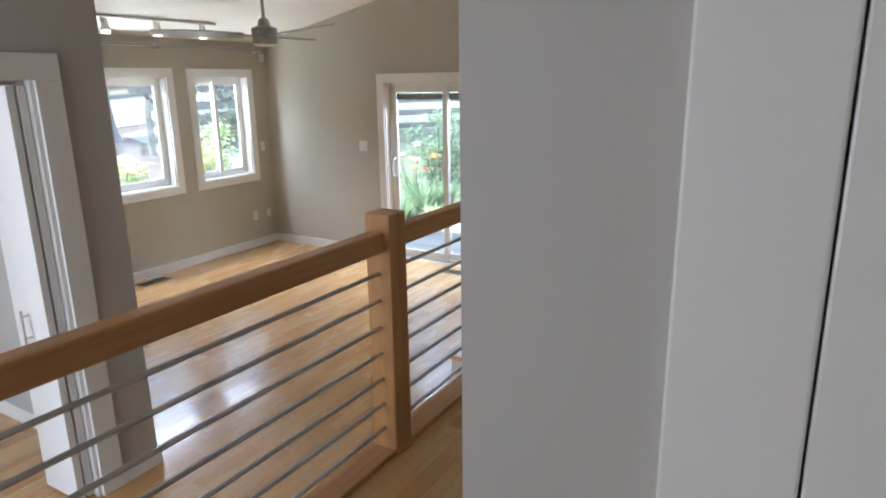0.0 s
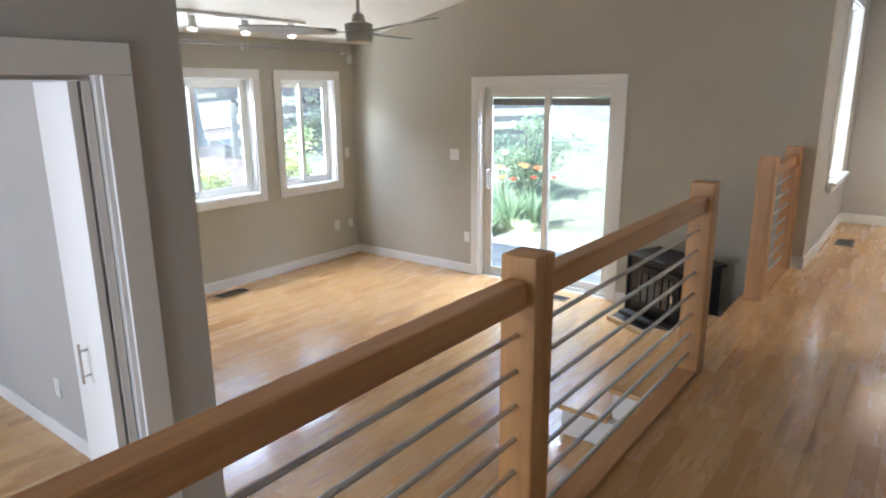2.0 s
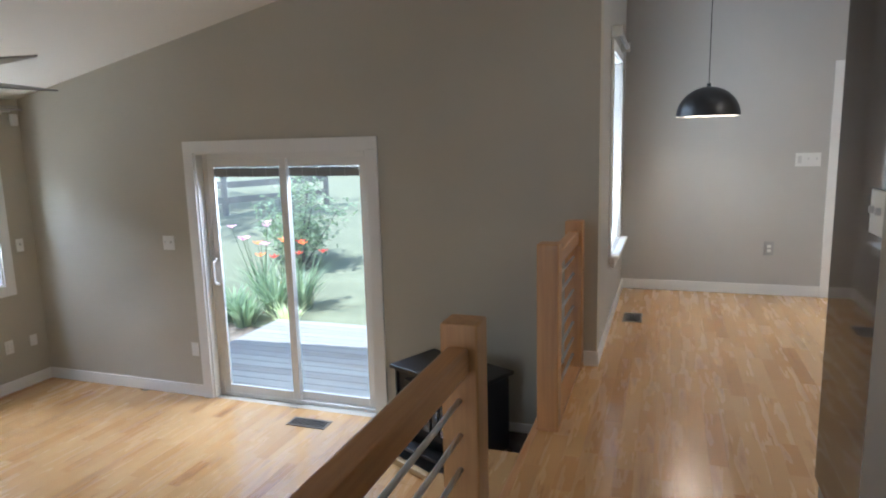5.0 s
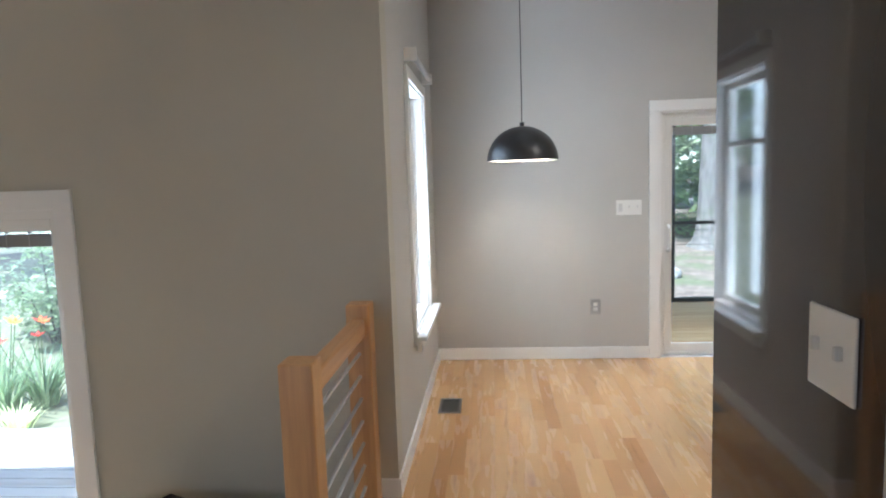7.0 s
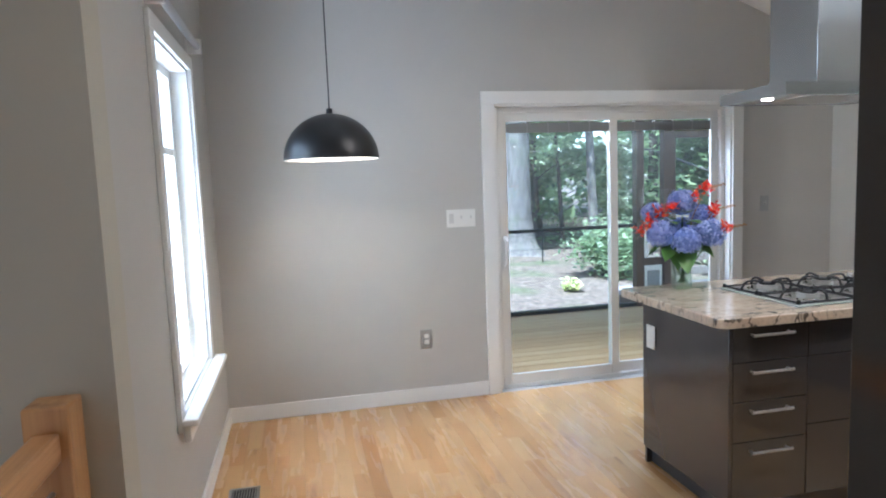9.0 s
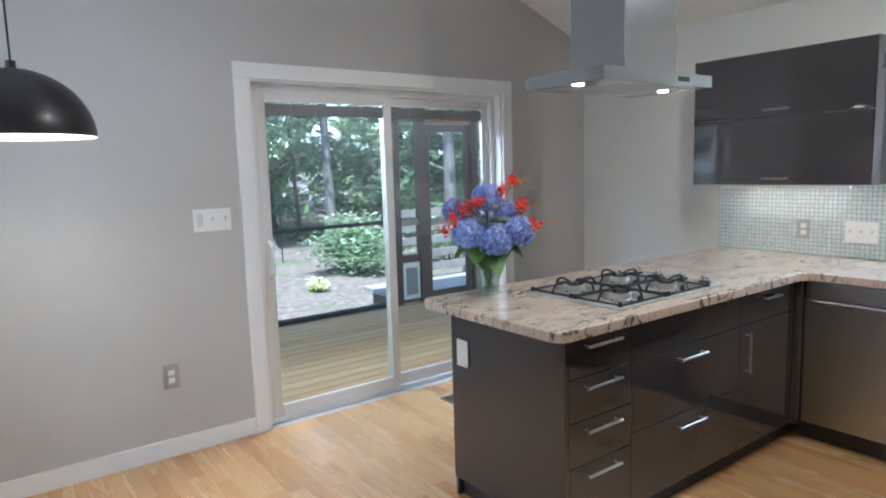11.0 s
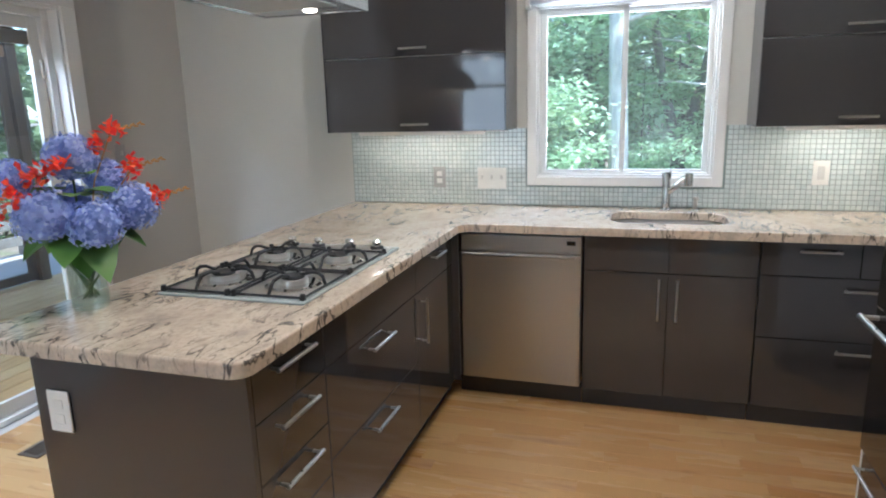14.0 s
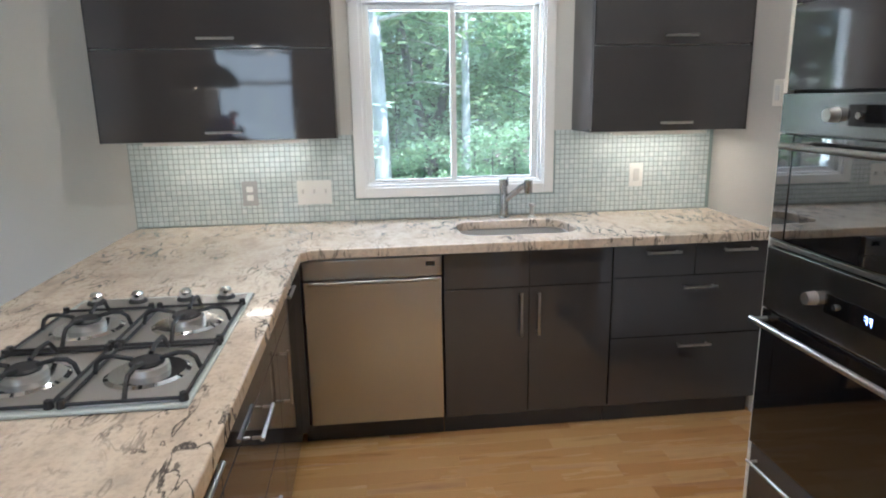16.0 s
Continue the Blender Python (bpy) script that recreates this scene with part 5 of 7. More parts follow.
front(tall, "x", TY1, 1, OX0, TX1, 0.10, 0.335, "drawer", 0.285, 2.40, 0.70)
front(tall, "x", TY1, 1, OX0, TX1, 1.525, 1.775, "lift_door")
front(tall, "x", TY1, 1, OX0, TX1, 1.775, 2.25, "lift_door", 1.81, 2.40, 0.15)
pantry = thing("tall_cabinet", (1.2, 5.8, 0), "tall glossy dark grey pantry cabinet beside the hall", "cabinet")
SX, SYF, SYB = 0.552, 6.285, 5.515
boxpart("side_panel", (SX, SX + 0.02, SYB, SYF, 0.10, 3.0), DARK, pantry, 0.0015)
boxpart("side_toe", (SX + 0.004, SX + 0.02, SYB, SYF - 0.06, 0.0, 0.10), KICK, pantry)
boxpart("carcass", (SX + 0.02, OX0 - 0.02, SYB, SYF - 0.022, 0.10, 2.25), DARKIN, pantry)
boxpart("toe_kick", (SX + 0.02, OX0 - 0.02, SYF - 0.075, SYF - 0.06, 0.0, 0.10), KICK, pantry)
for a, b in ((SX + 0.02, 1.24), (1.24, OX0 - 0.02)):
    front(pantry, "x", SYF, 1, a, b, 0.10, 2.25, "tall_door", 1.1, b - 0.06 if a < 1 else a + 0.06, 0.3, True)
boxpart("trim_strip", (OX0, TX1, TY1 - 0.02, TY1 + 0.006, 1.045, 1.062), STEEL, tall, 0.002)


def oven(name, z0, zp0, zp1, z1, label, panel_top):
    ov = thing(name, (2.4, TY1, z0), label, "oven")
    compact = name == "compact_oven"
    boxpart("oven_body", (OX0 + 0.004, TX1 - 0.004, TY1 - 0.021, TY1 - 0.004, z0, z1), STEELOVEN, ov)
    pz = (zp0, zp1)
    boxpart("control_panel", (OX0 + 0.004, TX1 - 0.004, TY1 - 0.003, TY1 + 0.014, *pz), STEELOVEN, ov, 0.003)
    dz = (z0, zp0 - 0.004) if panel_top else (zp1 + 0.004, z1)
    door = boxpart("oven_door", (OX0 + 0.004, TX1 - (0.075 if compact else 0.004), TY1 - 0.003, TY1 + 0.012, *dz), MIRRORGLASS if compact else BLACKGLASS, ov, 0.003)
    if compact:
        boxpart("glass_strip", (TX1 - 0.072, TX1 - 0.004, TY1 - 0.003, TY1 + 0.012, *dz), MIRRORGLASS, ov, 0.003)
    bar_handle(door, (OX0 + 0.03, TY1 + 0.06, dz[1] - 0.03), (TX1 - (0.085 if compact else 0.02), TY1 + 0.06, dz[1] - 0.03), (0, 1, 0), 0.010, 0.05)
    zc = (pz[0] + pz[1]) / 2
    for x in (2.535, 2.10):
        bm = bmesh.new()
        rod(bm, (x, TY1 + 0.012, zc), (x, TY1 + 0.045, zc), 0.021, 0.018, 24)
        part("knob", bm, NICKEL, ov, "round steel knob", True)
    for x in (2.445, 2.19):
        bm = bmesh.new()
        rod(bm, (x, TY1 + 0.012, zc), (x, TY1 + 0.024, zc), 0.010, 0.009, 16)
        part("button", bm, CHROME, ov, "", True)
    disp = boxpart("display", (2.15, 2.49, TY1 + 0.0135, TY1 + 0.0155, zc - 0.028, zc + 0.028), BLACKGLASS, ov)
    if compact:
        return
    bm = bmesh.new()
    for x in (2.318, 2.334):
        box(bm, x - 0.005, x + 0.005, TY1 + 0.0156, TY1 + 0.0162, zc + 0.0085, zc + 0.0105)
        box(bm, x - 0.005, x + 0.005, TY1 + 0.0156, TY1 + 0.0162, zc - 0.001, zc + 0.001)
        box(bm, x - 0.005, x - 0.003, TY1 + 0.0156, TY1 + 0.0162, zc - 0.0105, zc + 0.0085)
    part("digits", bm, DIGIT, disp, "glowing blue figures")


oven("wall_oven", 0.345, 0.835, 1.04, 1.04, "black glass built-in oven with a steel control panel", True)
oven("compact_oven", 1.068, 1.40, 1.518, 1.518, "compact built-in oven with a mirror-dark glass door", True)

# pendant lamp
pend = thing("pendant_lamp", (0.22, 9.2, 1.64), "black dome pendant lamp with a warm lit inside", "pendant lamp")
LP = (0.235, 9.2, 1.655)
bm = bmesh.new()
R = 0.245
prof = [(R * math.cos(a), 0.235 * math.sin(a)) for a in [i * math.pi / 2 / 14 for i in range(15)]]
lathe(bm, prof[:-1] + [(0.012, 0.236)], 48, LP)
part("shade", bm, LAMPBLACK, pend, "", True)
bm = bmesh.new()
lathe(bm, [(r * 0.985, z * 0.98 + 0.0005) for r, z in prof[:-1]] + [(0.0, 0.228)], 48, LP)
part("shade_lining", bm, LAMPWHITE, pend, "", True)
bm = bmesh.new()
bmesh.ops.create_uvsphere(bm, u_segments=20, v_segments=12, radius=0.04, matrix=Matrix.Translation((LP[0], LP[1], LP[2] + 0.13)))
part("bulb", bm, BULBHOT, pend, "lit frosted bulb", True)
bm = bmesh.new()
rod(bm, (LP[0], LP[1], LP[2] + 0.17), (LP[0], LP[1], LP[2] + 0.26), 0.016)
part("socket", bm, BLACK, pend, "", True)
bm = bmesh.new()
rod(bm, (LP[0], LP[1], LP[2] + 0.25), (LP[0], LP[1], ceil_z(LP[0])), 0.0035, None, 8)
part("cord", bm, BLACK, pend, "", True)

# unseen recessed kitchen lamp, added as the body of the fill spot
rl = thing("recessed_light", (2.1, 7.2, ceil_z(2.1)), "unseen round recessed ceiling light, lit, added for fill", "ceiling light")
bm = bmesh.new()
lathe(bm, [(0.075, 0.03), (0.09, 0.0), (0.092, -0.03), (0.072, -0.03), (0.075, 0.03)], 28, (2.1, 7.2, ceil_z(2.1)))
part("trim_ring", bm, PLASTIC, rl, "", True)
bm = bmesh.new()
lathe(bm, [(0.0, -0.022), (0.07, -0.022), (0.07, -0.026), (0.0, -0.026)], 28, (2.1, 7.2, ceil_z(2.1)))
part("lamp_lens", bm, BULB, rl)

# roller shade rails
for nm, dims, label in (("roller_rail", (XK - 0.075, XK - 0.03, 6.80, 7.80, 1.99, 2.035), "bare white roller shade rail over the kitchen window"), ("roller_rail", (XD + 0.03, XD + 0.075, 8.47, 9.42, 2.245, 2.29), "bare grey roller shade rail over the dining window")):
    rr = thing("roller_shade_rail", (dims[0], dims[2], dims[4]), label, "shade rail")
    bm = bmesh.new()
    rod(bm, ((dims[0] + dims[1]) / 2, dims[2] + 0.012, (dims[4] + dims[5]) / 2), ((dims[0] + dims[1]) / 2, dims[3] - 0.012, (dims[4] + dims[5]) / 2), 0.018, None, 16)
    part("roller_tube", bm, ROD, rr, "", True)
    wx = XK if dims[0] > 0 else XD
    for y in (dims[2], dims[3]):
        a, b = sorted((wx, dims[0] if wx == XK else dims[1]))
        boxpart("bracket", (a, b, y - 0.012, y + 0.012, dims[4] - 0.015, dims[5] + 0.015), PLASTIC, rr, 0.003)

# ---- vase with hydrangeas and montbretia ----
vase = thing("flower_vase", (1.972, 8.745, ZC1), "small clear glass jar of water", "vase")
VX, VY = 1.972, 8.745
bm = bmesh.new()
lathe(bm, [(0.0, 0.004), (0.048, 0.004), (0.052, 0.02), (0.053, 0.12), (0.050, 0.15), (0.053, 0.165), (0.050, 0.165), (0.047, 0.15), (0.049, 0.12), (0.048, 0.02), (0.0, 0.014)], 32, (VX, VY, ZC1 - 0.003))
part("jar", bm, VASE, vase, "", True)
bouquet = thing("bouquet", (VX, VY, ZC1 + 0.05), "bunch of blue hydrangeas and red montbretia with green leaves", "flowers")
rnd = random.Random(5)


def floret_ball(c, r, n, size, rr):
    verts, faces = [], []
    c = Vector(c)
    for i in range(n):
        z = 1 - 1.75 * (i + 0.5) / n
        a = i * 2.39996 + rr.uniform(-0.2, 0.2)
        s = math.sqrt(max(0, 1 - z * z))
        nn = Vector((s * math.cos(a), s * math.sin(a), z))
        p = c + nn * r * rr.uniform(0.86, 1.08)
        q = nn.to_track_quat("Z", "Y").to_matrix()
        spin = rr.uniform(0, 1.6)
        for k in range(4):
            b = spin + k * math.pi / 2
            tip = [(0, 0, 0), (0.62, 0.38, 0.12), (1.0, 0.0, rr.uniform(0.0, 0.35)), (0.62, -0.38, 0.12)]
            base = len(verts)
            for (u, v, w) in tip:
                x, y = u * math.cos(b) - v * math.sin(b), u * math.sin(b) + v * math.cos(b)
                verts.append(p + q @ Vector((x * size, y * size, w * size)))
            faces.append((base, base + 1, base + 2, base + 3))
    return verts, faces


def from_lists(name, verts, faces, material, parent=None, label="", smooth=False):
    me = bpy.data.meshes.new(name)
    me.from_pydata([tuple(v) for v in verts], [], faces)
    me.materials.append(material)
    ob = new(name, me)
    if parent is not None:
        ob.parent = parent
        ob.matrix_parent_inverse = parent.matrix_basis.inverted()
    if label:
        ob["label"] = label
    return ob


heads = [(-0.120, -0.05, 0.300, 0.080), (0.010, -0.10, 0.265, 0.070), (0.128, -0.05, 0.300, 0.072), (-0.020, 0.02, 0.455, 0.072), (-0.190, 0.04, 0.405, 0.052), (0.080, 0.06, 0.385, 0.055), (-0.03, 0.13, 0.31, 0.06)]
# the heads are laid out along two level axes
ux, uy = Vector((0.80, -0.60, 0)), Vector((0.60, 0.80, 0))
foot = Vector((VX, VY, ZC1))
for a, b, z, r in heads:
    c = foot + ux * (0.90 * a + 0.02) + uy * b + Vector((0, 0, 0.97 * z))
    from_lists("hydrangea_head", *floret_ball(c, r, 110, 0.0175, rnd), BLUE, bouquet, "ball of blue petals")
    bm = bmesh.new()
    bmesh.ops.create_icosphere(bm, subdivisions=2, radius=r * 0.86, matrix=Matrix.Translation(c))
    part("flower_core", bm, BLUE, bouquet)
    bm = bmesh.new()
    tube(bm, [c - Vector((0, 0, r * 0.5)), foot.lerp(c, 0.35) + Vector((0, 0, 0.02)), foot + Vector((-a * 0.15, -b * 0.15, 0.03))], 0.0035, 6)
    part("stem", bm, STEM, bouquet)


def big_leaf(tip_dir, start, length, width, droop):
    bm = bmesh.new()
    side = Vector((-tip_dir.y, tip_dir.x, 0)).normalized()
    n = 6
    rows = []
    for i in range(n + 1):
        s = i / n
        c = start + tip_dir * length * s + Vector((0, 0, -droop * s * s))
        w = width * math.sin(math.pi * (0.06 + 0.94 * s)) ** 0.8
        rows.append([bm.verts.new(c + side * w * u + Vector((0, 0, 0.25 * w * abs(u)))) for u in (-1, -0.5, 0, 0.5, 1)])
    for p, q in zip(rows, rows[1:]):
        for j in range(4):
            bm.faces.new((p[j], p[j + 1], q[j + 1], q[j]))
    return bm


for az, ln, wd, dr, z in ((-150, 0.15, 0.05, 0.07, 0.25), (-115, 0.13, 0.055, 0.08, 0.235), (-75, 0.12, 0.06, 0.13, 0.225), (-30, 0.15, 0.05, 0.07, 0.245), (175, 0.17, 0.03, 0.02, 0.25), (-95, 0.08, 0.055, 0.10, 0.21), (20, 0.13, 0.04, 0.06, 0.24), (120, 0.13, 0.045, 0.08, 0.23), (-60, 0.05, 0.035, 0.0, 0.40), (-100, 0.09, 0.045, 0.0, 0.345), (-40, 0.10, 0.04, 0.01, 0.35), (-150, 0.10, 0.04, 0.0, 0.36), (150, 0.12, 0.045, 0.02, 0.33), (40, 0.12, 0.045, 0.02, 0.33)):
    d = (ux * math.cos(radians(az)) + uy * math.sin(radians(az)))
    part("leaf", big_leaf(d, foot + d * 0.03 + Vector((0, 0, z)), ln, wd, dr), HLEAF, bouquet, "green hydrangea leaf", True)

for a, b, z, n in ((-0.237, -0.02, 0.315, 5), (-0.190, -0.06, 0.365, 8), (-0.130, -0.05, 0.415, 5), (-0.070, -0.06, 0.44, 6), (0.050, -0.01, 0.495, 5), (0.105, 0.0, 0.53, 5), (0.152, -0.02, 0.42, 6), (0.212, -0.05, 0.325, 7)):
    c = foot + ux * (0.90 * a + 0.02) + uy * b + Vector((0, 0, 0.97 * z))
    verts, faces = [], []
    for i in range(n * 7):
        p = c + Vector((rnd.gauss(0, 0.014), rnd.gauss(0, 0.014), rnd.gauss(0, 0.011)))
        d = Vector((rnd.gauss(0, 1), rnd.gauss(0, 1), rnd.gauss(0.2, 1))).normalized()
        s = d.cross(Vector((0.3, 0.2, 1))).normalized() * 0.0095
        ln = rnd.uniform(0.018, 0.032)
        k = len(verts)
        verts += [p - s * 0.4, p + d * ln * 0.6 - s, p + d * ln, p + d * ln * 0.6 + s]
        faces.append((k, k + 1, k + 2, k + 3))
    from_lists("montbretia_head", verts, faces, RED, bouquet, "spray of red petals")
    if a > 0.1:
        bm = bmesh.new()
        d = (ux * 0.95 + Vector((0, 0, 0.22))).normalized()
        for i in range(8):
            p = c + d * (0.015 + i * 0.010)
            rod(bm, p, p + d * 0.012 + Vector((0, 0, 0.006 * (-1) ** i)), 0.004, 0.002, 6)
        tube(bm, [c, foot + ux * a * 0.5 + Vector((0, 0, z * 0.7)), foot + Vector((0, 0, 0.1))], 0.002, 5)
        part("bud_spike", bm, BUD, bouquet, "orange buds on a thin stem")

# ---- outdoors ----
def ground_z(x, y):
    far = max(0.0, math.hypot(x - 0.0, y - 5.0) - 11.0)
    g = -0.85
    if y > 8.5 and x < 0.5:                      # lawn rises gently behind the patio
        g += min(1.2, 0.065 * (y - 9.5)) if y > 9.5 else 0.0
    if x < -6.2:                                 # the bed climbs towards the drive
        g += min(0.95, 0.17 * (-6.2 - x))
    if x > 5:
        g -= min(0.6, 0.05 * (x - 5))
    return g + 0.02 * noise.noise((x * 0.4, y * 0.4, 0)) + 0.012 * min(far, 40)


bm = bmesh.new()
cuts = [-900, -300, -120, -70, -45] + list(range(-34, 35, 2)) + [45, 70, 120, 300, 900]
grid = [[bm.verts.new((x, y + 5, ground_z(x, y + 5))) for x in cuts] for y in cuts]
for r0, r1 in zip(grid, grid[1:]):
    for i in range(len(cuts) - 1):
        bm.faces.new((r0[i], r0[i + 1], r1[i + 1], r1[i]))
structure("ground", bm, GROUND, "leaf litter, mulch and thin grass", "ground", True)


def patch(name, corners, material, label, category, lift, n=10):
    """A sheet that follows the ground, over a quadrilateral."""
    bm = bmesh.new()
    a, b, c, d = [Vector((x, y, 0)) for x, y in corners]
    rows = []
    for i in range(n + 1):
        row = []
        for j in range(n + 1):
            p = a.lerp(b, i / n).lerp(d.lerp(c, i / n), j / n)
            row.append(bm.verts.new((p.x, p.y, ground_z(p.x, p.y) + lift)))
        rows.append(row)
    for r0, r1 in zip(rows, rows[1:]):
        for j in range(n):
            bm.faces.new((r0[j], r1[j], r1[j + 1], r0[j + 1]))
    return structure(name, bm, material, label, category, True)


patch("lawn", [(-12, 10.2), (-0.7, 10.2), (-0.7, 27), (-14, 27)], LAWN, "mown lawn, patchy in the sun", "lawn", 0.03, 22)
patch("road", [(-27, -14), (-17, -14), (-15, 34), (-26, 34)], DRIVE, "pale sunlit drive", "road", 0.05, 22)
patch("planting_bed", [(-16.6, -6), (-5.7, -6), (-5.7, 10), (-15.6, 16)], MULCH, "brown mulched bed by the house", "planting bed", 0.03, 16)
# pale strip puts the glare of sunlit ground into colour
patch("gravel_path", [(-14.0, 11.2), (-6.6, 8.3), (-6.6, 9.9), (-15.0, 14.0)], DRIVE, "pale patch through the bed, painted for overexposed sunlit ground", "path", 0.07, 14)
patch("garden_path", [(0.2, 15.6), (9, 14.4), (9, 15.2), (0.2, 16.6)], CONCRETE, "grey garden path", "path", 0.05, 14)

# patio deck
deck = thing("patio_deck", (-2.8, 8.8, -0.75), "low deck of weathered grey boards outside the patio door", "deck")
y = 7.86
while y < 10.1:
    boxpart("deck_board", (-4.6, -0.75, y, y + 0.135, -0.66, -0.625), DECKGREY, deck, 0.003)
    y += 0.142
boxpart("deck_frame", (-4.55, -0.80, 7.9, 10.05, -0.83, -0.66), PORCHDARK, deck)

# porch behind the sliding door
porch = thing("porch", (2.2, 11.5, -0.2), "screened porch with pine floor boards and dark posts", "porch")
x0, x1, ya, yb = -0.9, 6.2, YB + 0.17, 12.75
y = ya
while y < yb:
    boxpart("floor_board", (x0, x1, y, min(y + 0.129, yb), -0.085, -0.05), DECKPINE, porch, 0.003)
    y += 0.139
boxpart("floor_frame", (x0, x1, ya, yb, -0.80, -0.09), PORCHDARK, porch)
for x in (-0.6, 0.8, 2.2):
    boxpart("post", (x - 0.025, x + 0.025, yb - 0.08, yb, -0.05, 2.40), BLACK, porch)
for x in (3.97, 4.33, 5.12, 6.14):
    boxpart("door_post", (x - 0.05, x + 0.05, yb - 0.10, yb, -0.05, 2.40), PORCHDARK, porch, 0.004)
boxpart("mid_rail", (x0, 3.92, yb - 0.07, yb - 0.03, 0.90, 0.94), BLACK, porch)
boxpart("sole_rail", (x0, 3.92, yb - 0.09, yb, -0.049, -0.005), BLACK, porch)
boxpart("mid_rail", (5.17, 6.09, yb - 0.07, yb - 0.03, 0.90, 0.94), BLACK, porch)
boxpart("head_beam", (x0, x1, yb - 0.12, yb + 0.02, 2.40, 2.60), PORCHDARK, porch)
boxpart("door_head", (4.38, 5.07, yb - 0.08, yb - 0.01, 2.02, 2.12), PORCHTAN, porch, 0.004)
for xa, xb in ((4.385, 4.46), (4.99, 5.065)):
    boxpart("screen_door_stile", (xa, xb, yb - 0.06, yb - 0.02, -0.03, 2.015), PORCHDARK, porch, 0.004)
boxpart("screen_door_rail", (4.46, 4.99, yb - 0.06, yb - 0.02, 0.84, 0.92), FENCEW, porch, 0.004)
boxpart("screen_door_rail", (4.46, 4.99, yb - 0.06, yb - 0.02, 1.93, 2.015), PORCHDARK, porch, 0.004)
boxpart("screen_door_rail", (4.46, 4.99, yb - 0.06, yb - 0.02, -0.03, 0.05), PORCHDARK, porch, 0.004)
boxpart("side_panel", (4.02, 4.28, yb - 0.05, yb - 0.03, -0.04, 0.52), PORCHDARK, porch)
boxpart("side_rail", (4.02, 4.28, yb - 0.07, yb - 0.02, 0.86, 0.93), FENCEW, porch)
petd = boxpart("pet_door", (4.035, 4.265, yb - 0.075, yb - 0.05, 0.0, 0.43), PLASTIC, porch, 0.004, "white pet flap")
boxpart("pet_flap", (4.07, 4.23, yb - 0.08, yb - 0.074, 0.05, 0.37), BLINDGREY, petd)
for yy in (10.6, 11.7):
    boxpart("side_post", (6.10, 6.19, yy - 0.045, yy + 0.045, -0.05, 2.40), PORCHDARK, porch, 0.004)
boxpart("porch_roof", (x0, x1 + 0.1, YB + 0.62, yb + 0.25, 2.60, 2.66), PORCHTAN, porch)
landing = thing("landing_rail", (5.4, 14.0, -0.4), "grey slatted railing round a small landing", "railing")
boxpart("landing_floor", (4.4, 7.6, yb + 0.02, 14.3, -0.16, -0.10), DECKGREY, landing)
boxpart("landing_frame", (4.5, 7.5, yb + 0.05, 14.2, -0.95, -0.16), PORCHDARK, landing)
for x in (5.0, 6.2, 7.4):
    boxpart("rail_post", (x - 0.045, x + 0.045, 14.18, 14.27, -0.10, 0.92), FENCEW, landing, 0.004)
for z in (0.02, 0.22, 0.42, 0.62, 0.82):
    boxpart("slat", (4.98, 7.5, 14.15, 14.18, z, z + 0.11), FENCEW, landing, 0.003)


# ---- plants ----
def leaves(n, where, size, rr, flat=0.3, aspect=1.7):
    """n leaf blades; where(rr) gives a place, size its length range. Each leaf is a folded four-sided blade."""
    verts, faces = [], []
    for _ in range(n):
        p = Vector(where(rr))
        d = Vector((rr.gauss(0, 1), rr.gauss(0, 1), rr.gauss(-0.1, flat))).normalized()
        s = d.cross(Vector((rr.gauss(0, 0.35), rr.gauss(0, 0.35), 1))).normalized()
        up = s.cross(d)
        ln = rr.uniform(*size)
        w = ln / aspect / 2
        k = len(verts)
        verts += [p, p + d * ln * 0.45 + s * w + up * w * 0.25, p + d * ln, p + d * ln * 0.45 - s * w + up * w * 0.25]
        faces.append((k, k + 1, k + 2, k + 3))
    return verts, faces


def clumps(rr, centres):
    def where(r):
        c, s = centres[r.randrange(len(centres))]
        v = Vector((r.gauss(0, 1), r.gauss(0, 1), r.gauss(0, 0.7)))
        v = v.normalized() * s * r.random() ** 0.45
        return Vector(c) + v
    return where


def trunk_mesh(bm, pts, radii, seg=20):
    rings = []
    for i, (p, r) in enumerate(zip(pts, radii)):
        ring = []
        for k in range(seg):
            a = 2 * math.pi * k / seg
            q = r * (1 + 0.10 * noise.noise((math.cos(a) * 1.7, math.sin(a) * 1.7, p[2] * 0.8 + p[0])) + 0.22 * math.exp(-2.2 * (p[2] + 0.25)) * math.cos(5 * a + 1))
            ring.append(bm.verts.new((p[0] + q * math.cos(a), p[1] + q * math.sin(a), p[2])))
        rings.append(ring)
    for p, q in zip(rings, rings[1:]):
        for k in range(seg):
            bm.faces.new((p[k], p[(k + 1) % seg], q[(k + 1) % seg], q[k]))
    bm.faces.new(rings[-1])


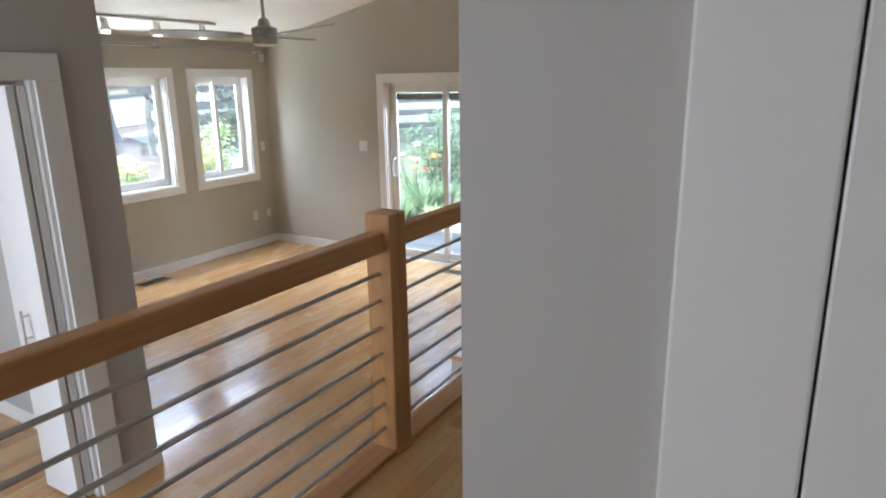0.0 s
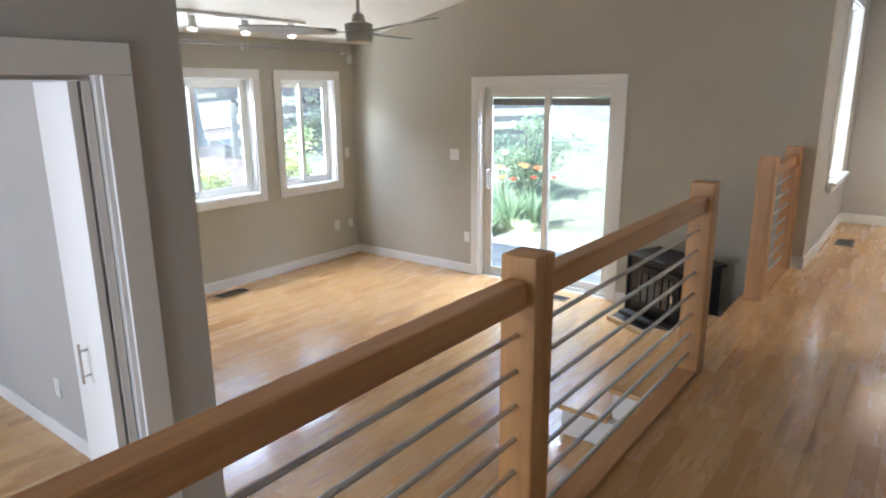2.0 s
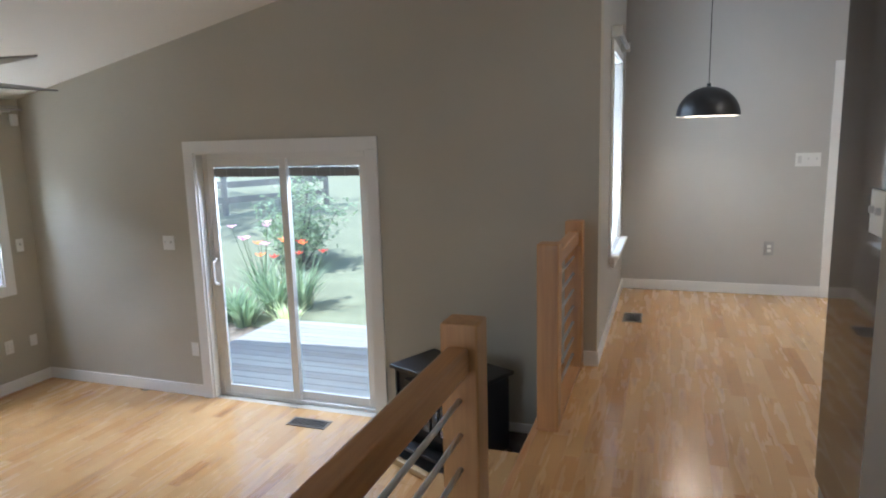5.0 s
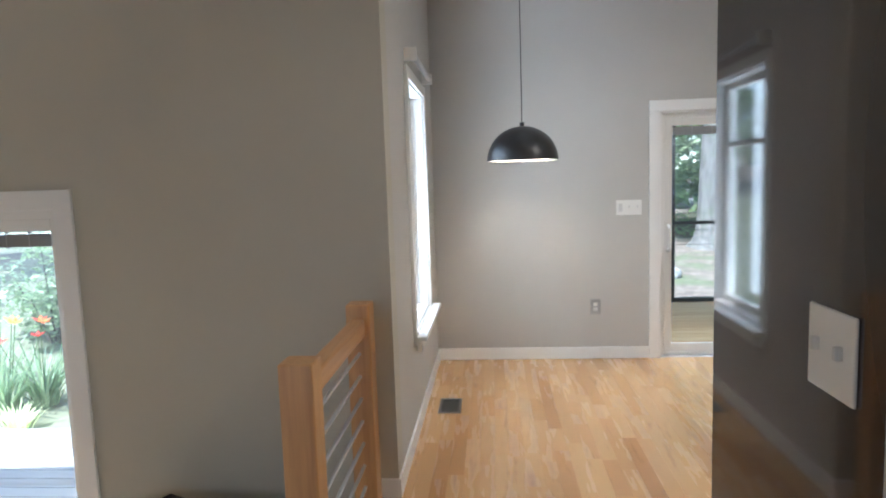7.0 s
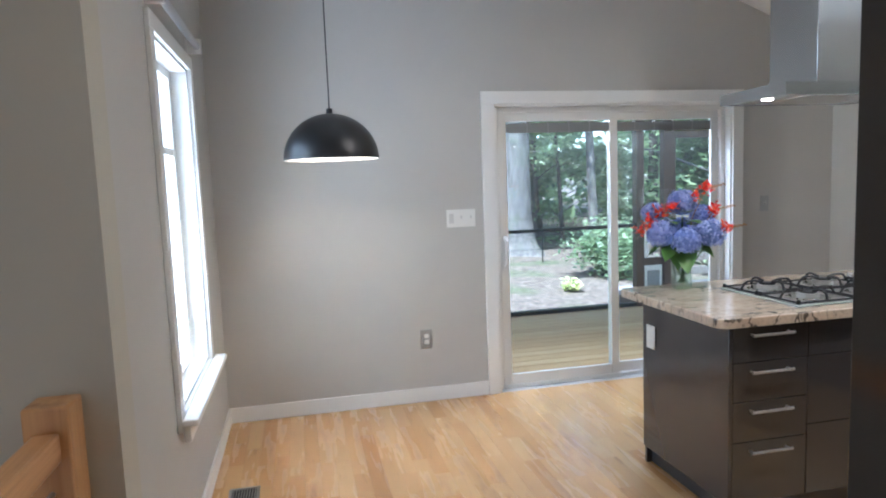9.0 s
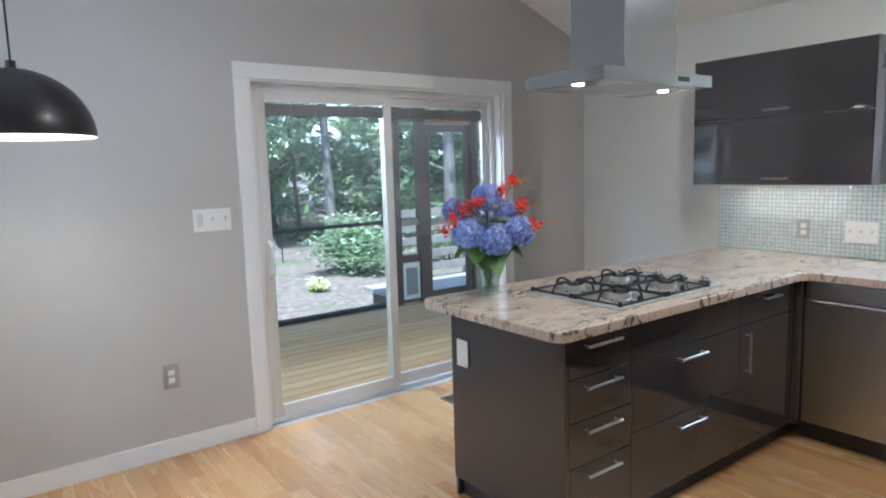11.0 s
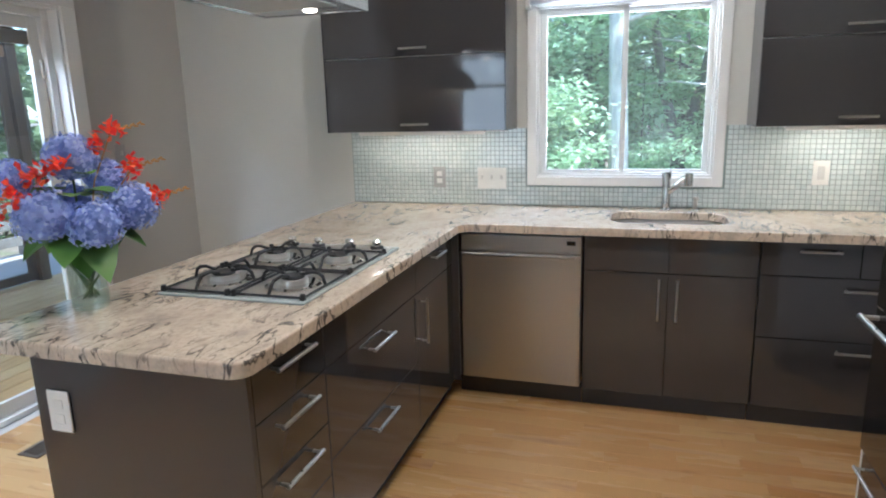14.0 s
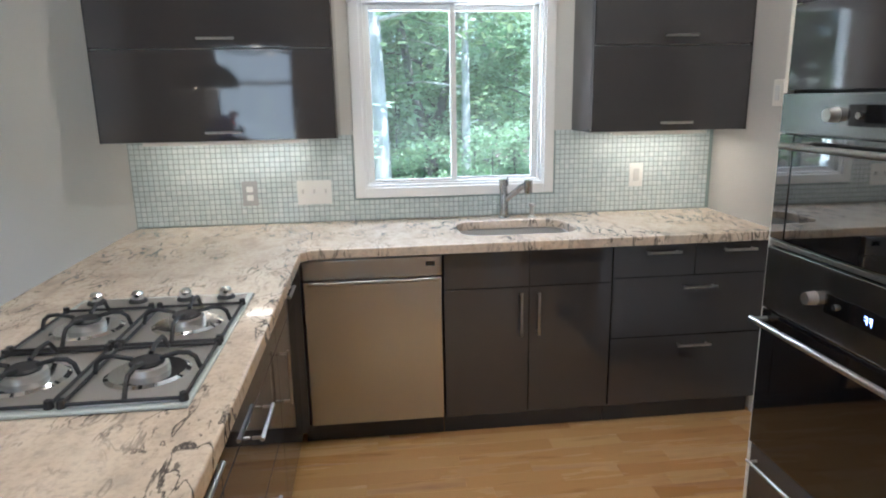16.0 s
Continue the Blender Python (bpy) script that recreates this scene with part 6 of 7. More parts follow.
def make_tree(seed, height, r, first, spread, n_leaf, leaf, material, leafmat, label, flare=1.6, fork=False):
    rr = random.Random(seed)
    top = thing("tree", (0, 0, 0), label, "tree")
    bm = bmesh.new()
    lean = (rr.uniform(-0.03, 0.03), rr.uniform(-0.03, 0.03))
    hs = [0, 0.12, 0.28, 0.5, 0.8, 1.5, 3, 5, 8, height]
    hs = [h for h in hs if h <= height]
    pts = [(lean[0] * h + 0.06 * math.sin(h * 0.7 + seed), lean[1] * h + 0.06 * math.cos(h * 0.6 + seed), h - 0.25) for h in hs]
    radii = [r * (1 - 0.75 * h / height + (flare - 1) * math.exp(-h / 0.32)) for h in hs]
    if fork:
        pts, radii = pts[:6], radii[:6]
        tip = Vector((pts[5][0], pts[5][1], 2.15))
        pts.append(tuple(tip))
        radii.append(r * 0.78)
    trunk_mesh(bm, pts, radii)
    if fork:
        for s in (-1, 1):
            bend = tip + Vector((0.05 * s, 0.34 * s, 1.0))
            rod(bm, tip - Vector((0, -0.04 * s, 0.12)), bend, r * 0.62, r * 0.50, 12)
            rod(bm, bend, bend + Vector((0.2 * s, 0.9 * s, 5.5)), r * 0.50, r * 0.15, 12)
    part("trunk", bm, material, top, "", True)
    centres = []
    bm = bmesh.new()
    k = 15
    for i in range(k):
        h = first + (height - first) * (i + rr.random()) / k
        a = rr.uniform(0, 6.283)
        ln = spread * rr.uniform(0.5, 1.0) * (1 - 0.45 * (h - first) / (height - first))
        b = Vector((lean[0] * h, lean[1] * h, h - 0.3))
        e = b + Vector((math.cos(a) * ln, math.sin(a) * ln, ln * rr.uniform(0.0, 0.45)))
        m = b.lerp(e, 0.5) + Vector((0, 0, 0.15))
        rod(bm, b, m, r * 0.22, r * 0.14, 7)
        rod(bm, m, e, r * 0.14, r * 0.04, 7)
        for s in (0.45, 0.75, 1.0):
            centres.append((b.lerp(e, s) + Vector((rr.gauss(0, 0.25), rr.gauss(0, 0.25), rr.gauss(0, 0.2))), spread * rr.uniform(0.16, 0.30)))
    part("limbs", bm, material, top, "", True)
    v, f = leaves(n_leaf, clumps(rr, centres), leaf, rr)
    from_lists("crown", v, f, leafmat, top, "crown of green leaves")
    return top


def put(ob, x, y, turn=0.0, size=1.0, z=None):
    ob.matrix_basis = Matrix.Translation((x, y, ground_z(x, y) if z is None else z)) @ Matrix.Rotation(turn, 4, "Z") @ Matrix.Scale(size, 4)
    return ob


def again(ob, x, y, turn, size):
    ob2 = copy_thing(ob, Matrix.Translation((x, y, ground_z(x, y))) @ Matrix.Rotation(turn, 4, "Z"))
    ob2.scale = (size, size, size)
    return ob2


rt = random.Random(11)
low = make_tree(1, 9, 0.10, 0.9, 2.4, 2600, (0.12, 0.26), BARKDARK, LEAF, "young broadleaf tree with low leafy branches")
mid = make_tree(2, 13, 0.17, 2.2, 3.2, 3000, (0.14, 0.30), BARK, LEAF, "tall broadleaf woodland tree")
pale = make_tree(3, 14, 0.20, 4.5, 3.2, 2400, (0.14, 0.30), BARKPALE, LEAF, "tall tree with a pale flaking trunk")
oak = make_tree(4, 15, 0.48, 5.0, 4.6, 3400, (0.16, 0.32), BARK, LEAF, "large old tree with a broad grey trunk", 2.7)
far = make_tree(5, 14, 0.20, 0.4, 3.6, 3000, (0.22, 0.5), BARKDARK, LEAFFAR, "distant woodland tree in full leaf")
# seen from the kitchen window
put(pale, 10.83, 7.60, 0.3, 0.85)
again(pale, 12.0, 6.12, 2.0, 0.5)
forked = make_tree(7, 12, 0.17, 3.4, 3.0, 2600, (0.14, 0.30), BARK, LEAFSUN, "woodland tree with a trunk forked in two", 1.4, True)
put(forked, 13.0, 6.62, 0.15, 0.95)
young = make_tree(6, 4.4, 0.03, 0.3, 1.7, 2600, (0.09, 0.20), BARK, LEAFSUN, "young understory tree with leaves coloured pale as if sunlit")
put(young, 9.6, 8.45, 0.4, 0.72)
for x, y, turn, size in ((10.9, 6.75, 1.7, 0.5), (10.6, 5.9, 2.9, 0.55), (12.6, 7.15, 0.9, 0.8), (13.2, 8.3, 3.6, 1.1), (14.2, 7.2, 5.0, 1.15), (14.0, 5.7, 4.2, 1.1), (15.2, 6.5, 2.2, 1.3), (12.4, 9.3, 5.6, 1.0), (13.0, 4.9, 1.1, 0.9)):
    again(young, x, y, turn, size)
again(low, 9.6, 9.2, 0.6, 0.66)
again(low, 10.6, 11.0, 2.6, 0.75)
again(low, 12.0, 4.6, 4.0, 0.75)
again(low, 15.5, 8.6, 1.4, 0.9)
again(low, 16.5, 6.4, 2.4, 0.9)
put(mid, 16.5, 4.2, 0.2)
# seen from the porch door
put(oak, 6.75, 24.8, 0.4, 0.95)
again(pale, 7.55, 26.6, 0.9, 0.7)
again(mid, 13.0, 23.5, 1.9, 1.3)
put(low, 9.5, 28.0, 0.0, 0.9)
again(low, 12.5, 27.0, 2.1, 0.9)
again(low, 5.0, 30.0, 3.1, 0.9)
again(mid, 9.5, 32.0, 1.1, 1.0)
again(mid, 15.6, 29.5, 3.3, 1.0)
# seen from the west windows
# bark colour is lightened to offset the shade on this trunk
shade_tree = make_tree(8, 15, 0.47, 5.0, 4.6, 3000, (0.16, 0.32), BARKLIT, LEAF, "large tree by the drive, its broad trunk coloured lighter against the shade", 1.7)
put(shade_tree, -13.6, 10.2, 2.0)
for a, d0, d1, n in ((-55, 24, 30, 8), (-10, 15, 24, 10), (35, 20, 28, 9), (80, 22, 30, 9), (125, 26, 34, 9), (170, 30, 40, 7)):
    for i in range(n):
        ang = radians(a + 45 * (i + rt.random()) / n)
        d = rt.uniform(d0, d1)
        x, y = 1.5 + d * math.cos(ang), 7 + d * math.sin(ang)
        if i == 0 and a == -55:
            put(far, x, y, 1.0)
        else:
            again(far if i % 3 else mid, x, y, rt.uniform(0, 6.28), rt.uniform(0.8, 1.15))

# far woods all round, too many to count
rr = random.Random(21)


def belt(r):
    a = r.uniform(0, 6.283)
    d = r.uniform(38, 52)
    return (d * math.cos(a), 6 + d * math.sin(a), -0.5 + 15 * r.random() ** 1.1)


v, f = leaves(16000, belt, (1.0, 2.2), rr, 0.8, 1.4)
tagged(from_lists("far_woods", v, f, LEAFFAR), "belt of distant green woods", "woods", "", "stuff")


def thicket(name, a0, a1, d0, d1, top, n, per, size, material, label, seed):
    """Undergrowth and low crowns between two bearings, too dense to count: level sprays of leaves, per leaves a spray."""
    r2 = random.Random(seed)
    verts, faces = [], []
    for _ in range(n // per):
        a, d = radians(r2.uniform(a0, a1)), d0 + (d1 - d0) * r2.random() ** 0.7
        x, y = 1.5 + d * math.cos(a), 7 + d * math.sin(a)
        c = Vector((x, y, ground_z(x, y) + 0.15 + top * r2.random() ** 1.15))
        reach, droop, way = r2.uniform(0.4, 1.2), r2.uniform(0.05, 0.45), r2.uniform(0, 6.283)
        for _ in range(per):
            q = r2.random() ** 0.6
            b = way + r2.gauss(0, 0.75)
            p = c + Vector((math.cos(b) * reach * q, math.sin(b) * reach * q, r2.gauss(0, 0.07) - droop * q * q))
            h = b + r2.gauss(0, 0.8)
            d2 = Vector((math.cos(h), math.sin(h), r2.gauss(-0.25, 0.3))).normalized()
            side = d2.cross(Vector((r2.gauss(0, 0.4), r2.gauss(0, 0.4), 1))).normalized()
            ln = r2.uniform(*size)
            w = side * ln * 0.27
            k = len(verts)
            verts += [p, p + d2 * ln * 0.45 + w, p + d2 * ln, p + d2 * ln * 0.45 - w]
            faces.append((k, k + 1, k + 2, k + 3))
    return tagged(from_lists(name, verts, faces, material), label, "woods", "", "stuff")


thicket("undergrowth", 48, 92, 21, 34, 11.0, 42000, 60, (0.13, 0.30), LEAF, "dense shaded green undergrowth beyond the porch", 51)
# the brightness of these sprays is in their leaf colour
thicket("undergrowth", 6, 17, 7.6, 9.0, 2.6, 1300, 50, (0.09, 0.17), LEAFPALE, "sprays of leaves near the kitchen window, coloured pale as if sunlit", 53)
thicket("undergrowth", -30, 26, 11.0, 21, 9.0, 42000, 60, (0.11, 0.24), LEAFPALE, "dense green undergrowth behind the house, coloured pale as if sunlit", 52)


def shrub(name, x, y, rx, rz, n, leaf, material, label, seed):
    r2 = random.Random(seed)
    top = thing(name, (x, y, ground_z(x, y)), label, "shrub")
    bm = bmesh.new()
    centres = []
    for i in range(11):
        a, h = r2.uniform(0, 6.28), r2.uniform(0.35, 1.0)
        rad = rx * r2.uniform(0.2, 0.85) * math.sqrt(max(0.1, 1 - (h - 0.3) ** 2))
        e = Vector((x + rad * math.cos(a), y + rad * math.sin(a), ground_z(x, y) + rz * h))
        rod(bm, (x + 0.03 * math.cos(a), y + 0.03 * math.sin(a), ground_z(x, y) - 0.1), e, 0.018, 0.006, 6)
        centres.append((e, rx * r2.uniform(0.28, 0.42)))
        centres.append((e.lerp(Vector((x, y, ground_z(x, y))), 0.4), rx * 0.38))
    part("branches", bm, BARKDARK, top)
    v, f = leaves(n, clumps(r2, centres), leaf, r2)
    from_lists("foliage", v, f, material, top)
    return top


shrub("shrub", 7.25, 19.9, 1.35, 1.15, 2600, (0.10, 0.20), SHRUB, "broad green rhododendron bush on mulch", 1)
shrub("shrub", 10.4, 20.0, 1.6, 1.3, 2000, (0.10, 0.20), SHRUB, "broad green rhododendron bush on mulch", 2)
shrub("shrub", 5.5, 18.1, 0.26, 0.28, 160, (0.08, 0.16), LIME, "small pale green plant on mulch", 3)
shrub("shrub", -6.2, 13.2, 0.95, 1.6, 2400, (0.06, 0.13), SHRUB, "loose green garden shrub", 4)
shrub("shrub", -9.2, 9.75, 0.70, 0.95, 1000, (0.08, 0.16), LIME, "yellow-green shrub by the house", 5)
shrub("shrub", -9.3, 8.0, 0.5, 0.6, 600, (0.08, 0.16), LIME, "yellow-green shrub by the house", 6)
shrub("shrub", -8.6, 7.2, 0.7, 0.45, 1200, (0.06, 0.12), SHRUB, "low green ground cover", 7)
shrub("shrub", -7.9, 6.2, 0.7, 0.4, 1100, (0.06, 0.12), SHRUB, "low green ground cover", 8)
shrub("shrub", -10.8, 11.4, 0.8, 1.3, 2000, (0.06, 0.12), SHRUB, "dark green conifer bush", 9)
shrub("shrub", -17.2, 11.0, 1.1, 1.2, 1500, (0.10, 0.2), LIME, "sunlit shrub across the drive", 10)
shrub("shrub", -8.6, 23.3, 1.5, 1.7, 2200, (0.15, 0.3), SHRUB, "leafy bush at the back fence", 12)


def blade_plant(name, x, y, n, ln, material, label, seed, width=0.016, flowers=None, fm=None):
    r2 = random.Random(seed)
    z = ground_z(x, y)
    top = thing(name, (x, y, z), label, "plant")
    verts, faces = [], []
    for _ in range(n):
        a, out = r2.uniform(0, 6.283), r2.uniform(0.25, 0.8)
        L = ln * r2.uniform(0.7, 1.1)
        d = Vector((math.cos(a), math.sin(a), 0))
        s = Vector((-d.y, d.x, 0)) * width
        b = Vector((x, y, z)) + d * r2.uniform(0, 0.12)
        prev = None
        for i in range(5):
            t = i / 4
            c = b + d * L * out * t ** 1.4 + Vector((0, 0, L * (t - 0.55 * out * t * t)))
            w = s * (1 - t) ** 0.6
            k = len(verts)
            verts += [c - w, c + w]
            if prev is not None:
                faces.append((prev, prev + 1, k + 1, k))
            prev = k
    from_lists("leaves", verts, faces, material, top)
    if flowers:
        for _ in range(flowers):
            a, rad = r2.uniform(0, 6.283), r2.uniform(0.05, 0.45)
            c = Vector((x + rad * math.cos(a), y + rad * math.sin(a), z + ln * r2.uniform(0.85, 1.2)))
            bm = bmesh.new()
            tube(bm, [(x + 0.2 * rad * math.cos(a), y + 0.2 * rad * math.sin(a), z), c], 0.004, 5)
            st = part("stalk", bm, STEM, top)
            vs, fs = [], []
            for k in range(6):
                b = k * math.pi / 3
                d = Vector((math.cos(b), math.sin(b), 0.55))
                s = Vector((-d.y, d.x, 0)) * 0.022
                q = len(vs)
                vs += [c, c + d * 0.045 - s, c + d * 0.085, c + d * 0.045 + s]
                fs.append((q, q + 1, q + 2, q + 3))
            from_lists("blossom", vs, fs, fm, st)
    return top


blade_plant("day_lily", -5.05, 10.75, 110, 0.95, BLADE, "clump of orange day lilies by the deck", 31, 0.016, 5, ORANGE)
blade_plant("day_lily", -4.8, 11.0, 90, 0.9, BLADE, "clump of orange day lilies by the deck", 32, 0.016, 4, RED)
blade_plant("coneflower", -5.75, 11.5, 60, 0.9, BLADE, "pink coneflowers in the bed", 33, 0.012, 9, PINK)
blade_plant("iris_clump", -5.45, 10.35, 90, 0.62, BLADE, "blue-green strappy clump beside the deck", 34, 0.02)
blade_plant("variegated_grass", -4.62, 10.35, 70, 0.42, PALE, "pale striped ornamental grass", 35, 0.014)
blade_plant("iris_clump", -5.2, 10.25, 90, 0.6, BLADE, "blue-green strappy clump beside the deck", 36, 0.02)


def rail_fence(x0, y0, x1, y1, n, material, label):
    top = thing("rail_fence", (x0, y0, ground_z(x0, y0)), label, "fence")
    a, b = Vector((x0, y0, 0)), Vector((x1, y1, 0))
    pts = [a.lerp(b, i / n) for i in range(n + 1)]
    for p in pts:
        g = ground_z(p.x, p.y)
        bm = bmesh.new()
        rod(bm, (p.x, p.y, g - 0.2), (p.x, p.y, g + 1.15), 0.07, 0.065, 8)
        part("post", bm, material, top)
    for p, q in zip(pts, pts[1:]):
        for h in (0.35, 0.68, 1.0):
            bm = bmesh.new()
            m = Matrix.Translation(((p.x + q.x) / 2, (p.y + q.y) / 2, (ground_z(p.x, p.y) + ground_z(q.x, q.y)) / 2 + h)) @ (q - p).to_track_quat("X", "Z").to_matrix().to_4x4()
            L = (q - p).length / 2
            box(bm, -L, L, -0.02, 0.02, -0.07, 0.07, 0.0, m)
            part("rail", bm, material, top)


rail_fence(-11.2, 10.0, -8.0, 17.5, 3, FENCEW, "weathered grey three-rail fence at the lawn's edge")
bm = bmesh.new()
box(bm, -10.6, -7.2, 21.6, 21.9, ground_z(-9, 21.7) - 0.2, ground_z(-9, 21.7) + 0.42, 0.04)
tagged(part("retaining_wall", bm, STONE, None, "", True), "low grey stone retaining wall behind the lawn", "garden wall")

# wire fence in the woods, and stones
fence = thing("wire_fence", (4, 23, -0.8), "dark wire fence at the wood's edge", "fence")
for i in range(7):
    x = -1 + i * 1.9
    g = ground_z(x, 22.5)
    bm = bmesh.new()
    rod(bm, (x, 22.5, g - 0.1), (x, 22.5, g + 1.3), 0.018, None, 8)
    part("post", bm, BLACK, fence)
for h in (0.4, 0.8, 1.25):
    bm = bmesh.new()
    rod(bm, (-1, 22.5, ground_z(3, 22.5) + h), (10.4, 22.5, ground_z(8, 22.5) + h), 0.006, None, 6)
    part("rail", bm, BLACK, fence)
for i, (x, y, s) in enumerate(((3.4, 18.9, 0.22), (4.0, 19.2, 0.18), (2.9, 19.1, 0.15))):
    bm = bmesh.new()
    bmesh.ops.create_icosphere(bm, subdivisions=3, radius=s, matrix=Matrix.Translation((x, y, ground_z(x, y) + s * 0.3)))
    for v in bm.verts:
        v.co += Vector((1, 1, 0.7)) * 0.25 * s * noise.noise(v.co * 3 / s * 0.3)
    tagged(part("garden_stone", bm, STONE, None, "", True), "rough grey garden stone on mulch", "stone", "garden stones")

# parked car on the drive
car = thing("parked_car", (-19.5, 18.0, ground_z(-19.5, 18) + 0.05), "dark parked car on the sunlit drive", "car")
CM = Matrix.Translation((-19.5, 18.0, ground_z(-19.5, 18) + 0.06)) @ Matrix.Rotation(radians(70), 4, "Z")
bm = bmesh.new()
side = [(-2.2, 0.35), (-2.2, 0.75), (-1.9, 0.92), (-1.0, 1.0), (-0.45, 1.42), (1.0, 1.45), (1.75, 1.02), (2.15, 0.9), (2.2, 0.4)]
lo = [bm.verts.new((x, -0.85, z)) for x, z in side]
hi = [bm.verts.new((x, 0.85, z)) for x, z in side]
bm.faces.new(lo)
bm.faces.new(hi[::-1])
for i in range(len(side)):
    j = (i + 1) % len(side)
    bm.faces.new((lo[i], hi[i], hi[j], lo[j]))
bmesh.ops.bevel(bm, geom=list(bm.edges), offset=0.06, segments=2, affect="EDGES")
bmesh.ops.transform(bm, matrix=CM, verts=bm.verts)
part("body", bm, CARPAINT, car, "", True)
for sy in (-0.862, 0.85):
    bm = bmesh.new()
    vs = [bm.verts.new((x, sy + t, z)) for t in (0, 0.012) for x, z in ((-0.85, 1.02), (-0.40, 1.34), (0.95, 1.36), (1.5, 1.04))]
    bm.faces.new(vs[:4])
    bm.faces.new(vs[4:])
    for i in range(4):
        bm.faces.new((vs[i], vs[(i + 1) % 4], vs[4 + (i + 1) % 4], vs[4 + i]))
    bmesh.ops.transform(bm, matrix=CM, verts=bm.verts)
    part("side_window", bm, BLACKGLASS, car)
for wx in (-1.35, 1.35):
    for wy in (-0.8, 0.8):
        bm = bmesh.new()
        rod(bm, CM @ Vector((wx, wy - 0.1, 0.33)), CM @ Vector((wx, wy + 0.1, 0.33)), 0.33, None, 24)
        w = part("wheel", bm, RUBBER, car, "", True)
        bm = bmesh.new()
        rod(bm, CM @ Vector((wx, wy - 0.11, 0.33)), CM @ Vector((wx, wy + 0.11, 0.33)), 0.19, None, 20)
        part("rim", bm, STEEL, w, "", True)

# neighbouring house across the drive
nb = thing("neighbour_house", (-30, 8, -0.5), "low tan house across the drive with a dark roof", "house")
gz = ground_z(-30, 8)
boxpart("wall", (-36, -29.5, 4, 13, gz - 0.3, gz + 2.7), SIDING, nb)
bm = bmesh.new()
vs = [bm.verts.new(p) for p in ((-37, 3.4, gz + 2.7), (-28.8, 3.4, gz + 2.7), (-28.8, 13.6, gz + 2.7), (-37, 13.6, gz + 2.7), (-33, 3.4, gz + 4.8), (-33, 13.6, gz + 4.8))]
for f in ((0, 1, 4), (1, 2, 5, 4), (2, 3, 5), (3, 0, 4, 5), (0, 3, 2, 1)):
    bm.faces.new([vs[i] for i in f])
part("roof", bm, ROOFM, nb)
for y in (5.2, 8.0, 10.8):
    win = boxpart("window", (-29.52, -29.46, y, y + 1.1, gz + 0.9, gz + 2.1), TRIM, nb)
    boxpart("pane", (-29.46, -29.44, y + 0.1, y + 1.0, gz + 1.0, gz + 2.0), BLACKGLASS, win)

# ---- floor boards and wall tiles, piece by piece ----
PW = 0.0826
plank_meshes = {}


def plank_mesh(length):
    key = round(length, 2)
    if key not in plank_meshes:
        L, w, c = key / 2 - 0.0001, PW / 2 - 0.0001, 0.0003
        v = [(-w, -L, -0.018), (w, -L, -0.018), (w, L, -0.018), (-w, L, -0.018), (-w, -L, -c), (w, -L, -c), (w, L, -c), (-w, L, -c), (-w + c, -L + c, 0), (w - c, -L + c, 0), (w - c, L - c, 0), (-w + c, L - c, 0)]
        f = [(0, 1, 5, 4), (1, 2, 6, 5), (2, 3, 7, 6), (3, 0, 4, 7), (4, 5, 9, 8), (5, 6, 10, 9), (6, 7, 11, 10), (7, 4, 8, 11), (8, 9, 10, 11)]
        me = bpy.data.meshes.new("plank")
        me.from_pydata(v, [], f)
        me.materials.append(FLOOR)
        plank_meshes[key] = me
    return plank_meshes[key]


def lay(parent, x0, x1, y_range, z, near, seed):
    """Boards along y; near(x, y) says which are objects of their own, the rest are one mesh."""
    r2 = random.Random(seed)
    singles, rest = [], []
    n = int((x1 - x0) / PW)
    for i in range(n + 1):
        xa = x0 + i * PW
        if xa + 0.01 > x1:
            break
        cx = xa + PW / 2
        a, b = y_range(cx)
        y = a - r2.uniform(0, 0.6)
        while y < b:
            L = round(r2.choice((0.25, 0.32, 0.4, 0.5, 0.6, 0.72, 0.85, 1.05)), 2)
            ya, yb = max(y, a), min(y + L, b)
            if yb - ya > 0.06:
                (singles if near(cx, (ya + yb) / 2) and len(singles) < 300 else rest).append((cx, ya, yb))
            y += L
    for cx, ya, yb in singles:
        L = round(yb - ya, 2)
        ob = new("plank", plank_mesh(L))
        ob.parent = parent
        ob.location = (cx, ya + L / 2 + (yb - ya - L) / 2, z)
    verts, faces = [], []
    for cx, ya, yb in rest:
        L, w, c = (yb - ya) / 2 - 0.0001, PW / 2 - 0.0001, 0.0003
        my = (ya + yb) / 2
        k = len(verts)
        verts += [(cx - w, my - L, z - 0.012), (cx + w, my - L, z - 0.012), (cx + w, my + L, z - 0.012), (cx - w, my + L, z - 0.012), (cx - w, my - L, z - c), (cx + w, my - L, z - c), (cx + w, my + L, z - c), (cx - w, my + L, z - c), (cx - w + c, my - L + c, z), (cx + w - c, my - L + c, z), (cx + w - c, my + L - c, z), (cx - w + c, my + L - c, z)]
        faces += [tuple(k + q for q in t) for t in ((0, 1, 5, 4), (1, 2, 6, 5), (2, 3, 7, 6), (3, 0, 4, 7), (4, 5, 9, 8), (5, 6, 10, 9), (6, 7, 11, 10), (7, 4, 8, 11), (8, 9, 10, 11))]
    ob = from_lists("planks", verts, faces, FLOOR, parent)
    ob["kind"] = "stuff"


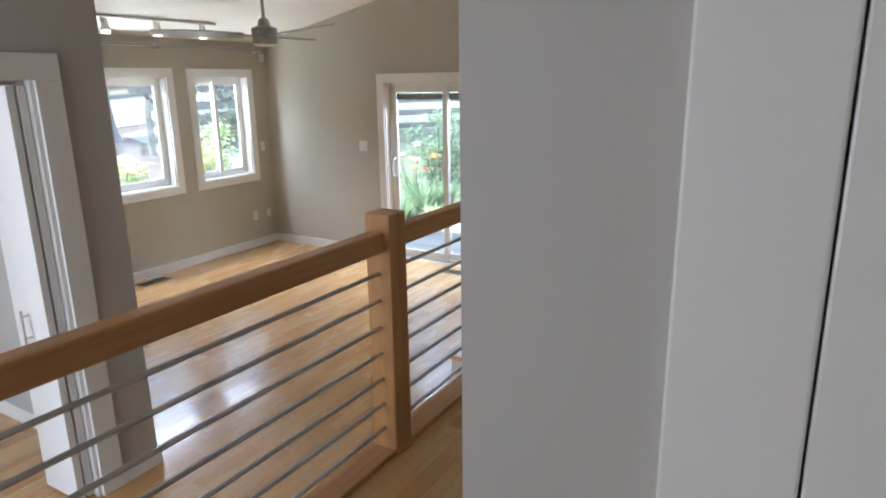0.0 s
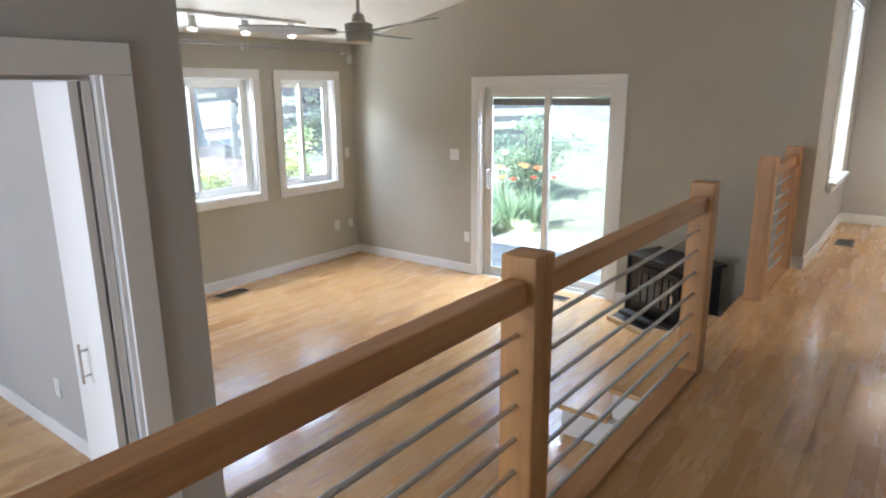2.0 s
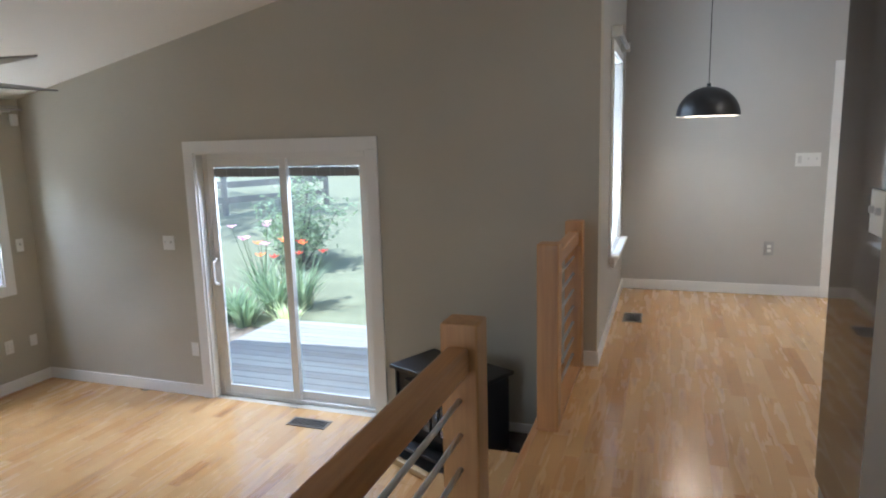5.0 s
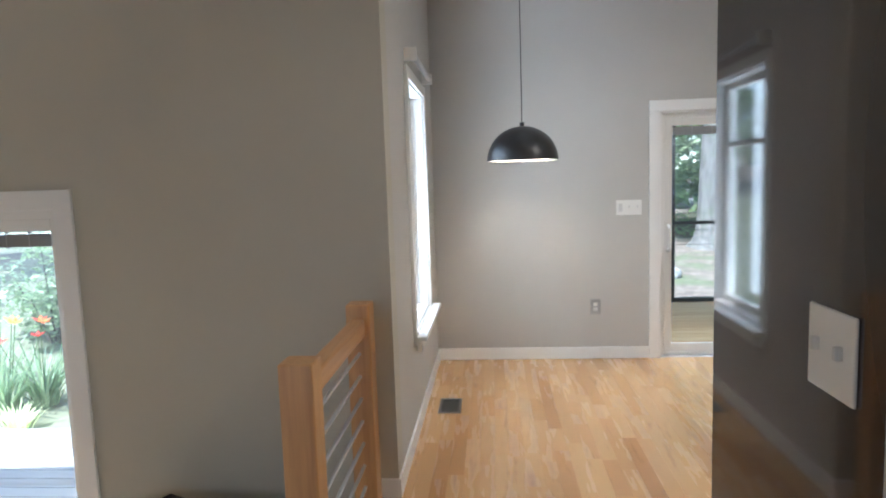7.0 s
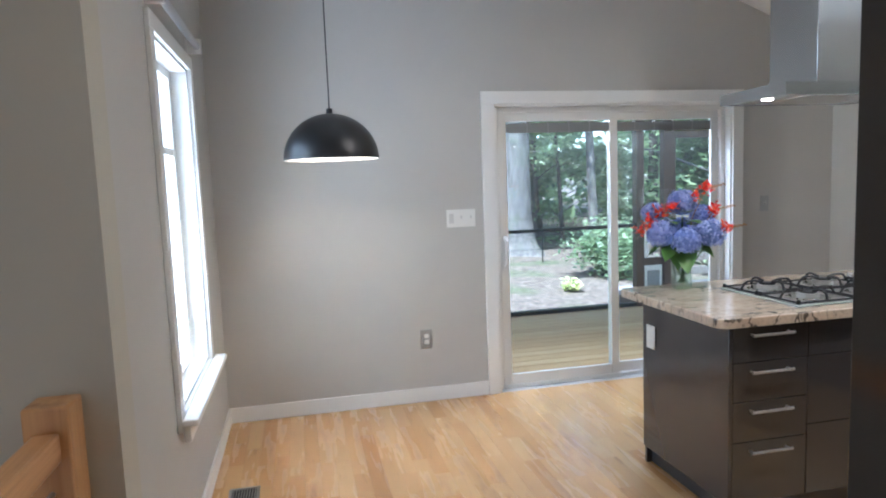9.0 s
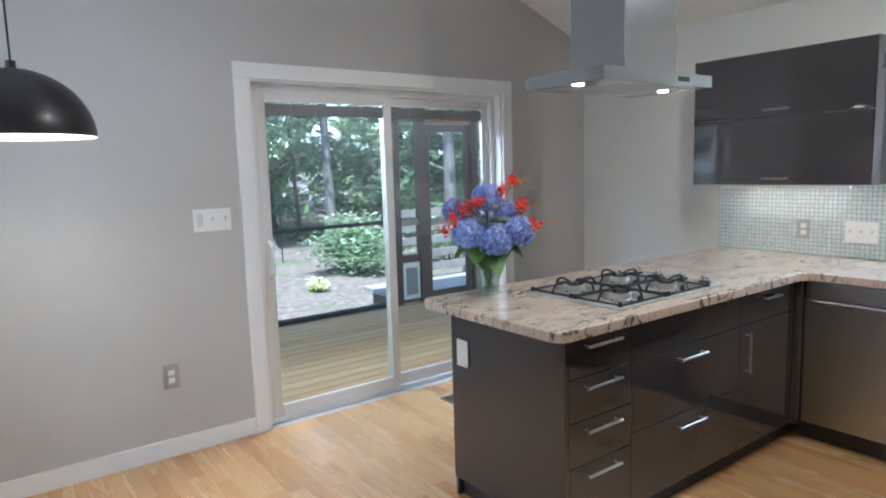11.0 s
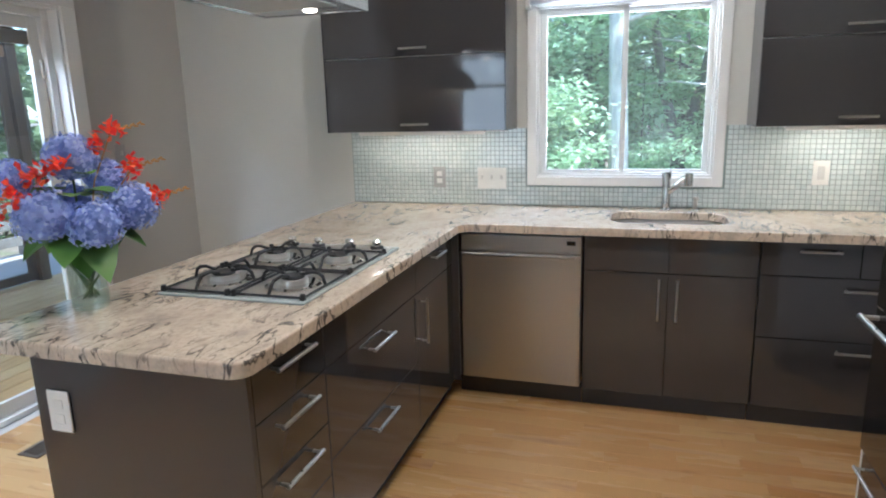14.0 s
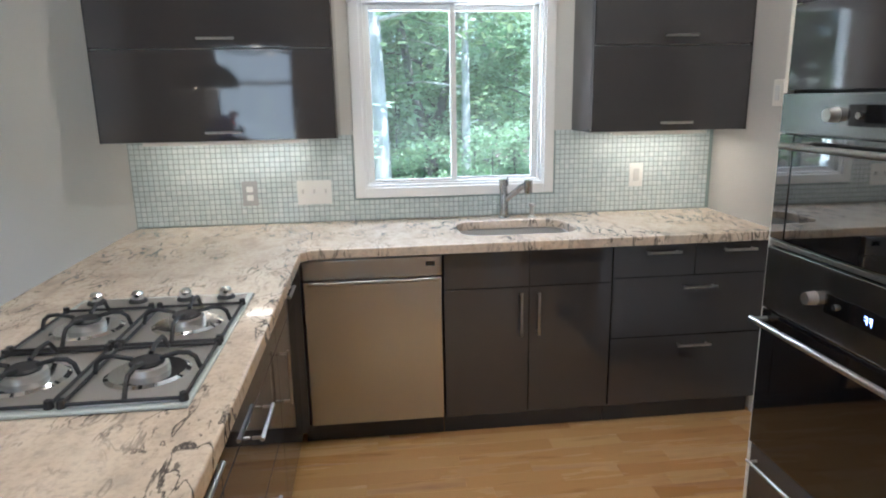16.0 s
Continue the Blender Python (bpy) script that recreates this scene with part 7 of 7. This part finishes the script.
lay(floor_up, -0.66, XK, lambda x: (Y0, YP - 0.001 if x < XD else YB - 0.001), 0.0, lambda x, y: x < 0.6 and y > 3.0, 41)
lay(floor_low, XL, -0.70, lambda x: (Y0, YP - 0.001), ZL, lambda x, y: x > -3.4 and y > 3.4, 42)

# glass mosaic behind the worktop
splash = thing("backsplash", (XK, 7.4, ZC1), "pale green glass mosaic backsplash", "backsplash", "", "structure")
for a, b, hi in ((YK + 0.001, KW[0] - 0.051, 1.352), (KW[0] - 0.051, KW[1] + 0.051, KW[2] - 0.051), (KW[1] + 0.051, 8.888, 1.352)):
    boxpart("grout_bed", (XK - 0.0045, XK - 0.0008, a, b, ZC1 + 0.001, hi), GROUT, splash)
TP = 0.0254
tw = TP / 2 - 0.0014
c = 0.0015
tv = [(0, -tw, -tw), (0, tw, -tw), (0, tw, tw), (0, -tw, tw), (-0.003, -tw + c, -tw + c), (-0.003, tw - c, -tw + c), (-0.003, tw - c, tw - c), (-0.003, -tw + c, tw - c)]
tf = [(0, 1, 5, 4), (1, 2, 6, 5), (2, 3, 7, 6), (3, 0, 4, 7), (4, 5, 6, 7)]
tile_me = bpy.data.meshes.new("tile")
tile_me.from_pydata(tv, [], tf)
tile_me.materials.append(TILE)
verts, faces, count = [], [], 0
ny, nz = int((8.888 - YK) / TP), int((1.352 - ZC1) / TP)
for i in range(ny):
    y = 8.886 - (i + 0.5) * TP
    for k in range(nz):
        z = ZC1 + 0.004 + (k + 0.5) * TP
        if KW[0] - 0.05 - tw < y < KW[1] + 0.05 + tw and z > KW[2] - 0.05 - tw:
            continue
        if y > 8.2 and count < 300:
            ob = new("tile", tile_me)
            ob.parent = splash
            ob.matrix_parent_inverse = splash.matrix_basis.inverted()
            ob.location = (XK - 0.0045, y, z)
            count += 1
        else:
            q = len(verts)
            verts += [(XK - 0.0045 + a, y + b, z + d) for a, b, d in tv]
            faces += [tuple(q + j for j in t) for t in tf]
ob = from_lists("tiles", verts, faces, TILE, splash)
ob["kind"] = "stuff"
